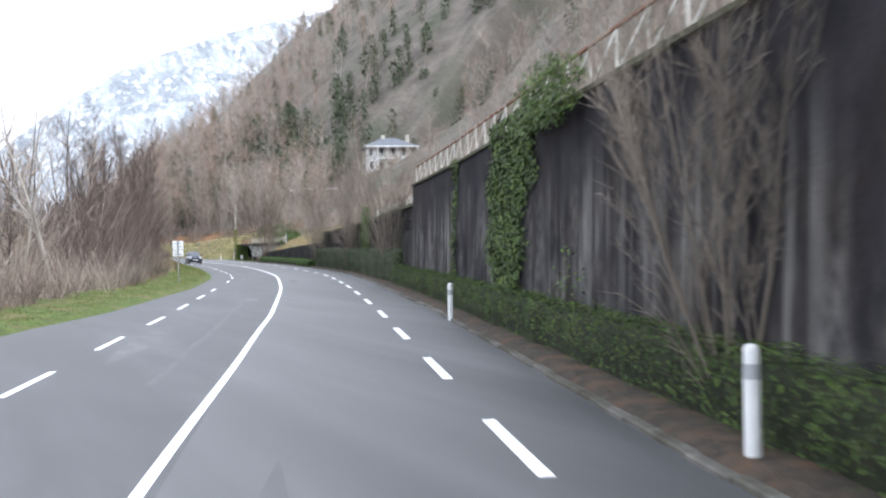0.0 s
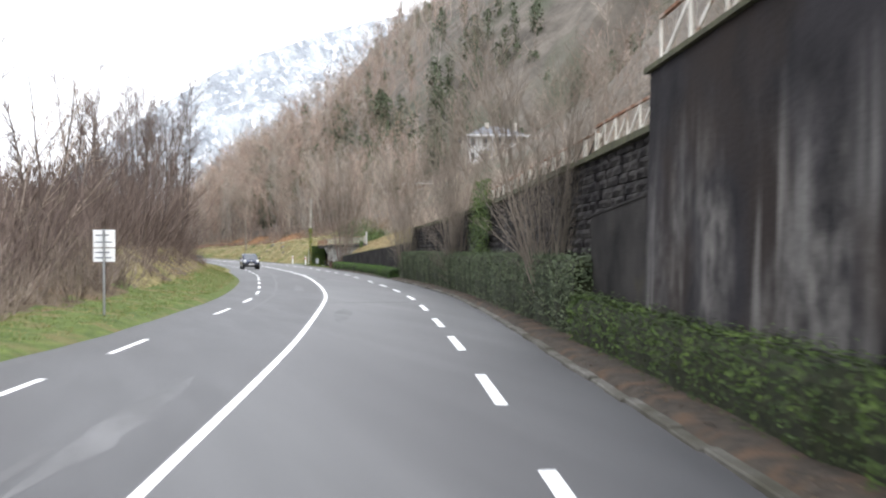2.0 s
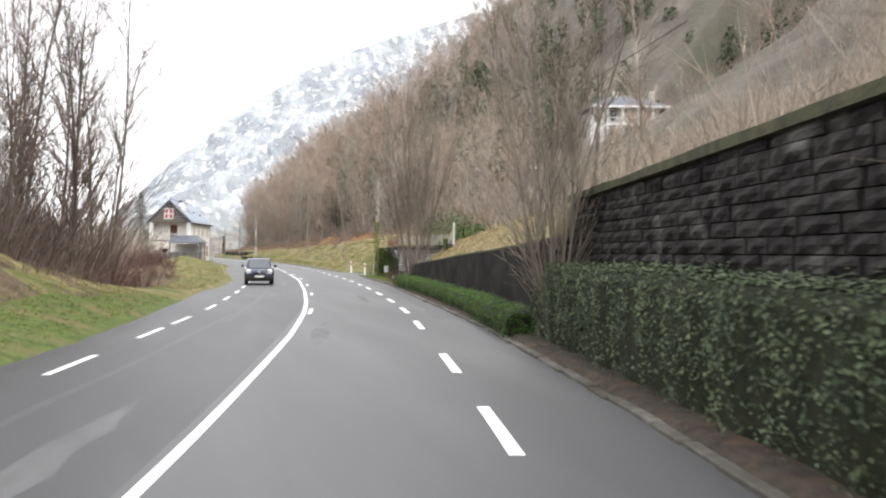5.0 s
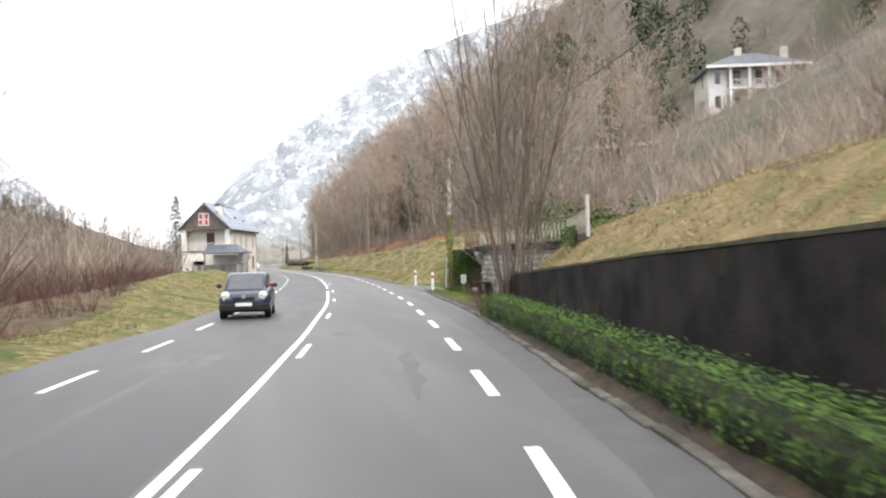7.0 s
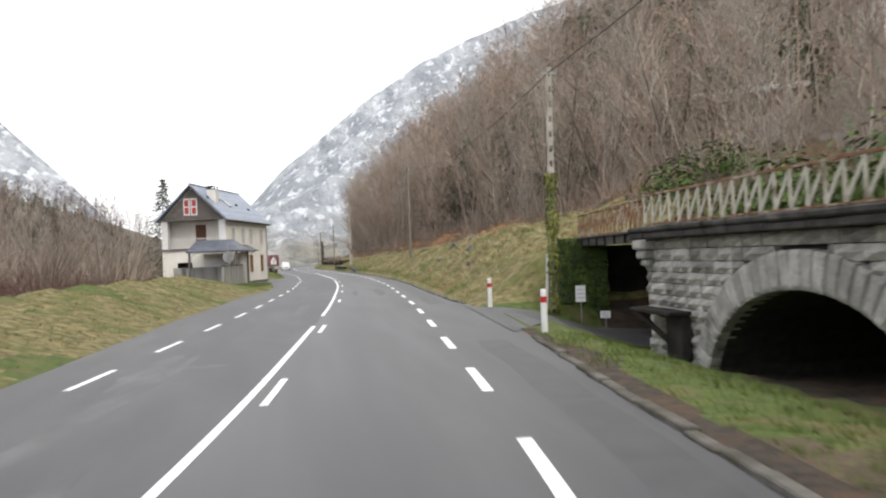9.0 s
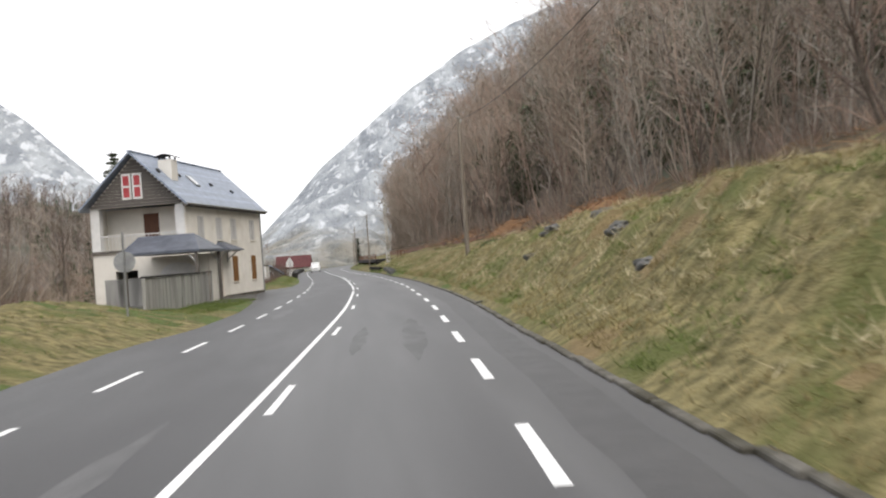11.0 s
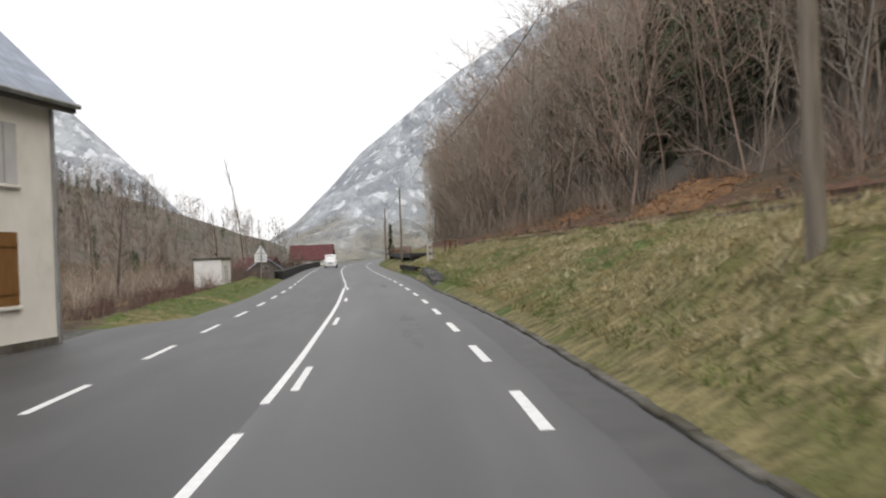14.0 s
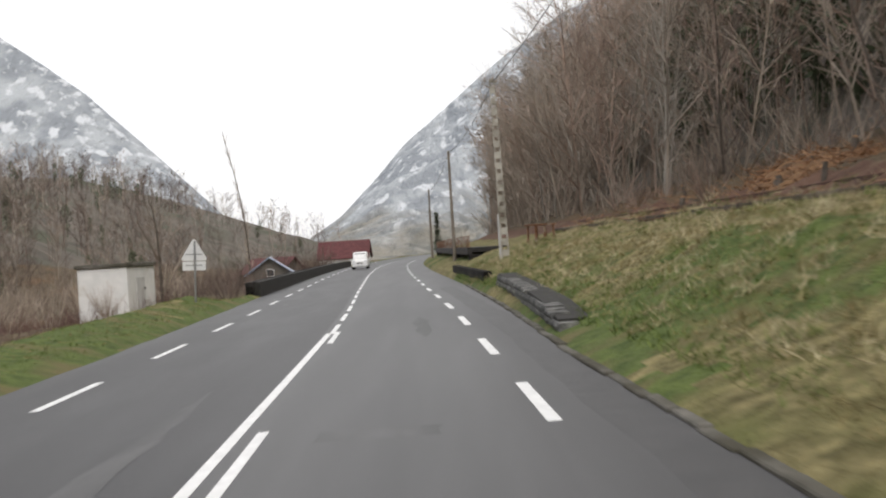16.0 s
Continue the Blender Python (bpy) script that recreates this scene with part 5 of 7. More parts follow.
def facing(t, rng, length, z0, z1, course, cut=None):
    """Coursed blocks over the face; cut(z) gives the stretch left open."""
    block = ashlar_meshes(rng)
    z, row = z0, 0
    while z < z1 - 0.04:
        h = min(course * rng.uniform(0.88, 1.12), z1 - z)
        y = -rng.uniform(0, 0.5)
        gap = cut(z + h / 2) if cut else None
        while y < length:
            ln = rng.uniform(0.45, 1.15)
            spans = [(max(0.0, y), min(length, y + ln))]
            if gap:
                spans = [(a, min(b, gap[0])) for a, b in spans] + [(max(a, gap[1]), b) for a, b in spans]
            for a, b in spans:
                if b - a > 0.09:
                    o = new("ashlar_block", block[rng.randrange(6)])
                    o.parent = t
                    o.matrix_local = Matrix.Translation((0.05 + rng.uniform(-0.018, 0.018), (a + b) / 2, z + h / 2)) @ Matrix.Diagonal((0.24, b - a, h, 1))
            y += ln
        z += h
        row += 1


def arch_bridge():
    """Local y runs along the face, x points away from the road."""
    t = thing("arch_bridge", "grey rusticated stone railway bridge with a dark round arch", "bridge", "", pose(BR_A.x, BR_A.y, 0, 0, 0, turn_of(BR_DIR)))
    spring, half, rise, c = BR_SPRING, BR_HALF, BR_RISE, BR_C
    verts, faces = [], []
    ys = steps(0.05, BR_LEN - 0.05, 0.25)
    for y in ys:
        zb = arch_z(y) if abs(y - c) < half else -1.8
        for x, z in ((0.14, zb), (0.14, 2.1), (6.0, 2.1), (6.0, zb)):
            verts.append((x, y, z))
    for i in range(len(ys) - 1):
        for j in range(4):
            faces.append((4 * i + j, 4 * i + (j + 1) % 4, 4 * i + 4 + (j + 1) % 4, 4 * i + 4 + j))
    faces += [(3, 2, 1, 0), tuple(4 * (len(ys) - 1) + k for k in range(4))]
    # near-black vault and added end plate: the arch's shade put into colour
    mesh_ob("vault", verts, faces, M_JOINT_SHADE, t)
    part("vault_shade_end", boxed(5.6, c - half - 0.4, -1.8, 5.98, c + half + 0.4, 1.6), M_JOINT_SHADE, t)
    # voussoirs, each a wedge
    rng = random.Random(21)
    n = 31
    angles = [math.pi * (0.05 + 0.9 * k / n) for k in range(n + 1)]
    for a0, a1 in zip(angles, angles[1:]):
        bm = bmesh.new()
        g = 0.007
        f = [(math.cos(a) * r + c, math.sin(a) * q + spring) for a, r, q in ((a0 + g, half, rise), (a1 - g, half, rise), (a1 - g, half + 0.72, rise + 0.7), (a0 + g, half + 0.72, rise + 0.7))]
        d = rng.uniform(-0.012, 0.012)
        front = [bm.verts.new((-0.1 + d, y, z)) for y, z in f]
        rear = [bm.verts.new((0.3, y, z)) for y, z in f]
        cen = [sum(p[k] for p in f) / 4 for k in (0, 1)]
        inner = [bm.verts.new((-0.135 + d, cen[0] + 0.8 * (y - cen[0]), cen[1] + 0.8 * (z - cen[1]))) for y, z in f]
        bm.faces.new(inner)
        for k in range(4):
            bm.faces.new((front[(k + 1) % 4], front[k], inner[k], inner[(k + 1) % 4]))
            bm.faces.new((front[k], front[(k + 1) % 4], rear[(k + 1) % 4], rear[k]))
        bmesh.ops.recalc_face_normals(bm, faces=bm.faces)
        part("voussoir", bm, M_ASHLAR, t)

    def cut(z):
        q = (z - spring) / (rise + 0.69)
        e = (half + 0.7) * math.sqrt(max(0.0, 1 - q * q)) if 0 < q < 1 else (half + 0.7 if q <= 0 else 0)
        return (c - e, c + e) if e else None

    facing(t, rng, BR_LEN, -1.7, 2.1, 0.27, cut)
    # the weathered cornice, in lengths with open joints
    y = -0.1
    while y < BR_LEN + 0.2:
        ln = min(rng.uniform(1.1, 1.7), BR_LEN + 0.25 - y)
        part("cornice_stone", boxed(-0.36 + rng.uniform(-0.02, 0.02), y + 0.008, 2.1, 0.5, y + ln - 0.008, 2.26, bevel=0.03), M_CORNICE, t)
        part("cornice_stone", boxed(-0.42 + rng.uniform(-0.03, 0.03), y + 0.006, 2.265, 0.5, y + ln - 0.006, 2.4 + rng.uniform(-0.015, 0.02), bevel=0.04), M_CORNICE, t)
        y += ln
    part("deck", boxed(0.5, 0, 2.11, 6.5, BR_LEN, 2.36), M_DIRT, t)
    # stepped corbel below the end of the cornice
    for k, (x, y0, z0, z1) in enumerate(((-0.36, 0.75, 1.84, 2.095), (-0.28, 0.62, 1.6, 1.83), (-0.18, 0.5, 1.42, 1.59))):
        part("corbel", boxed(x, BR_LEN - y0, z0, 0.0, BR_LEN + 0.12 - 0.03 * k, z1, bevel=0.05), M_ASHLAR, t)
    # broken slab shelf on its stay, with a dark pilaster under it
    part("shelf", boxed(-0.62, BR_LEN - 3.1, 0.34, -0.08, BR_LEN - 0.3, 0.43, bevel=0.02), M_DARKWALL, t, "dark mossy slab shelf")
    part("pilaster", boxed(-0.3, BR_LEN - 3.0, -1.5, -0.08, BR_LEN - 2.0, 0.335, bevel=0.02), M_DARKWALL, t, "dark damp stone pilaster")
    part("brace", tubed((-0.52, BR_LEN - 0.6, 0.33), (-0.12, BR_LEN - 1.9, -0.4), 0.07, sides=6), M_DARKWALL, t)
    return t


bridge = arch_bridge()
bm_end = BR_FAR


def wing_wall():
    """The ashlar wall that swings from the bridge towards the road and dies into the bank."""
    d = BR_A - WING_END
    t = thing("wing_wall", "grey rusticated stone wing wall of the bridge", "wall", "", pose(WING_END.x, WING_END.y, 0, 0, 0, turn_of(d)))
    part("core", boxed(0.14, 0.05, -1.5, 0.7, d.length - 0.02, 2.2), M_JOINT_SHADE, t)
    facing(t, random.Random(22), d.length - 0.1, -1.5, 2.2, 0.29)
    part("coping", boxed(-0.3, -0.05, 2.205, 0.7, d.length - 0.12, 2.42, bevel=0.04), M_CORNICE, t)
    return t


wing_wall()


def railing_post():
    t = thing("railing_post", "white concrete end post of the bridge railing", "post", "", pose(WING_END.x + 0.02, WING_END.y - 0.1, 2.42, 0, 0, 12))
    part("post", boxed(-0.05, -0.05, -0.1, 0.05, 0.05, 1.1, bevel=0.012), M_PALE, t)
    part("cap", boxed(-0.062, -0.062, 1.101, 0.062, 0.062, 1.14, bevel=0.012), M_PALE, t)


railing_post()


def girder():
    a, b = Vector((bm_end.x, bm_end.y + 0.15, 0)), Vector((44.55, 160.2, 0))
    turn = turn_of(b - a)
    L = (b - a).length
    t = thing("girder_bridge", "black iron girder span over the side track", "bridge", "", pose(a.x, a.y, 0, 0, 0, turn))
    part("girder", boxed(-0.1, 0, 2.02, 0.1, L, 2.28, bevel=0.01), M_IRON, t)
    part("flange", boxed(-0.2, 0, 2.285, 0.2, L, 2.33), M_IRON, t)
    part("deck", boxed(0.1, 0, 2.1, 6.0, L, 2.28), M_IRON, t)
    for k in range(7):
        part("stiffener", boxed(-0.16, 0.4 + k * L / 7.2, 2.03, -0.1, 0.47 + k * L / 7.2, 2.28), M_IRON, t)
    part("abutment", boxed(-0.05, L - 0.5, -1.6, 6.4, L + 1.6, 2.01), M_DARKWALL, t, "dark ivy-covered stone abutment")
    part("bearing_stone", boxed(-0.25, L - 0.45, 2.015, 0.0, L + 0.35, 2.2, bevel=0.03), M_ASHLAR, t)
    part("back_wall", boxed(5.7, -0.1, -1.6, 6.3, L - 0.51, 2.09), M_DARKWALL, t)
    return t, a, b


_, ga, gb = girder()
lattice("railing", "rusty iron lattice railing on the girder", (ga.x, ga.y), (gb.x, gb.y), 2.34, 3.14, 0.62, M_RUST, M_RUST, bar=0.1)
lattice("railing", "pale painted iron lattice railing on the stone bridge", (BR_A.x - 0.05, BR_A.y), (bm_end.x - 0.05, bm_end.y - 0.05), 2.42, 3.2, 0.6, M_RAILG, M_RUST, bar=0.095)
lattice("railing", "pale painted iron lattice railing on the wing wall", (WING_END.x + 0.1, WING_END.y), (BR_A.x - 0.1, BR_A.y - 0.1), 2.43, 3.25, 0.62, M_RAILG, M_RUST, bar=0.095)

ivy("ivy", "dark ivy hanging over the abutment below the girder", 31, 4200,
    lambda r: (Vector((43.5 + 1.75 * (q := r.random()), 159.55 - 0.25 * q - 0.3 * r.random(), 2.3 - 3.5 * r.random() ** 1.2)), Vector((-0.6, -1 + r.uniform(-0.6, 0.6), r.uniform(0, 0.8)))), leaf=0.15)
ivy("ivy", "dark ivy on the side of the abutment", 32, 1800,
    lambda r: (Vector((44.3 - 0.35 * r.random(), 159.6 + 1.6 * r.random(), 2.2 - 3.2 * r.random())), Vector((-1, -0.3, r.uniform(0, 0.8)))), leaf=0.15)


ivy("ivy", "dark ivy tumbling over the end of the wing wall", 33, 700,
    lambda r: (WING_END.lerp(BR_A, 0.62 * (q := r.random() ** 1.3)) + Vector((-0.3 - 0.25 * r.random(), 0, 2.65 - (0.5 + 0.9 * q) * r.random())), Vector((-1, -0.4, r.uniform(0, 0.9)))), leaf=0.14)


def notice(x, y, z0, z1, w, label):
    t = thing("notice", label, "notice", "", pose(x, y, 0, 0, 0, -25))
    part("plate", boxed(-w / 2, -0.01, z0, w / 2, 0.01, z1, bevel=0.003), M_SIGNBACK, t)
    part("post", tubed((0, 0.04, land(157, 9.3) - 0.2), (0, 0.04, z1), 0.02, sides=6), M_GALV, t)
    for k in range(3):
        zz = z0 + (z1 - z0) * (0.25 + 0.25 * k)
        part("lettering", boxed(-w * 0.36, -0.016, zz - 0.015, w * 0.3, -0.011, zz + 0.015), M_BANDGREY, t)


notice(43.95, 158.2, 0.06, 0.64, 0.36, "white notice plate fixed beside the underpass")
notice(44.36, 156.7, -0.44, -0.2, 0.34, "small white notice plate fixed beside the underpass")


# ---- poles and cables ----
def concrete_pole(x, y, z0, z1, lean=0.0, ivy_to=None, pipe=False, w0=0.2, w1=0.13):
    """A pale precast pole with a ladder of recesses in its face."""
    t = thing("utility_pole", "pale precast concrete utility pole with a ladder of recesses", "utility pole", "utility poles", pose(x, y, z0, 0, lean, 0))
    h = z1 - z0
    for s in (-1, 1):
        bm = bmesh.new()
        vs = [bm.verts.new((s * w * a + s * 0.0, d * b, z)) for z, w, d in ((-0.2, w0, 0.13), (h, w1, 0.08)) for a, b in ((1, -1), (1, 1), (0.62, 1), (0.62, -1))]
        for k in range(4):
            bm.faces.new((vs[k], vs[(k + 1) % 4], vs[4 + (k + 1) % 4], vs[4 + k]))
        bm.faces.new(vs[:4][::-1])
        bm.faces.new(vs[4:])
        bmesh.ops.recalc_face_normals(bm, faces=bm.faces)
        part("flange", bm, M_POLEC, t)
    n = int(h / 0.52)
    for k in range(n + 1):
        z = h * k / n
        w = (w0 + (w1 - w0) * z / h) * 0.63
        part("rung", boxed(-w, -0.09, max(0, z - 0.16), w, 0.09, min(h, z + 0.16)), M_POLEC, t)
    part("crossarm", boxed(-0.3, -0.04, h - 0.25, 0.3, 0.04, h - 0.17), M_GALV, t)
    if pipe:
        part("cable_guard", tubed((-0.26, -0.05, 0), (-0.2, -0.05, 2.4), 0.05, sides=8), M_PALE, t)
    if ivy_to:
        rng = random.Random(77)
        tw = Twigs()
        for _ in range(1500):
            z = ivy_to * rng.random() ** 0.9
            a = rng.uniform(0, math.tau)
            r = 0.13 + 0.11 * rng.random() + 0.05 * math.sin(4 * z)
            tw.leaf(Vector((math.cos(a) * r, math.sin(a) * r, z)), Vector((math.cos(a), math.sin(a), 0.5)), 0.13 * rng.uniform(0.6, 1.4), rng)
        v, f = tw.arrays()
        tagged(mesh_ob("ivy_sleeve", v, f, M_IVY_Y, t), "yellow-green ivy sleeve", kind="stuff")
    return t


def timber_pole(x, y, z0, z1, lean=0.0, r=0.15):
    t = thing("utility_pole", "grey weathered timber utility pole", "utility pole", "utility poles", pose(x, y, z0, 0, lean, 0))
    part("pole", tubed((0, 0, -0.3), (0, 0, z1 - z0), r, r * 0.62, sides=12), M_POLEW, t)
    part("cap", tubed((0, 0, z1 - z0 + 0.001), (0, 0, z1 - z0 + 0.07), r * 0.66, 0.03, sides=10), M_GALV, t)
    part("insulator", tubed((0.14, 0, z1 - z0 - 0.3), (0.14, 0, z1 - z0 - 0.12), 0.04, sides=8), M_PALE, t)
    part("bracket", boxed(0.06, -0.02, z1 - z0 - 0.32, 0.2, 0.02, z1 - z0 - 0.29), M_GALV, t)
    return t


concrete_pole(43.15, 159.0, -0.6, 8.5, lean=1.2, ivy_to=5.3, pipe=True, w0=0.13, w1=0.085)
timber_pole(44.6, 218.45, 1.45, 10.45)
concrete_pole(42.33, 286.2, 0.85, 9.75, lean=-1.0, pipe=True)
timber_pole(40.3, 309.2, 1.0, 8.6, r=0.13)
timber_pole(38.6, 344.0, 1.0, 8.0, r=0.13)
timber_pole(38.4, 372.0, 0.8, 7.0, r=0.12)


def cable(a, b, sag, r=0.014):
    t = thing("overhead_cable", "black sagging overhead cable between the poles", "cable", "overhead cables")
    a, b = Vector(a), Vector(b)
    tw = Twigs()
    tw.tube([(a.lerp(b, k / 18) - Vector((0, 0, sag * 4 * (k / 18) * (1 - k / 18))), r) for k in range(19)], 4)
    v, f = tw.arrays()
    mesh_ob("strand", v, f, M_CABLE, t)


cable((43.3, 159.0, 8.3), (44.6, 218.45, 10.3), 1.1)
cable((41.2, 98.0, 9.5), (43.3, 159.0, 8.3), 0.8)
cable((44.6, 218.45, 10.3), (42.2, 286.2, 9.6), 1.2)
cable((42.2, 286.2, 9.6), (40.3, 309.2, 8.5), 0.5)
cable((40.3, 309.2, 8.5), (38.6, 344.0, 7.9), 0.6)


# ---- the house by the road and its yard ----
def gable_roof(bm, x0, x1, y0, y1, eave, ridge, thick=0.12):
    xm = (x0 + x1) / 2
    for s, xe in ((1, x1), (-1, x0)):
        a = [(xe, y0, eave), (xe, y1, eave), (xm, y1, ridge), (xm, y0, ridge)]
        top = [bm.verts.new((x, y, z + thick)) for x, y, z in a]
        low = [bm.verts.new(v) for v in a]
        bm.faces.new(top if s > 0 else top[::-1])
        bm.faces.new(low[::-1] if s > 0 else low)
        for k in range(4):
            f = (low[k], low[(k + 1) % 4], top[(k + 1) % 4], top[k])
            bm.faces.new(f)
    bmesh.ops.recalc_face_normals(bm, faces=bm.faces)
    return bm


def wall_with_holes(axis, at, thick, a0, a1, z0, z1, holes):
    """A wall slab pierced by (a, b, zlow, zhigh) openings, as one bmesh of blocks."""
    bm = bmesh.new()
    cuts = sorted({a0, a1, *(h[0] for h in holes), *(h[1] for h in holes)})
    for p, q in zip(cuts, cuts[1:]):
        zs = [z0]
        for h in sorted((h for h in holes if h[0] <= p and h[1] >= q), key=lambda h: h[2]):
            zs += [h[2], h[3]]
        zs.append(z1)
        for lo, hi in zip(zs[::2], zs[1::2]):
            if hi - lo > 1e-4:
                if axis == "x":
                    box(bm, at - thick, p, lo, at, q, hi)
                else:
                    box(bm, p, at, lo, q, at + thick, hi)
    bmesh.ops.remove_doubles(bm, verts=bm.verts, dist=0.0005)
    return bm


def roadside_house():
    t = thing("house", "cream rendered two-storey house with a blue-grey slate roof", "house", "", pose(27.58, 216.3, 0, 0, 0, -11.9))
    W, L, E, R = 5.95, 15.0, 6.0, 9.1
    lower = [(8.1, 9.15), (12.25, 13.25)]
    upper = [(1.95, 2.9), (5.25, 6.3), (8.15, 9.25), (12.3, 13.35)]
    holes = [(a, b, 1.03, 2.74) for a, b in lower] + [(a, b, 3.85, 5.28) for a, b in upper] + [(5.1, 6.05, 0.0, 2.68)]
    part("wall", wall_with_holes("x", 0.0, 0.35, 0, L, -0.4, E + 0.05, holes), M_RENDER, t)
    part("wall", boxed(-W, 0, -0.4, -W + 0.35, L, E), M_RENDER, t)
    part("wall", boxed(-W + 0.35, L - 0.35, -0.4, -0.351, L, E), M_RENDER, t)
    # ground floor of the gable end, and the recessed balcony above it
    part("wall", wall_with_holes("y", 0.0, 0.35, -W + 0.35, -0.351, -0.4, 3.3, [(-4.6, -3.2, 0.3, 2.2)]), M_RENDER, t)
    part("wall", wall_with_holes("y", 1.5, 0.3, -W + 0.35, -0.351, 3.45, E, [(-3.27, -2.28, 3.45, 5.65)]), M_RENDER, t, "pale rendered back wall of the balcony")
    part("balcony_floor", boxed(-W - 0.02, -0.15, 3.301, -0.352, 1.499, 3.449), M_PLANK, t)
    for x in (-W + 0.02, -0.62):
        part("pillar", boxed(x, -0.06, 3.45, x + 0.55, 0.42, E - 0.01), M_WHITE, t, "white pillar")
    rail = part("balcony_railing", boxed(-W + 0.6, -0.1, 4.3, -0.64, -0.04, 4.36), M_WHITE, t)
    for k in range(22):
        part("baluster", boxed(-W + 0.65 + k * 0.21, -0.08, 3.46, -W + 0.68 + k * 0.21, -0.055, 4.299), M_WHITE, rail)
    part("balcony_door", boxed(-3.27, 1.55, 3.46, -2.28, 1.62, 5.64), M_BROWN, t, "brown balcony door")
    # gable boarding, a plank at a time
    g = new("gable_boarding")
    g.parent = t
    n = 15
    for k in range(n):
        z0 = E + 0.02 + (R - E - 0.1) * k / n
        z1 = E + 0.02 + (R - E - 0.1) * (k + 1) / n - 0.012
        half = (W / 2 + 0.05) * (1 - (k + 0.9) / n)
        if half > 0.1:
            part("board", boxed(-W / 2 - half, -0.2 - 0.01 * (k % 2), z0, -W / 2 + half, -0.15, z1), M_PLANK, g)
    for y in (-0.149, L - 0.2):
        bm = bmesh.new()
        vs = [bm.verts.new(v) for v in ((-W, y, E), (0, y, E), (-W / 2, y, R - 0.02))]
        wv = [bm.verts.new(v) for v in ((-W, y + 0.19, E), (0, y + 0.19, E), (-W / 2, y + 0.19, R - 0.02))]
        bm.faces.new(vs)
        bm.faces.new(wv[::-1])
        for k in range(3):
            bm.faces.new((vs[k], wv[k], wv[(k + 1) % 3], vs[(k + 1) % 3]))
        bmesh.ops.recalc_face_normals(bm, faces=bm.faces)
        part("gable_wall", bm, M_RENDER, t)
    # attic window with red frames
    for x0 in (-3.62, -2.94):
        w = part("attic_window", boxed(x0 - 0.13, -0.27, 6.45, x0 + 0.46, -0.215, 8.0), M_WHITE, t, "white attic window with red panels")
        for z0 in (6.58, 7.28):
            part("panel", boxed(x0 - 0.02, -0.284, z0, x0 + 0.35, -0.272, z0 + 0.58), M_REDWIN, w, "red panel")
    # roof with slate courses
    roof = part("roof", gable_roof(bmesh.new(), -W - 0.35, 0.35, -0.75, L + 0.6, E - 0.12, R + 0.06), M_SLATE, t)
    slope = math.atan2(R - E + 0.18, W / 2 + 0.35)
    ln = math.hypot(R - E + 0.18, W / 2 + 0.35)
    for k in range(20):
        f = k / 20
        x = 0.35 - (W / 2 + 0.35) * f
        z = E - 0.12 + (R - E + 0.18) * f + 0.125
        bm = boxed(0, -0.76, 0, 0.014, L + 0.61, ln / 20 + 0.02, Matrix.Translation((x, 0, z)) @ pose(0, 0, 0, 0, -90 + math.degrees(slope), 0))
        part("slate_course", bm, M_SLATE, roof)
    part("ridge_tile", boxed(-W / 2 - 0.12, -0.78, R + 0.16, -W / 2 + 0.12, L + 0.63, R + 0.24, bevel=0.03), M_SLATE, roof)
    part("gutter", tubed((0.42, -0.7, E - 0.06), (0.42, L + 0.6, E - 0.06), 0.07, sides=8), M_GALV, t)
    part("drainpipe", tubed((0.06, L - 0.12, 0), (0.06, L - 0.12, E - 0.1), 0.05, sides=8), M_GALV, t)
    part("fascia", boxed(0.2, -0.74, E - 0.22, 0.33, L + 0.6, E - 0.06), M_PLANK, t)
    # chimney with a curved cap, a roof window and vents
    ch = part("chimney", boxed(-2.05, 1.35, 7.0, -1.2, 2.35, 8.85, bevel=0.02), M_RENDER, t, "rendered chimney with a curved cap")
    bm = bmesh.new()
    arc = [(-2.2 + 1.15 * k / 8, 9.0 + 0.16 * math.sin(math.pi * k / 8)) for k in range(9)]
    rows = [[bm.verts.new((x, y, z + dz)) for x, z in arc] for y, dz in ((1.25, 0), (2.45, 0), (2.45, 0.04), (1.25, 0.04))]
    for k in range(4):
        for j in range(8):
            bm.faces.new((rows[k][j], rows[k][j + 1], rows[(k + 1) % 4][j + 1], rows[(k + 1) % 4][j]))
    part("cap", bm, M_IRON, ch)
    for y in (1.4, 2.25):
        part("cap_post", boxed(-2.0, y, 8.851, -1.9, y + 0.06, 9.04), M_IRON, ch)
        part("cap_post", boxed(-1.35, y, 8.851, -1.25, y + 0.06, 9.04), M_IRON, ch)
    on_roof = lambda f, y: Matrix.Translation((0.35 - (W / 2 + 0.35) * f, y, E - 0.12 + (R - E + 0.18) * f + 0.15)) @ pose(0, 0, 0, 0, math.degrees(slope), 0)
    sk = part("roof_window", boxed(-0.5, -0.4, 0, 0.5, 0.4, 0.08, on_roof(0.52, 5.3)), M_GALV, roof, "roof window with the sky's reflection as a pale pane")
    # near-white pane: the sky's reflection is put into its colour
    part("pane", boxed(-0.42, -0.32, 0.082, 0.42, 0.32, 0.1, on_roof(0.52, 5.3)), M_LAMP_SKY, sk)
    for f, y in ((0.62, 0.4), (0.6, 3.6), (0.5, 8.5), (0.4, 11.8)):
        part("roof_vent", boxed(-0.14, -0.1, 0, 0.14, 0.1, 0.12, on_roof(f, y), bevel=0.02), M_IRON, roof)
    # shutters, door and its hood
    for a, b in lower:
        s = part("shutter", boxed(-0.06, a, 1.04, 0.03, b, 2.73), M_OCHRE, t, "closed ochre wooden shutter")
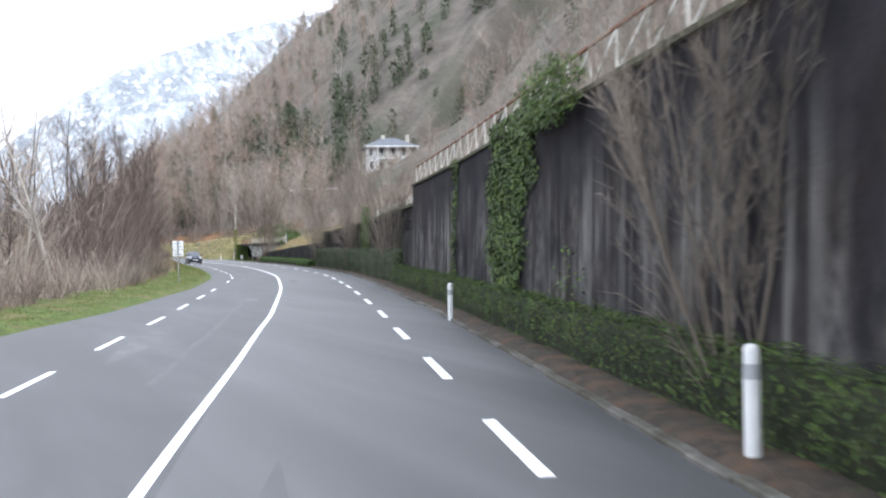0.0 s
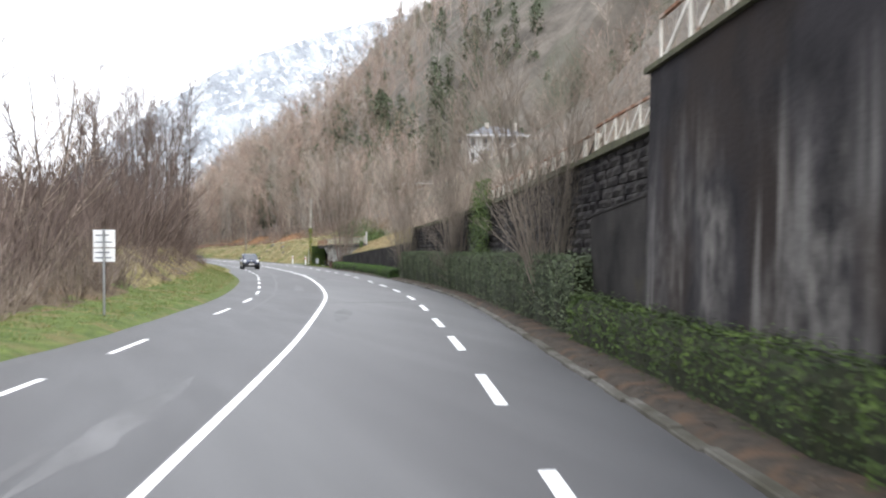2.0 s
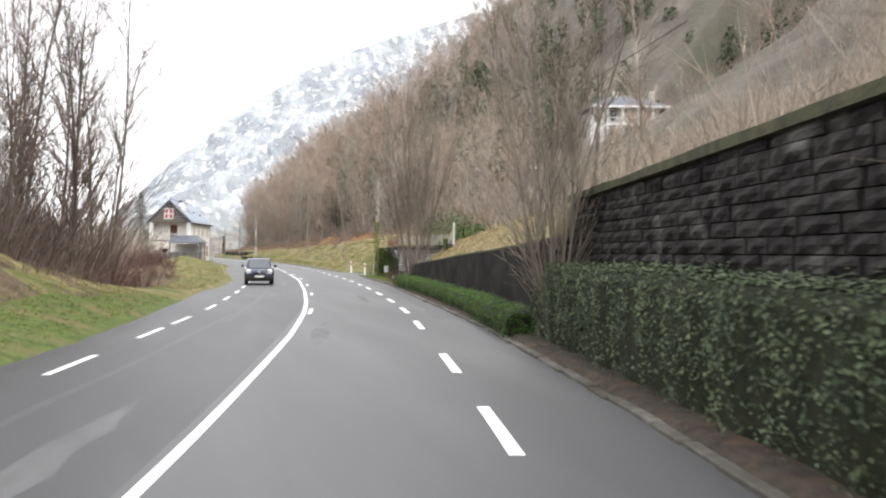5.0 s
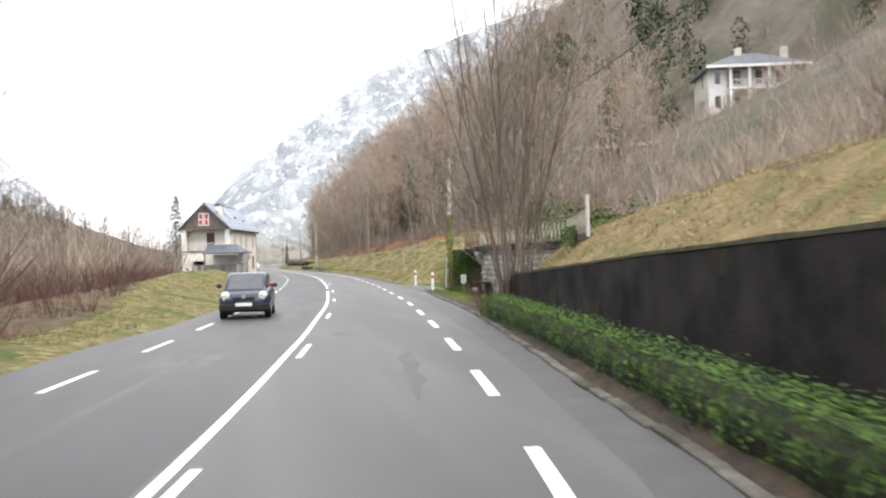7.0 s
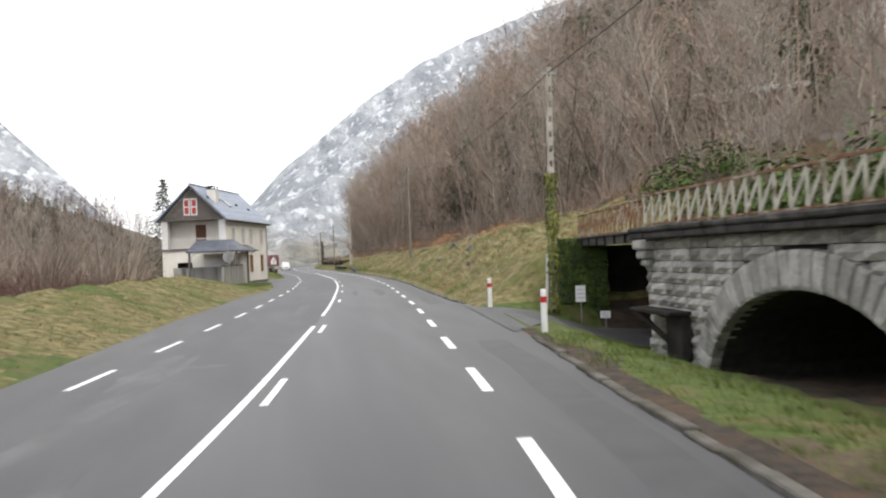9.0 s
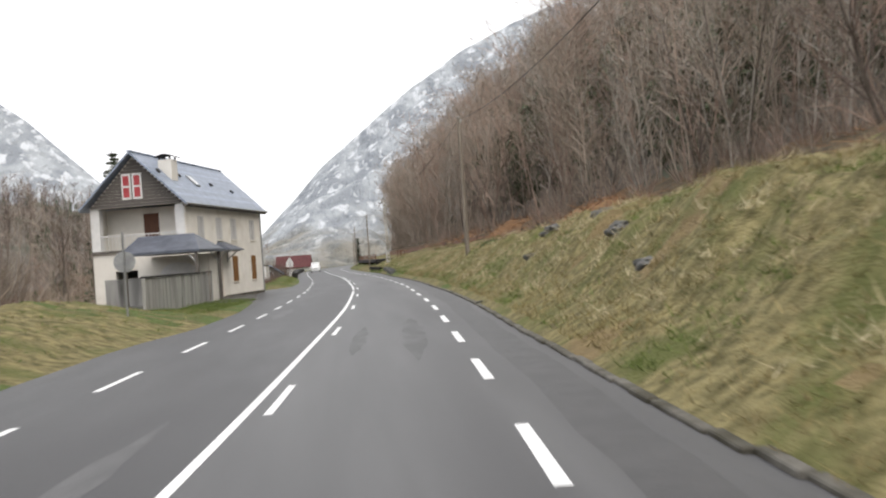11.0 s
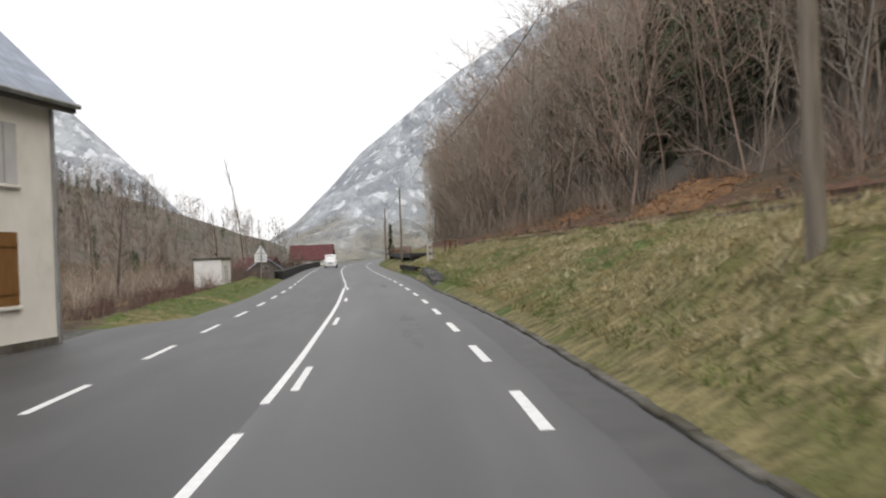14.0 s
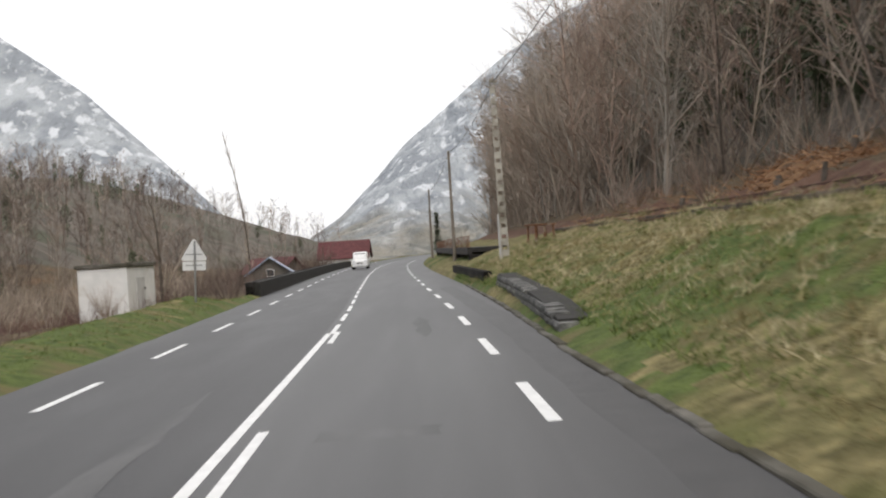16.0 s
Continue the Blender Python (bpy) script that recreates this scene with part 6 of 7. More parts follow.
        for z in (1.3, 2.4):
            part("ledge", boxed(0.031, a + 0.02, z, 0.055, b - 0.02, z + 0.1), M_OCHRE, s)
        part("sill", boxed(-0.05, a - 0.08, 0.94, 0.09, b + 0.08, 1.025, bevel=0.01), M_RENDER, t)
    for a, b in upper:
        s = part("shutter", boxed(-0.06, a, 3.86, 0.03, b, 5.27), M_PALE, t, "closed pale grey wooden shutter")
        part("seam", boxed(0.031, (a + b) / 2 - 0.012, 3.88, 0.036, (a + b) / 2 + 0.012, 5.25), M_PLANK, s)
        part("sill", boxed(-0.05, a - 0.08, 3.76, 0.09, b + 0.08, 3.845, bevel=0.01), M_RENDER, t)
    d = part("front_door", boxed(-0.2, 5.12, 0.02, -0.14, 6.03, 2.66), M_OCHRE, t, "tall brown wooden front door")
    part("fanlight", boxed(-0.14, 5.25, 2.15, -0.125, 5.9, 2.55), M_GLASS, d)
    part("handle", boxed(-0.14, 5.2, 1.05, -0.1, 5.25, 1.2), M_GALV, d)
    bm = bmesh.new()
    eave = [bm.verts.new(v) for v in ((0.02, 4.5, 3.2), (1.12, 4.5, 3.14), (1.12, 7.3, 3.14), (0.02, 7.3, 3.2))]
    crest = [bm.verts.new(v) for v in ((0.02, 5.3, 3.72), (0.02, 6.5, 3.72))]
    sole = [bm.verts.new((v.co.x, v.co.y, v.co.z - 0.06)) for v in eave]
    for f in ((eave[1], eave[2], crest[1], crest[0]), (eave[0], eave[1], crest[0]), (eave[2], eave[3], crest[1]), (eave[3], eave[0], crest[0], crest[1]), sole):
        bm.faces.new(f)
    for k in range(4):
        bm.faces.new((eave[k], eave[(k + 1) % 4], sole[(k + 1) % 4], sole[k]))
    bmesh.ops.recalc_face_normals(bm, faces=bm.faces)
    hood = part("door_hood", bm, M_SLATE_D, t, "small hipped slate door hood on brackets")
    for y in (4.8, 7.0):
        part("bracket", boxed(0.005, y - 0.05, 2.35, 0.09, y + 0.05, 3.13), M_PALE, hood)
        part("bracket", tubed((0.05, y, 2.5), (0.8, y, 3.1), 0.045, sides=6), M_PALE, hood)
        part("bracket", boxed(0.09, y - 0.05, 3.03, 0.98, y + 0.05, 3.11), M_PALE, hood)
    part("step", boxed(0.0, 4.9, -0.1, 0.5, 6.3, 0.1, bevel=0.02), M_KERB, t)
    part("plinth", boxed(0.002, 6.31, -0.2, 0.06, L, 0.16), M_KERB, t)
    return t


roadside_house()


def porch():
    t = thing("carport", "slate-roofed carport against the house gable", "carport", "", pose(27.58, 216.3, 0, 0, 0, -11.9))
    x0, x1, y0, y1, e, r = -2.3, 2.3, -4.4, -0.3, 3.12, 4.0
    bm = bmesh.new()
    low = [bm.verts.new(v) for v in ((x0, y0, e), (x1, y0, e), (x1, y1, e), (x0, y1, e))]
    ym = (y0 + y1) / 2
    top = [bm.verts.new(v) for v in ((x0 + 0.3, ym, r + 0.08), (x1 - 1.0, ym, r + 0.08))]
    under = [bm.verts.new((v.co.x, v.co.y, e - 0.14)) for v in low]
    for f in ((low[0], low[1], top[1], top[0]), (low[1], low[2], top[1]), (low[2], low[3], top[0], top[1]), (low[3], low[0], top[0]), under):
        bm.faces.new(f)
    for k in range(4):
        bm.faces.new((low[k], low[(k + 1) % 4], under[(k + 1) % 4], under[k]))
    bmesh.ops.recalc_face_normals(bm, faces=bm.faces)
    part("roof", bm, M_SLATE_D, t)
    for x, y in ((x0 + 0.2, y0 + 0.2), (x1 - 0.25, y0 + 0.2), (x1 - 0.25, y1 - 0.2)):
        part("post", boxed(x - 0.08, y - 0.08, -0.1, x + 0.08, y + 0.08, e - 0.14), M_PLANK, t)
        part("brace", tubed((x, y, e - 0.75), (x - (0.5 if x > 0 else -0.5), y, e - 0.16), 0.05, sides=6), M_PALE, t)
    # white arched panel under the roof, added in place of a bright arched opening
    bm = bmesh.new()
    pts = [(-1.6, 0.2), (0.75, 0.2)] + [(-0.425 + 1.175 * math.cos(a), 1.75 + 0.75 * math.sin(a)) for a in [math.pi * k / 12 for k in range(13)]]
    f = [bm.verts.new((x, -0.55, z)) for x, z in pts]
    b = [bm.verts.new((x, -0.5, z)) for x, z in pts]
    bm.faces.new(f)
    bm.faces.new(b[::-1])
    for k in range(len(pts)):
        bm.faces.new((f[k], f[(k + 1) % len(pts)], b[(k + 1) % len(pts)], b[k]))
    part("arched_panel", bm, M_WHITE, t, "white arched panel")
    part("side_wall", boxed(-2.1, -0.48, -0.2, 1.9, -0.32, 2.9), M_RENDER, t)
    return t


porch()


def yard_fence():
    t = thing("fence", "streaked grey concrete panel fence with a dark cap", "fence")
    us = [(28.62, 197.6), (29.02, 214.6)]
    d = Vector((us[1][0] - us[0][0], us[1][1] - us[0][1], 0))
    n = 8
    turn = math.degrees(math.atan2(-d.x, d.y))
    base = pose(us[0][0], us[0][1], 0, 0, 0, turn)
    t.matrix_world = base
    p = d.length / n
    for k in range(n):
        part("panel", boxed(-0.04, k * p + 0.08, -0.15, 0.04, (k + 1) * p - 0.08, 1.72, bevel=0.008), M_FENCE, t)
        part("post", boxed(-0.07, k * p - 0.075, -0.2, 0.07, k * p + 0.075, 1.76), M_FENCE, t)
    part("post", boxed(-0.07, d.length - 0.075, -0.2, 0.07, d.length + 0.075, 1.76), M_FENCE, t)
    part("cap", boxed(-0.1, -0.1, 1.765, 0.1, d.length + 0.1, 1.84, bevel=0.01), M_IRON, t, "dark cap rail")
    part("panel", boxed(-6.0, d.length - 0.04, -0.15, -0.08, d.length + 0.04, 1.72), M_FENCE, t)
    return t


yard_fence()


def hut():
    t = thing("hut", "small white-painted flat-roofed hut with graffiti and climbers", "hut", "", pose(25.2, 276.6, 0, 0, 0, -3))
    part("body", boxed(0, 0, -0.9, 1.95, 3.1, 1.85, bevel=0.02), M_WHITE, t)
    part("roof", boxed(-0.08, -0.08, 1.851, 2.03, 3.18, 2.0, bevel=0.02), M_KERB, t, "grey concrete flat roof")
    part("door", boxed(1.951, 0.9, -0.6, 1.985, 1.8, 1.4), M_PALE, t)
    part("hinge", boxed(1.986, 1.7, 0.9, 2.0, 1.85, 1.0), M_IRON, t)
    return t


hut()
rng_h = random.Random(3)


def climber(x, y, z, w, h, seed, face):
    """Bare climber stems spread over a wall."""
    rng = random.Random(seed)
    t = thing("climber", "bare climbing plant on a wall", "climber", "", pose(x, y, z, 0, 0, face))
    for _ in range(26):
        tw = Twigs()
        a = rng.uniform(-1, 1)
        grow(tw, rng, Vector((a * w * 0.2, 0, 0)), Vector((a * w / h, 0, 1)), h * rng.uniform(0.5, 1), 0.012, 0, [(3, 5, 0.4, 0.7), (1, 0, 0, 0)])
        v, f = tw.arrays()
        v[:, 1] *= 0.15
        mesh_ob("stem", v, f, M_TWIG, t)


climber(26.3, 276.45, 0.0, 1.0, 1.4, 5, -3)
climber(29.35, 211.6, 0.1, 1.6, 2.9, 6, -80)
climber(28.95, 213.4, 0.1, 1.4, 1.8, 7, -85)


# ---- walls, bridge and buildings further along ----
stone_wall("parapet_west", 287.2, 372.0, lambda u: -5.35, -0.4, lambda u: 0.72, 0.28, M_STONE, "low dark stone parapet along the road", limit=60, length=(0.7, 1.4), batter=0.0)
stone_wall("wall_ruin", 257.5, 274.5, lambda u: float(np.interp(u, (257, 262, 275), (4.75, 5.0, 5.5))), -0.1, lambda u: float(np.interp(u, (257, 260, 275), (0.3, 0.5, 0.78))), 0.2, M_ROCK, "crumbling low stone wall beside the road", limit=120, length=(0.35, 0.8), batter=0.0)
w2 = tagged(thing("wall_culvert", "low dark concrete wall beside the road", "wall"), kind="structure")
strip_solid("wall_face", steps(279, 297, 2), 5.5, 5.85, -0.3, 0.72, M_DARKWALL, w2)


def far_girder():
    t = thing("girder_bridge", "far iron railway girder with a rusty railing on dark piers", "bridge")
    strip_solid("girder", steps(300, 350, 5), 6.7, 7.0, 1.25, 1.7, M_IRON, t)
    strip_solid("deck", steps(300, 350, 5), 7.001, 11.0, 1.4, 1.69, M_IRON, t)
    for u in (299.5, 312, 349):
        strip_solid("pier", steps(u, u + 1.4, 0.7), 6.8, 10.5, -0.5, 1.249, M_DARKWALL, t)


far_girder()
lattice("railing", "rusty iron lattice railing on the far girder", road(300, 6.85), road(325, 6.85), 1.7, 2.42, 0.9, M_RUST, M_RUST, bar=0.07)
lattice("railing", "rusty iron lattice railing on the far girder", road(325, 6.85), road(350, 6.85), 1.7, 2.42, 0.9, M_RUST, M_RUST, bar=0.07)


def old_track():
    """Rusty rails of the disused line along the terrace, on a few rotten sleepers."""
    t = thing("railway_track", "rusty rails of a disused railway on the terrace", "railway track")
    for off in (12.3, 13.75):
        strip_solid("rail", steps(166, 300, 3), off - 0.035, off + 0.035, lambda u, o=off: land(u, o) - 0.02, lambda u, o=off: land(u, o) + 0.15, M_OLDRAIL, t)
    rng = random.Random(64)
    sl = None
    for k in range(120):
        u = 168 + 1.1 * k + rng.uniform(-0.1, 0.1)
        m = road_pose(u, 13.02, land(u, 13.0) + 0.04, rng.uniform(-3, 3))
        if sl is None:
            sl = part("sleeper", boxed(-1.15, -0.12, -0.16, 1.15, 0.12, -0.01, bevel=0.015), M_BARK, t)
            sl.matrix_local = m
        else:
            share("sleeper", sl, t, m)


old_track()


def rusty_frame():
    z = land(287, 9) - 0.05
    t = thing("iron_frame", "rusty iron trestle standing on the grass bank", "trestle", "", road_pose(287, 9.0, z, 20))
    for x in (0, 0.55, 1.1):
        for y in (0, 0.8):
            part("leg", tubed((x, y, -0.1), (x * 0.9 + 0.05, y, 1.05), 0.05, sides=6), M_RUST, t)
    part("top", boxed(-0.1, -0.1, 1.051, 1.2, 0.95, 1.12), M_RUST, t)


rusty_frame()


def cabin(name, label, x, y, z, turn, w, l, eave, ridge, wall_mat, roof_mat, windows=()):
    t = thing(name, label, "house", "", pose(x, y, z, 0, 0, turn))
    part("wall", boxed(-w / 2, 0, -1.5, w / 2, l, eave), wall_mat, t)
    for yy in (0.0, l - 0.2):
        bm = bmesh.new()
        vs = [bm.verts.new(v) for v in ((-w / 2, yy, eave + 0.001), (w / 2, yy, eave + 0.001), (0, yy, ridge - 0.05))]
        wv = [bm.verts.new((v.co.x, v.co.y + 0.2, v.co.z)) for v in vs]
        bm.faces.new(vs)
        bm.faces.new(wv[::-1])
        for k in range(3):
            bm.faces.new((vs[k], wv[k], wv[(k + 1) % 3], vs[(k + 1) % 3]))
        bmesh.ops.recalc_face_normals(bm, faces=bm.faces)
        part("gable", bm, wall_mat, t)
    part("roof", gable_roof(bmesh.new(), -w / 2 - 0.4, w / 2 + 0.4, -0.4, l + 0.4, eave - 0.1, ridge), roof_mat, t)
    for a, b, z0, z1 in windows:
        f = part("window", boxed(a, -0.05, z0, b, -0.001, z1), M_WHITE, t)
        part("pane", boxed(a + 0.06, -0.06, z0 + 0.06, b - 0.06, -0.051, z1 - 0.06), M_GLASS, f)
    return t


cabin("barn", "long white barn with a dark red tiled roof", 27.5, 408.0, -2.0, 90, 9.0, 8.0, 2.9, 5.8, M_WHITE, M_TILE)
cabin("cottage", "small brown cottage with a grey roof below the road", 23.6, 330.0, -1.8, 8, 3.8, 6.0, 2.1, 3.6, M_PLANK, M_SLATE, [(-0.3, 0.4, 1.9, 2.6)])
cabin("shed", "red-roofed shed behind the cottage", 20.5, 366.0, -1.9, 80, 9.0, 5.0, 1.9, 3.6, M_PLANK, M_TILE)


def villa():
    """The pale villa on the hillside with its two-storey veranda."""
    t = thing("villa", "pale hillside villa with a two-storey veranda and slate roof", "house", "", pose(81.6, 198.6, 17.0, 0, 0, -14) @ Matrix.Scale(0.88, 4))
    W, D = 11.0, 9.0
    holes = [(a, a + 1.1, z, z + 1.9) for z in (0.6, 4.0) for a in (3.2, 6.0, 8.6)]
    part("wall", wall_with_holes("y", 0.0, 0.35, 2.3, W, -3.0, 6.2, holes), M_BEIGE, t)
    part("wall", wall_with_holes("x", 0.35, 0.35, 0.36, D, -3.0, 6.2, [(3.0, 4.0, 1.0, 2.5), (3.0, 4.0, 4.2, 5.7)]), M_BEIGE, t)
    part("wall", boxed(W - 0.35, 0.36, -3.0, W, D, 6.2), M_BEIGE, t)
    part("wall", boxed(0.36, D - 0.35, -3.0, W - 0.36, D, 6.2), M_BEIGE, t)
    part("bay_wall", wall_with_holes("y", -0.4, 0.35, 0.0, 2.29, -3.0, 6.2, [(0.8, 1.5, 1.0, 2.6), (0.8, 1.5, 4.1, 5.6)]), M_WHITE, t)
    for a, b, z0, z1 in holes:
        w = part("window", boxed(a, 0.12, z0, b, 0.18, z1), M_PALE, t)
        part("pane", boxed(a + 0.1, 0.1, z0 + 0.1, b - 0.1, 0.119, z1 - 0.1), M_GLASS, w)
    for z in (1.0, 4.1):
        part("window", boxed(0.8, -0.3, z, 1.5, -0.25, z + 1.55), M_GLASS, t)
    part("veranda_floor", boxed(2.3, -2.0, 3.2, W + 1.6, -0.001, 3.45), M_WHITE, t)
    part("terrace", boxed(-0.6, -3.2, -3.0, W + 2, -0.401, 0.0), M_BEIGE, t)
    for k in range(5):
        x = 2.5 + k * (W - 1.3) / 4
        for z0, z1 in ((0.001, 3.199), (3.451, 6.2)):
            p = part("column", boxed(x - 0.14, -1.9, z0, x + 0.14, -1.62, z1), M_WHITE, t)
            part("knee_brace", tubed((x, -1.76, z1 - 0.7), (x + 0.6, -1.76, z1 - 0.05), 0.07, sides=6), M_WHITE, p)
            part("knee_brace", tubed((x, -1.76, z1 - 0.7), (x - 0.6, -1.76, z1 - 0.05), 0.07, sides=6), M_WHITE, p)
    rail = part("veranda_railing", boxed(2.4, -1.85, 4.35, W + 1.2, -1.75, 4.42), M_WHITE, t)
    for k in range(30):
        part("baluster", boxed(2.5 + k * 0.32, -1.82, 3.451, 2.55 + k * 0.32, -1.78, 4.349), M_WHITE, rail)
    bm = bmesh.new()
    x0, x1, y0, y1, e, r = -0.6, W + 1.6, -2.3, D + 0.6, 6.2, 8.7
    low = [bm.verts.new(v) for v in ((x0, y0, e), (x1, y0, e), (x1, y1, e), (x0, y1, e))]
    base = [bm.verts.new((v.co.x, v.co.y, e - 0.25)) for v in low]
    top = [bm.verts.new(v) for v in ((x0 + 5, (y0 + y1) / 2, r), (x1 - 5, (y0 + y1) / 2, r))]
    for f in ((low[0], low[1], top[1], top[0]), (low[1], low[2], top[1]), (low[2], low[3], top[0], top[1]), (low[3], low[0], top[0]), base):
        bm.faces.new(f)
    for k in range(4):
        bm.faces.new((low[k], low[(k + 1) % 4], base[(k + 1) % 4], base[k]))
    bmesh.ops.recalc_face_normals(bm, faces=bm.faces)
    part("roof", bm, M_SLATE_D, t)
    part("eave_board", boxed(x0 - 0.03, y0 - 0.04, e - 0.28, x1 + 0.03, y0 - 0.001, e + 0.06), M_WHITE, t)
    for x in (4.2, 10.2):
        part("chimney", boxed(x, 2.5, 6.5, x + 0.8, 3.3, 9.3), M_BEIGE, t)
    return t


villa()


def terrace_shed():
    t = thing("outbuilding", "low outbuilding with a pale roof on the hillside", "shed", "", pose(64.5, 196.0, 11.2, 0, 0, -40))
    part("wall", boxed(0, 0, -3, 12, 3.0, 1.7), M_BROWN, t)
    part("roof", boxed(-0.4, -0.5, 1.705, 12.4, 3.4, 2.05, bevel=0.05), M_WHITE, t, "pale flat roof")
    part("step_wall", boxed(12.5, 0.2, -3, 15.5, 0.5, 3.1), M_WHITE, t)


terrace_shed()


# ---- vehicles ----
def loft(profile, stations):
    """A body from cross-sections: stations are (y, half width, z low, z high)."""
    bm = bmesh.new()
    rings = []
    for y, w, z0, z1 in stations:
        ring = []
        for a, b in profile:
            ring.append(bm.verts.new((a * w, y, z0 + (z1 - z0) * b)))
        rings.append(ring)
    n = len(profile)
    for p, q in zip(rings, rings[1:]):
        for k in range(n):
            bm.faces.new((p[k], p[(k + 1) % n], q[(k + 1) % n], q[k]))
    bm.faces.new(rings[0][::-1])
    bm.faces.new(rings[-1])
    bmesh.ops.recalc_face_normals(bm, faces=bm.faces)
    for f in bm.faces:
        f.smooth = True
    return bm


PROFILE = [(-0.92, 0.0), (-1.0, 0.2), (-1.0, 0.72), (-0.93, 0.93), (-0.8, 1.0), (0.8, 1.0), (0.93, 0.93), (1.0, 0.72), (1.0, 0.2), (0.92, 0.0)]


def vehicle(name, label, category, at, paint, body, cabin_st, glass_front, wheels, half, lamp_z, bumper):
    """The front looks to -y."""
    t = thing(name, label, category, "", at)
    part("body", loft(PROFILE, body), paint, t)
    part("cabin", loft(PROFILE, cabin_st), paint, t)
    # windscreen and side windows a little proud of the cabin
    (y0, z0, w0), (y1, z1, w1) = glass_front
    bm = bmesh.new()
    q = [bm.verts.new(v) for v in ((-w0, y0 - 0.012, z0), (w0, y0 - 0.012, z0), (w1, y1 - 0.012, z1), (-w1, y1 - 0.012, z1))]
    r = [bm.verts.new((v.co.x, v.co.y + 0.05, v.co.z)) for v in q]
    bm.faces.new(q)
    bm.faces.new(r[::-1])
    for k in range(4):
        bm.faces.new((q[k], r[k], r[(k + 1) % 4], q[(k + 1) % 4]))
    part("windscreen", bm, M_GLASS, t)
    ya, yb = cabin_st[1][0], cabin_st[-2][0]
    zc = (cabin_st[1][2], cabin_st[1][3])
    wide = cabin_st[1][1]
    for s in (-1, 1):
        bm = boxed(min(s * wide, s * (wide + 0.01)), ya + 0.15, zc[0] + 0.18 * (zc[1] - zc[0]), max(s * wide, s * (wide + 0.01)), yb - 0.25, zc[0] + 0.74 * (zc[1] - zc[0]))
        part("side_window", bm, M_GLASS, t)
        lamp = tubed((s * half * 0.68, body[0][0] + 0.02, lamp_z), (s * half * 0.72, body[0][0] + 0.26, lamp_z + 0.05), 0.11, 0.15, sides=12)
        part("headlamp", lamp, M_LAMP_SKY, t)
        part("mirror", boxed(s * (half + 0.09) - 0.08, ya - 0.12, 0.98, s * (half + 0.09) + 0.08, ya + 0.02, 1.12, bevel=0.03), paint, t)
        for y in wheels:
            tyre = part("wheel", tubed((s * half - 0.12 * s - 0.1, y, 0.3), (s * half - 0.12 * s + 0.1, y, 0.3), 0.3, sides=20), M_TYRE, t)
            part("rim", tubed((s * (half - 0.03), y, 0.3), (s * (half - 0.005), y, 0.3), 0.19, sides=14), M_GALV, tyre)
        part("tail_lamp", boxed(s * half * 0.8 - 0.08, body[-1][0] - 0.01, 0.75, s * half * 0.8 + 0.08, body[-1][0] + 0.02, 1.05), M_REDLAMP, t)
    part("bumper", boxed(-half * 0.95, body[0][0] - 0.05, bumper[0], half * 0.95, body[0][0] + 0.1, bumper[1], bevel=0.04), M_TYRE if paint is M_CAR else paint, t)
    part("grille", boxed(-0.35, body[0][0] - 0.012, 0.6, 0.35, body[0][0] + 0.02, 0.7), M_TYRE, t)
    part("badge", boxed(-0.07, body[0][0] - 0.03, 0.66, 0.07, body[0][0] - 0.013, 0.78, bevel=0.01), M_GALV, t)
    part("number_plate", boxed(-0.26, body[0][0] - 0.075, 0.42, 0.26, body[0][0] - 0.052, 0.53), M_SIGNBACK, t)
    return t


car_body = [(-1.92, 0.62, 0.28, 0.66), (-1.8, 0.76, 0.22, 0.78), (-1.5, 0.83, 0.2, 0.86), (-0.9, 0.84, 0.2, 0.95), (0.9, 0.84, 0.2, 0.97), (1.6, 0.82, 0.22, 0.98), (1.85, 0.74, 0.3, 0.92)]
car_cabin = [(-1.15, 0.7, 0.88, 0.9), (-0.35, 0.68, 0.9, 1.44), (0.2, 0.7, 0.92, 1.49), (1.1, 0.68, 0.92, 1.45), (1.75, 0.66, 0.9, 1.0)]
vehicle("car", "dark blue compact hatchback on the oncoming lane", "car", road_pose(127.8, -2.45, 0.005, 2), M_CAR, car_body, car_cabin, ((-1.08, 0.95, 0.6), (-0.42, 1.4, 0.52)), (-1.2, 1.15), 0.84, 0.7, (0.26, 0.5))
van_body = [(-2.1, 0.68, 0.3, 0.8), (-1.95, 0.82, 0.25, 0.95), (-1.3, 0.86, 0.24, 1.08), (0.0, 0.87, 0.24, 1.1), (2.0, 0.86, 0.26, 1.1)]
van_cabin = [(-1.45, 0.74, 1.0, 1.05), (-0.75, 0.74, 1.05, 1.74), (0.0, 0.78, 1.05, 1.84), (1.9, 0.78, 1.05, 1.82), (2.0, 0.76, 1.05, 1.75)]
vehicle("van", "small white delivery van on the oncoming lane", "van", road_pose(346, -1.6, 0.005, 0), M_VAN, van_body, van_cabin, ((-1.38, 1.1, 0.64), (-0.8, 1.68, 0.58)), (-1.35, 1.35), 0.87, 0.82, (0.28, 0.5))


# ---- trees that stand near the road ----
VASE = [(5, 9, 0.5, 0.42), (3, 8, 0.5, 0.45), (2, 8, 0.55, 0.5), (1, 0, 0, 0)]
SLIM = [(7, 30, 0.24, 0.6), (3, 9, 0.5, 0.55), (2, 6, 0.55, 0.6), (1, 0, 0, 0)]
SPREAD = [(5, 9, 0.5, 0.6), (3, 7, 0.5, 0.6), (2, 6, 0.5, 0.6), (1, 0, 0, 0)]

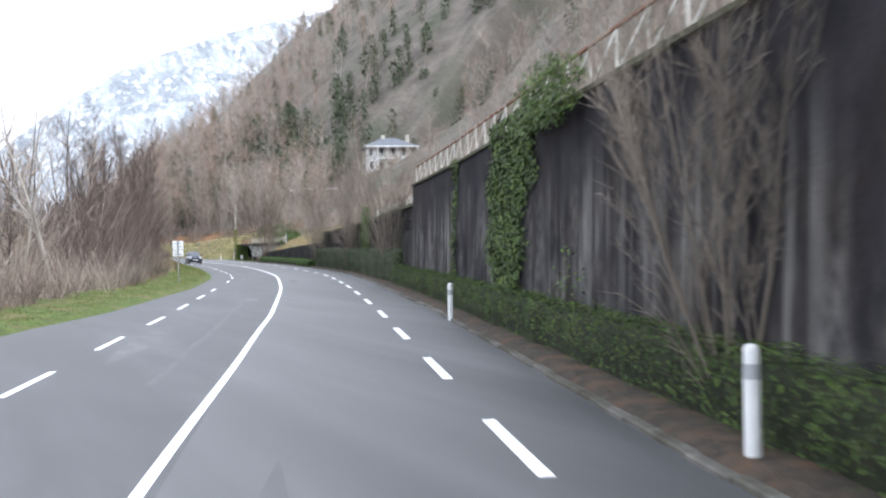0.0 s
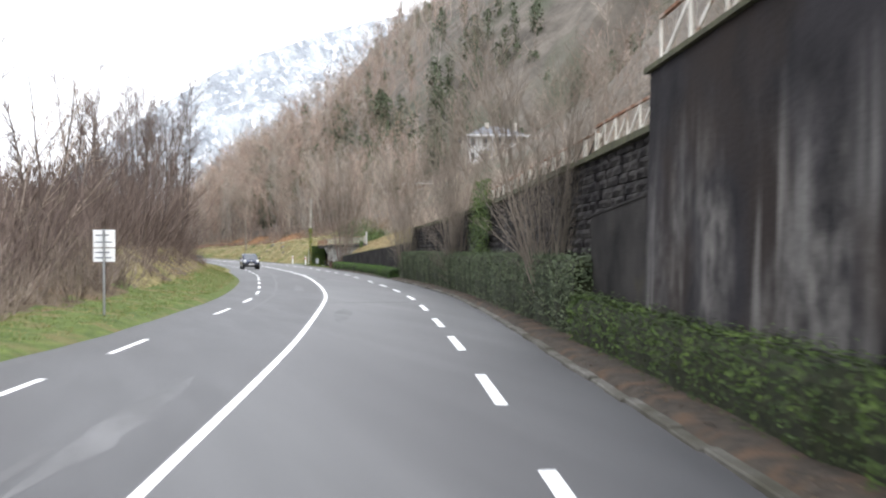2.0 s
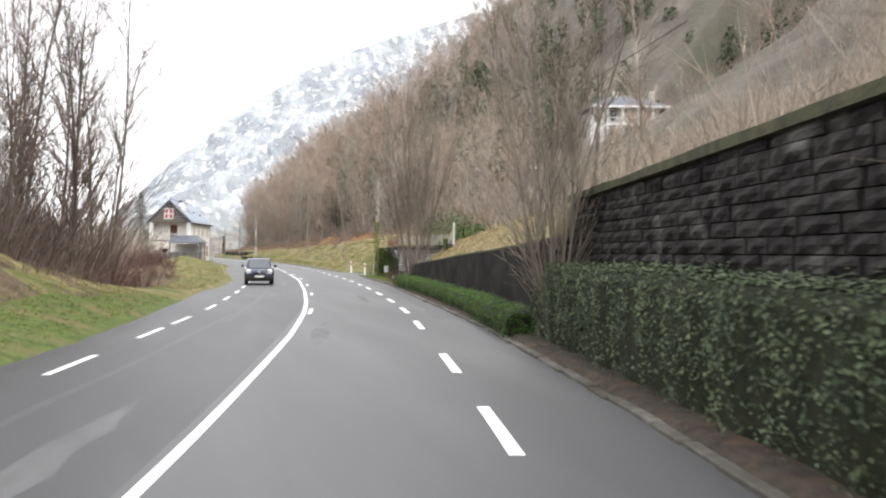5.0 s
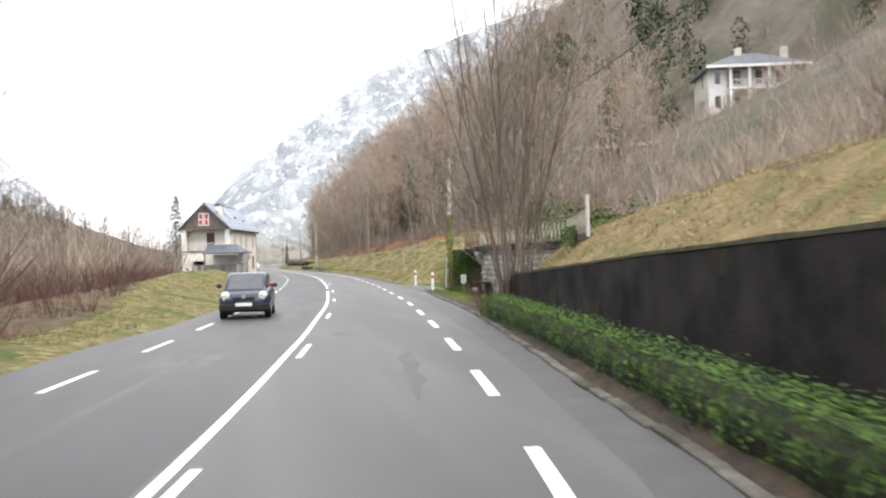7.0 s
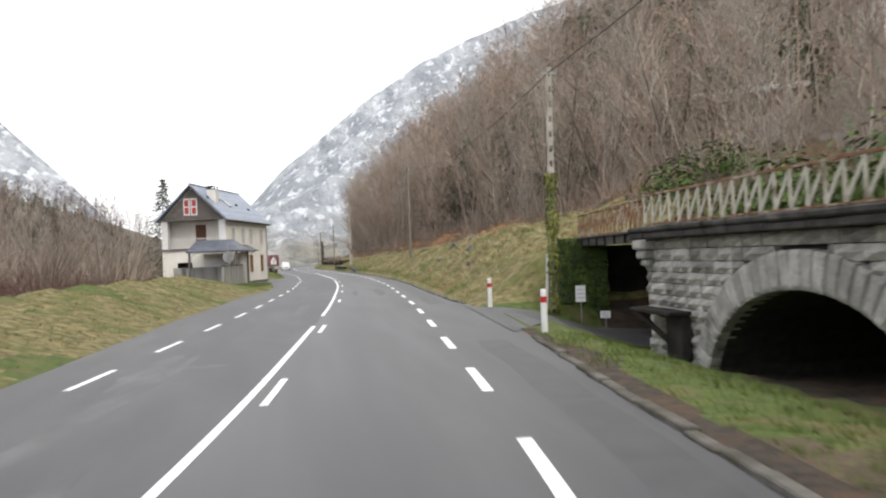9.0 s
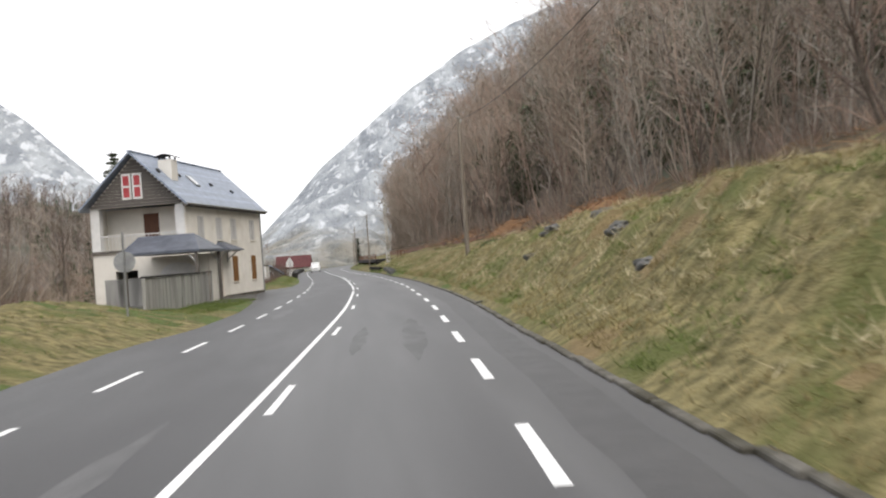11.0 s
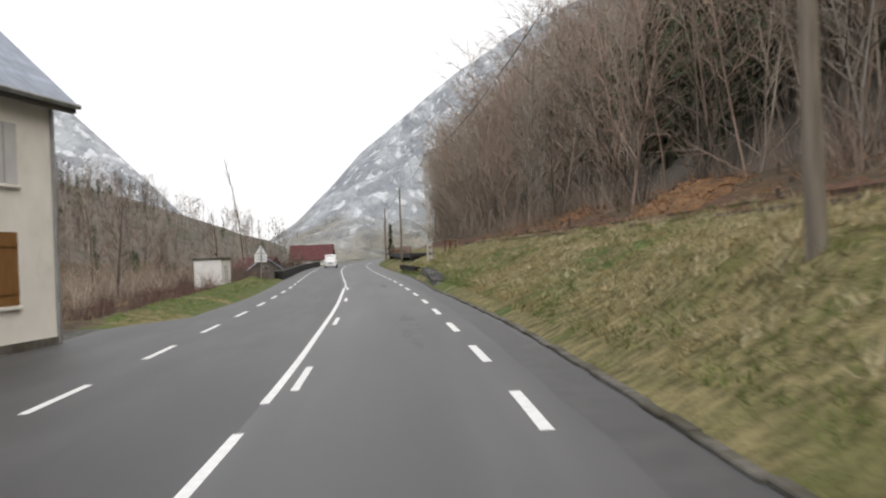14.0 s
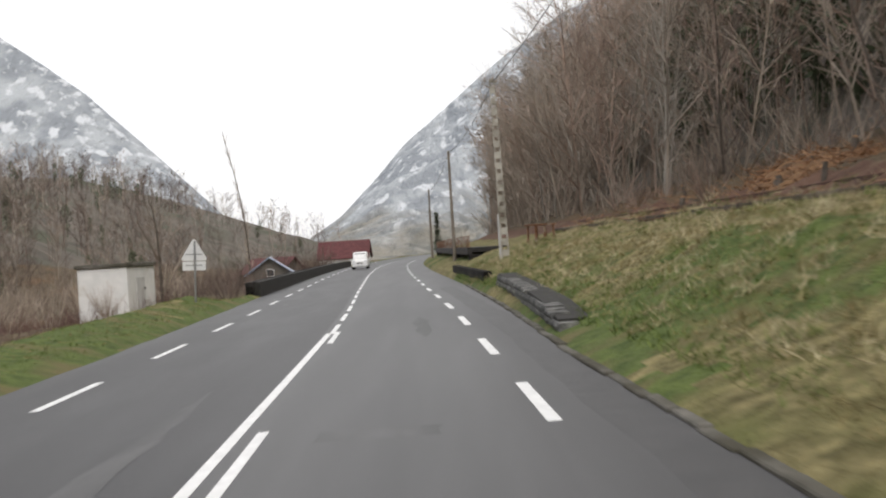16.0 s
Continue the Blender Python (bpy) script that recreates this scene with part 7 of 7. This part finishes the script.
for seed, u, off, h, stems, r, spread in ((1, 13.0, 5.9, 5.8, 10, 0.03, 0.5), (2, 54.0, 6.05, 7.0, 12, 0.034, 0.34), (3, 73.0, 6.05, 8.0, 14, 0.038, 0.28), (4, 89.4, 5.9, 7.0, 11, 0.035, 0.26), (6, 125.7, 6.3, 11.5, 9, 0.042, 0.3), (7, 126.9, 7.0, 9.5, 6, 0.042, 0.3)):
    bare_tree_thing("hedge_tree", "bare many-stemmed tree rising behind the hedge" if u < 120 else "tall bare many-stemmed tree between wall and bridge", seed, u, off, h, VASE, stems=stems, radius=r, stem_spread=spread, group="trees along the wall", bark=M_TWIG_DARK if u > 120 else M_TWIG_MID, twig=M_TWIG_MID)

for seed, u, off, h in ((11, 49.5, -10.3, 9.0), (12, 42.0, -10.6, 9.5), (13, 36.5, -15.0, 9.0), (14, 57.0, -13.5, 8.0)):
    bare_tree_thing("pale_tree", "pale grey bare tree beyond the grass verge", seed, u, off, h, SPREAD, radius=0.09, lean=0.2, bark=M_TWIG_GREY, twig=M_TWIG_GREY, group="pale trees")

def bank_top(u):
    """Height that the slender trees on the bank reach."""
    return float(np.interp(u, (58, 75, 85, 92, 98, 118), (8.0, 10.5, 11.5, 12.5, 16.0, 17.0)))


rng = random.Random(5)
for k in range(44):
    u = 92 + 27 * rng.random() if k < 32 else 60 + 32 * rng.random()
    off = -(8.7 + (6.5 if k < 32 else 10.0) * rng.random() ** 1.3) - (2.0 if u < 80 else 0.0)
    bare_tree_thing("alder", "slender dark bare tree on the bank", 100 + k, u, off, (bank_top(u) - land(u, off)) * rng.uniform(0.72, 1.0), SLIM, radius=0.075, lean=0.08, twig=M_TWIG_DARK, group="slender trees on the bank")
for k, (u, off, h) in enumerate(((52, -13.0, 7.5), (58, -15.5, 9.0), (63, -12.5, 7.5), (68, -16.0, 9.5), (73, -13.5, 9.0), (79, -17.0, 10.5), (46, -17.0, 8.5), (85, -14.0, 10.0))):
    bare_tree_thing("verge_tree", "bare brown tree with a broad crown below the verge", 260 + k, u, off, h, SPREAD, stems=1 + k % 2, stem_spread=0.3, radius=0.1, lean=0.12, bark=M_BARK, twig=M_TWIG if k % 2 else M_TWIG_DARK, group="broad trees below the verge")
for k, (x, y, h) in enumerate(((19.5, 279.0, 7.5), (24.3, 292.0, 6.5), (17.0, 268.0, 9.0), (11.0, 262.0, 10.0), (14.5, 290.0, 9.0), (5.0, 275.0, 11.0), (8.0, 300.0, 10.0), (20.5, 252.0, 8.0), (12.0, 246.0, 9.5))):
    bare_tree_thing("valley_tree", "bare dark tree on the valley floor", 170 + k, y, x - road(y, 0)[0], h, SPREAD, radius=0.12, lean=0.12, group="trees on the valley floor", z=-1.2)
bare_tree_thing("poplar", "tall slim bare poplar in the distance", 190, 352.0, -14.5, 18.0, [(9, 40, 0.12, 0.3), (2, 7, 0.5, 0.35), (1, 0, 0, 0)], radius=0.1, lean=0.0, twig=M_TWIG, z=-1)
for k, (u, off) in enumerate(((262, 17.5), (256, 19), (240, 18.5), (226, 19), (205, 18), (196, 17), (184, 16.5), (270, 18.5), (282, 17), (175, 18))):
    bare_tree_thing("slope_tree", "bare tree leaning out from the wooded slope", 200 + k, u, off, 8.5 + (k % 3), SPREAD, stems=2 + k % 2, stem_spread=0.45, radius=0.065, twig=M_TWIG if k % 2 else M_TWIG_DARK, bark=M_BARK, group="trees at the foot of the slope")

bare_tree_thing("birch", "pale slender birch above the dark wall", 230, 113.0, 15.5, 11.0, SLIM, radius=0.1, lean=0.15, bark=M_TWIG_GREY, twig=M_TWIG, group="trees above the wall")
bare_tree_thing("wall_tree", "bare spreading tree above the dark wall", 231, 116.5, 14.2, 6.5, SPREAD, radius=0.13, lean=0.1, twig=M_TWIG, group="trees above the wall")


def conifer(u, off, h, label, seed, width=0.24, mat_=M_EVER):
    rng = random.Random(seed)
    x, y = road(u, off)
    t = thing("conifer", label, "tree", "", pose(x, y, land(u, off) - 0.1))
    part("trunk", tubed((0, 0, -0.2), (0, 0, h), 0.14, 0.02, sides=7), M_BARK, t)
    tw = Twigs()
    n = int(h * 3.2)
    for i in range(n):
        z = h * (0.08 + 0.92 * i / n)
        r = (h - z) * width + 0.15
        for _ in range(8):
            a = rng.uniform(0, math.tau)
            tip = Vector((math.cos(a) * r, math.sin(a) * r, z - 0.25 * r))
            tw.rod(Vector((0, 0, z)), tip, 0.02, 0, 3)
            for _ in range(11):
                q = rng.uniform(0.25, 1.0)
                p = Vector((0, 0, z)).lerp(tip, q) + Vector((rng.gauss(0, 0.1), rng.gauss(0, 0.1), rng.gauss(0, 0.06)))
                tw.leaf(p, Vector((rng.uniform(-1, 1), rng.uniform(-1, 1), 1.2)), rng.uniform(0.14, 0.3), rng)
    v, f = tw.arrays()
    mesh_ob("crown", v, f, mat_, t)


conifer(232, -17.0, 11.6, "dark spruce behind the house", 1, width=0.36)
conifer(366, 7.2, 5.5, "slim dark cypress beside the far road", 2, width=0.09)


# ---- undergrowth, grass and litter ----
def undergrowth():
    rng = random.Random(23)
    brown, red, olive, dark, wine = [], [], [], [], []

    def put(to, n, u0, u1, o0, o1, s0, s1):
        for _ in range(n):
            u, off = rng.uniform(u0, u1), rng.uniform(o0, o1)
            if cleared(u, off):
                continue
            x, y = road(u, off)
            to.append((x, y, land(u, off) - 0.15, rng.uniform(s0, s1), rng.uniform(0, math.tau), rng.randrange(5)))

    put(brown, 130, 24, 68, -19, -10.2, 0.6, 1.3)
    put(brown, 90, 44, 68, -10, -6.9, 0.4, 0.9)
    put(brown, 60, 24, 68, -24, -12, 0.8, 1.5)
    put(brown, 45, 32, 84, -24, -11.5, 1.4, 2.4)
    for _ in range(190):
        u = rng.uniform(28, 72)
        off = left_edge(u) - 2.5 - 3.0 * rng.random()
        (dark if rng.random() < 0.6 else brown).append((*road(u, off), land(u, off) - 0.15, rng.uniform(0.35, 0.85), rng.uniform(0, math.tau), rng.randrange(5)))
    put(dark, 150, 56, 116, -16, -8.6, 0.9, 1.7)
    put(dark, 150, 78, 120, -15, -8.8, 1.0, 2.2)
    put(dark, 60, 56, 112, -16, -8.8, 0.9, 1.5)
    put(dark, 90, 68, 108, -9.4, -7.3, 0.3, 0.6)
    put(dark, 50, 50, 74, -12, -7.6, 0.6, 1.1)
    put(dark, 90, 70, 125, -22, -12, 1.0, 2.2)

    for _ in range(420):
        u = rng.uniform(108, 202)
        k = 9 * rng.random() ** 1.5
        off = -(brush_edge(u) + 0.35 + k)
        x, y = road(u, off)
        wine.append((x, y, land(u, off) - 0.1, rng.uniform(0.35, 0.7) + 0.07 * k, rng.uniform(0, math.tau), rng.randrange(5)))
    put(wine, 130, 118, 205, -30, -16, 0.8, 1.6)
    put(brown, 130, 122, 205, -27, -13.5, 1.5, 2.5)
    put(dark, 60, 296, 345, -15, -8.5, 0.8, 1.5)
    put(dark, 30, 350, 400, -13, -8.5, 1.2, 2.0)
    put(brown, 150, 99, 130, 10.6, 22, 0.5, 1.2)
    put(brown, 220, 112, 190, 16, 44, 0.6, 1.3)
    put(brown, 150, 112, 205, -34, -15, 1.0, 2.0)
    put(wine, 170, 240, 300, -10, -6.9, 0.22, 0.45)
    put(wine, 260, 236, 300, -17, -8.2, 0.25, 0.55)
    put(brown, 160, 232, 330, -32, -14, 0.7, 1.5)
    put(wine, 90, 290, 420, -26, -9, 0.5, 1.0)
    put(brown, 300, 160, 420, 15.5, 26, 0.8, 1.9)
    put(red, 130, 160, 300, 15, 20, 0.5, 1.2)
    put(brown, 130, -10, 96, 9.5, 20, 0.7, 1.5)
    put(brown, 140, 98, 160, 14, 26, 0.7, 1.4)
    put(olive, 16, 138, 152, 11.5, 17, 0.9, 1.5)
    put(olive, 14, 152, 166, 13.5, 18, 0.9, 1.4)
    put(wine, 7, 125.6, 127.6, 5.6, 6.6, 0.5, 0.75)
    for s in range(230):
        x, y = 43 + 42 * (f := rng.random()) + rng.uniform(-11, 14), 106 + 86 * f + rng.uniform(-5, 5)
        u, off = y, x - road(y, 0)[0]
        if off > 10.5 and below_villa(x, y) >= 0:
            z = land(u, off) + (lump(x, y, 45) * min(7.0, 0.1 * (off - 22)) if off > 22 else 0)
            (red if s % 3 == 0 else brown).append((x, y, carve(x, y, z) - 0.2, rng.uniform(0.5, 1.2), rng.uniform(0, math.tau), rng.randrange(5)))
    scatter("dark_undergrowth", BUSHES, dark, M_TWIG_DARK, "dark leafless brush on the bank", "undergrowth")
    scatter("wine_undergrowth", BUSHES, wine, M_TWIG_WINE, "wine-red low brush beyond the verge", "undergrowth")
    scatter("brown_undergrowth", BUSHES, brown, M_TWIG, "leafless brown brushwood", "undergrowth")
    scatter("red_undergrowth", BUSHES, red, M_TWIG_RED, "reddish bramble and brushwood", "undergrowth")
    # leafy evergreen shrubs above the bridge
    rng2 = random.Random(24)
    tw = Twigs()
    for x, y, z, s, _, _ in olive:
        base = max(z + 0.3, 2.4)
        for _ in range(230):
            d = Vector((rng2.gauss(0, 1), rng2.gauss(0, 1), 1.5 * abs(rng2.gauss(0, 1)))).normalized() * s * 1.5 * rng2.random() ** 0.4
            tw.leaf(Vector((x, y, base)) + d, d, rng2.uniform(0.12, 0.3), rng2)
    v, f = tw.arrays()
    tagged(mesh_ob("leafy_shrubs", v, f, M_IVY, None), "yellow-green leafy shrubs above the bridge", "shrubs", kind="stuff")


undergrowth()


def grass_blades():
    rng = random.Random(31)
    dry, green, pale = Twigs(), Twigs(), Twigs()

    def tuft(to, u, off, h, n, lean):
        x, y = road(u, off)
        z = land(u, off) + rough_ground(x, y, u, off)
        for _ in range(n):
            p = Vector((x + rng.gauss(0, 0.09), y + rng.gauss(0, 0.09), z - 0.02))
            w = rng.uniform(0.006, 0.013)
            a = rng.uniform(0, math.tau)
            d = Vector((math.cos(a), math.sin(a), 0))
            tip = p + Vector((rng.gauss(0, lean), rng.gauss(0, lean), 1)).normalized() * h * rng.uniform(0.5, 1.2)
            b = len(to.v)
            to.v += [p - d * w, p + d * w, tip]
            to.f.append((b, b + 1, b + 2))

    for _ in range(11000):
        u = rng.uniform(163, 292)
        off = 5.35 + 8.5 * rng.random() ** 1.3
        x, y = road(u, off)
        k = lump(x + 50, y, 6)
        tuft(green if k + 0.3 * rng.random() < (-0.05 if u < 215 else 0.12 if u < 228 else 0.22) else dry, u, off, 0.2 + 0.16 * rng.random() ** 2, 9, 1.3)
    # long arching tussocks on the bank
    for _ in range(950):
        u = rng.uniform(163, 292)
        off = 5.9 + 8.0 * rng.random()
        for _ in range(5):
            tuft(pale, u + rng.gauss(0, 0.16), off + rng.gauss(0, 0.16), 0.42, 9, 1.5)
    for _ in range(640):
        u = 170 + 120 * rng.random() ** 0.7
        off = rng.uniform(8.8, 12.0)
        for _ in range(4):
            tuft(pale, u + rng.gauss(0, 0.3), off + rng.gauss(0, 0.12), 0.28, 9, 2.2)
    for _ in range(3000):
        u = rng.uniform(212, 290)
        tuft(dry if rng.random() < 0.75 else pale, u, 5.5 + 7.0 * rng.random(), 0.2, 9, 1.6)
    for _ in range(900):
        tuft(green, rng.uniform(127, 147), rng.uniform(5.5, 8), 0.16, 7, 0.6)
    for _ in range(3000):
        u = rng.uniform(94, 127)
        tuft(dry if rng.random() < 0.8 else pale, u, rng.uniform(7.0, 12), 0.18, 7, 1.2)
    for _ in range(4400):
        u = rng.uniform(26, 108)
        e = -left_edge(u)
        tuft(green if rng.random() < 0.75 else dry, u, -(e + 0.4 + 2.2 * rng.random()), 0.1, 7, 0.8)
    for _ in range(800):
        u = rng.uniform(68, 108)
        tuft(dry, u, -rng.uniform(6.3, 9.5), 0.18, 7, 1.1)
    for _ in range(3800):
        u = rng.uniform(116, 200)
        e = -left_edge(u)
        tuft(dry if rng.random() < 0.5 else green, u, -(e + 0.5 + (brush_edge(u) - e) * rng.random()), 0.13, 7, 1.0)
    for _ in range(1300):
        tuft(green, rng.uniform(196, 216), -rng.uniform(5.7, 8.6), 0.15, 7, 0.6)
    for _ in range(2400):
        u = rng.uniform(238, 290)
        e = -left_edge(u)
        tuft(dry if rng.random() < 0.22 else green, u, -(e + 0.4 + 2.6 * rng.random()), 0.11, 7, 1.0)
    for tw, m, name, label in ((pale, M_BLADE_P, "bleached_grass", "arching tussocks of bleached winter grass"), (dry, M_BLADE_D, "dry_grass", "tufts of dry straw-coloured grass"), (green, M_BLADE_G, "green_grass", "tufts of short green grass")):
        v, f = tw.arrays()
        tagged(mesh_ob(name, v, f, m), label, "grass", kind="stuff")


grass_blades()


def litter():
    """Fallen leaves along the kerb and cut branches on the cleared bank."""
    rng = random.Random(41)
    tw = Twigs()
    for _ in range(1400):
        u = rng.uniform(5, 126)
        off = right_edge(u) + 0.15 + abs(rng.gauss(0, 0.25))
        x, y = road(u, off)
        tw.leaf(Vector((x, y, land(u, off) + 0.02)), Vector((rng.gauss(0, 0.3), rng.gauss(0, 0.3), 1)), rng.uniform(0.03, 0.07), rng)
    v, f = tw.arrays()
    tagged(mesh_ob("fallen_leaves", v, f, M_LITTER), "brown fallen leaves beside the kerb", "leaf litter", kind="stuff")
    tw = Twigs()
    for _ in range(1300):
        u = rng.uniform(165, 300)
        off = rng.uniform(12, 18)
        x, y = road(u, off)
        z = land(u, off) + 0.08
        a = rng.uniform(0, math.tau)
        d = Vector((math.cos(a), math.sin(a), rng.uniform(-0.05, 0.3)))
        grow(tw, rng, Vector((x, y, z)), d, rng.uniform(0.3, 1.2), rng.uniform(0.008, 0.022), 0, [(2, 3, 0.5, 0.6), (1, 0, 0, 0)])
    v, f = tw.arrays()
    tagged(mesh_ob("cut_branches", v, f, M_CUT), "cut branches and brash on the cleared bank", "brash", kind="stuff")


litter()


def brash_heap(u, off, length, depth, height, seed):
    """A mound of orange chips and cut branches left by the clearing of the slope."""
    rng = random.Random(seed)
    x, y = road(u, off)
    t = thing("brash_heap", "orange-brown heap of cut branches and wood chips", "brash", "heaps of brash", pose(x, y, land(u, off) - 0.1))
    n, m = 16, 10
    verts = []
    for i in range(n + 1):
        for j in range(m + 1):
            a, b = 2 * i / n - 1, 2 * j / m - 1
            h = max(0.0, 1 - a * a) * max(0.0, 1 - b * b)
            px, py = b * depth, a * length
            dz = land(u + py, off + px) - land(u, off)
            verts.append((px, py, dz + height * h * (0.8 + 0.5 * lump(px + seed, py, 1.2)) - 0.08))
    faces = [(i * (m + 1) + j, i * (m + 1) + j + 1, (i + 1) * (m + 1) + j + 1, (i + 1) * (m + 1) + j) for i in range(n) for j in range(m)]
    mesh_ob("mound", verts, faces, M_CHIPS, t, smooth=True)
    chips, sticks = Twigs(), Twigs()
    for k in range(2600):
        a, b = rng.uniform(-1, 1), rng.uniform(-1, 1)
        i, j = int((a + 1) / 2 * n), int((b + 1) / 2 * m)
        q = verts[min(n, i) * (m + 1) + min(m, j)]
        p = Vector((b * depth, a * length, q[2] + rng.uniform(-0.02, 0.16)))
        if k % 16:
            chips.leaf(p, Vector((rng.gauss(0, 0.5), rng.gauss(0, 0.5), 1)), rng.uniform(0.08, 0.24), rng)
        else:
            d = Vector((rng.gauss(0, 1), rng.gauss(0, 1), rng.uniform(0, 0.9)))
            grow(sticks, rng, p, d, rng.uniform(0.4, 1.3), rng.uniform(0.01, 0.028), 0, [(2, 3, 0.5, 0.6), (1, 0, 0, 0)])
    for tw, name in ((chips, "wood_chips"), (sticks, "cut_sticks")):
        v, f = tw.arrays()
        tagged(mesh_ob(name, v, f, M_CUT, t), kind="stuff")


brash_heap(249.5, 15.9, 6.0, 2.4, 1.1, 5)
brash_heap(216.5, 15.0, 6.0, 2.4, 1.0, 6)
brash_heap(272.0, 16.0, 6.0, 2.0, 0.7, 7)


def low_shrub(x, y, z, seed):
    """A dark green shrub flattened on the terrace edge."""
    rng = random.Random(seed)
    t = thing("shrub", "low dark green shrub on the edge of the terrace", "shrub", "", pose(x, y, z))
    tw = Twigs()
    for k in range(900):
        a, e = rng.uniform(0, math.tau), rng.random() ** 0.5
        p = Vector((math.cos(a) * 0.85 * e, math.sin(a) * 1.1 * e, 0.5 * math.sqrt(1 - e * e) * rng.uniform(0.6, 1.1)))
        tw.leaf(p, Vector((p.x, p.y, 0.6)), rng.uniform(0.06, 0.13), rng)
    for k in range(9):
        a = rng.uniform(0, math.tau)
        tw.rod(Vector((0, 0, -0.1)), Vector((math.cos(a) * 0.6, math.sin(a) * 0.7, 0.35)), 0.02, 0.006)
    v, f = tw.arrays()
    tagged(mesh_ob("leaves", v, f, M_HEDGE_G, t), kind="stuff")


low_shrub(46.1, 217.4, land(217.4, 8.9) + 0.05, 3)


def rock(u, off, size, flat, seed, sink=0.3):
    """A weathered grey boulder half sunk in the bank."""
    rng = random.Random(seed)
    bm = bmesh.new()
    bmesh.ops.create_icosphere(bm, subdivisions=3, radius=1)
    for v in bm.verts:
        k = 1 + 0.4 * noise.fractal(v.co * 1.3 + Vector((seed, 0, 0)), 0.8, 2, 4)
        v.co = Vector((v.co.x * size * k * rng.uniform(0.98, 1.02), v.co.y * size * 1.5 * k, v.co.z * size * flat * k))
    x, y = road(u, off)
    t = tagged(new("boulder"), "dark weathered rock sunk in the grass bank", "rock", "rocks on the bank")
    t.matrix_world = pose(x, y, land(u, off) + rough_ground(x, y, u, off) - sink * size * flat, 0, 12, seed * 37)
    part("stone", bm, M_ROCK, t)


for k, (u, off, s, fl) in enumerate(((195.3, 8.7, 0.42, 0.5), (197.0, 9.0, 0.5, 0.4), (193.4, 7.4, 0.26, 0.7), (191.8, 5.1, 0.16, 0.5), (182, 8.1, 0.35, 0.6), (176, 7.2, 0.26, 0.6), (187.5, 9.0, 0.4, 0.5))):
    rock(u, off, s, fl, k, 0.5)


def stump(u, off, seed):
    rng = random.Random(seed)
    x, y = road(u, off)
    t = tagged(new("tree_stump"), "freshly cut pale stump on the cleared bank", "stump", "stumps on the cleared bank")
    t.matrix_world = pose(x, y, land(u, off) + rough_ground(x, y, u, off) - 0.05, rng.uniform(-12, 12), rng.uniform(-12, 12), 0)
    r, h = rng.uniform(0.05, 0.12), rng.uniform(0.25, 0.6)
    part("bark", tubed((0, 0, -0.1), (0, 0, h), r * 1.25, r, sides=8), M_BARK, t)
    part("cut_face", tubed((0, 0, h + 0.001), (0.03, 0, h + 0.07), r * 0.97, r * 0.6, sides=8), M_CUT, t, "pale cut wood")


rng = random.Random(91)
for k in range(26):
    stump(rng.uniform(206, 284), rng.uniform(13.6, 18), 300 + k)
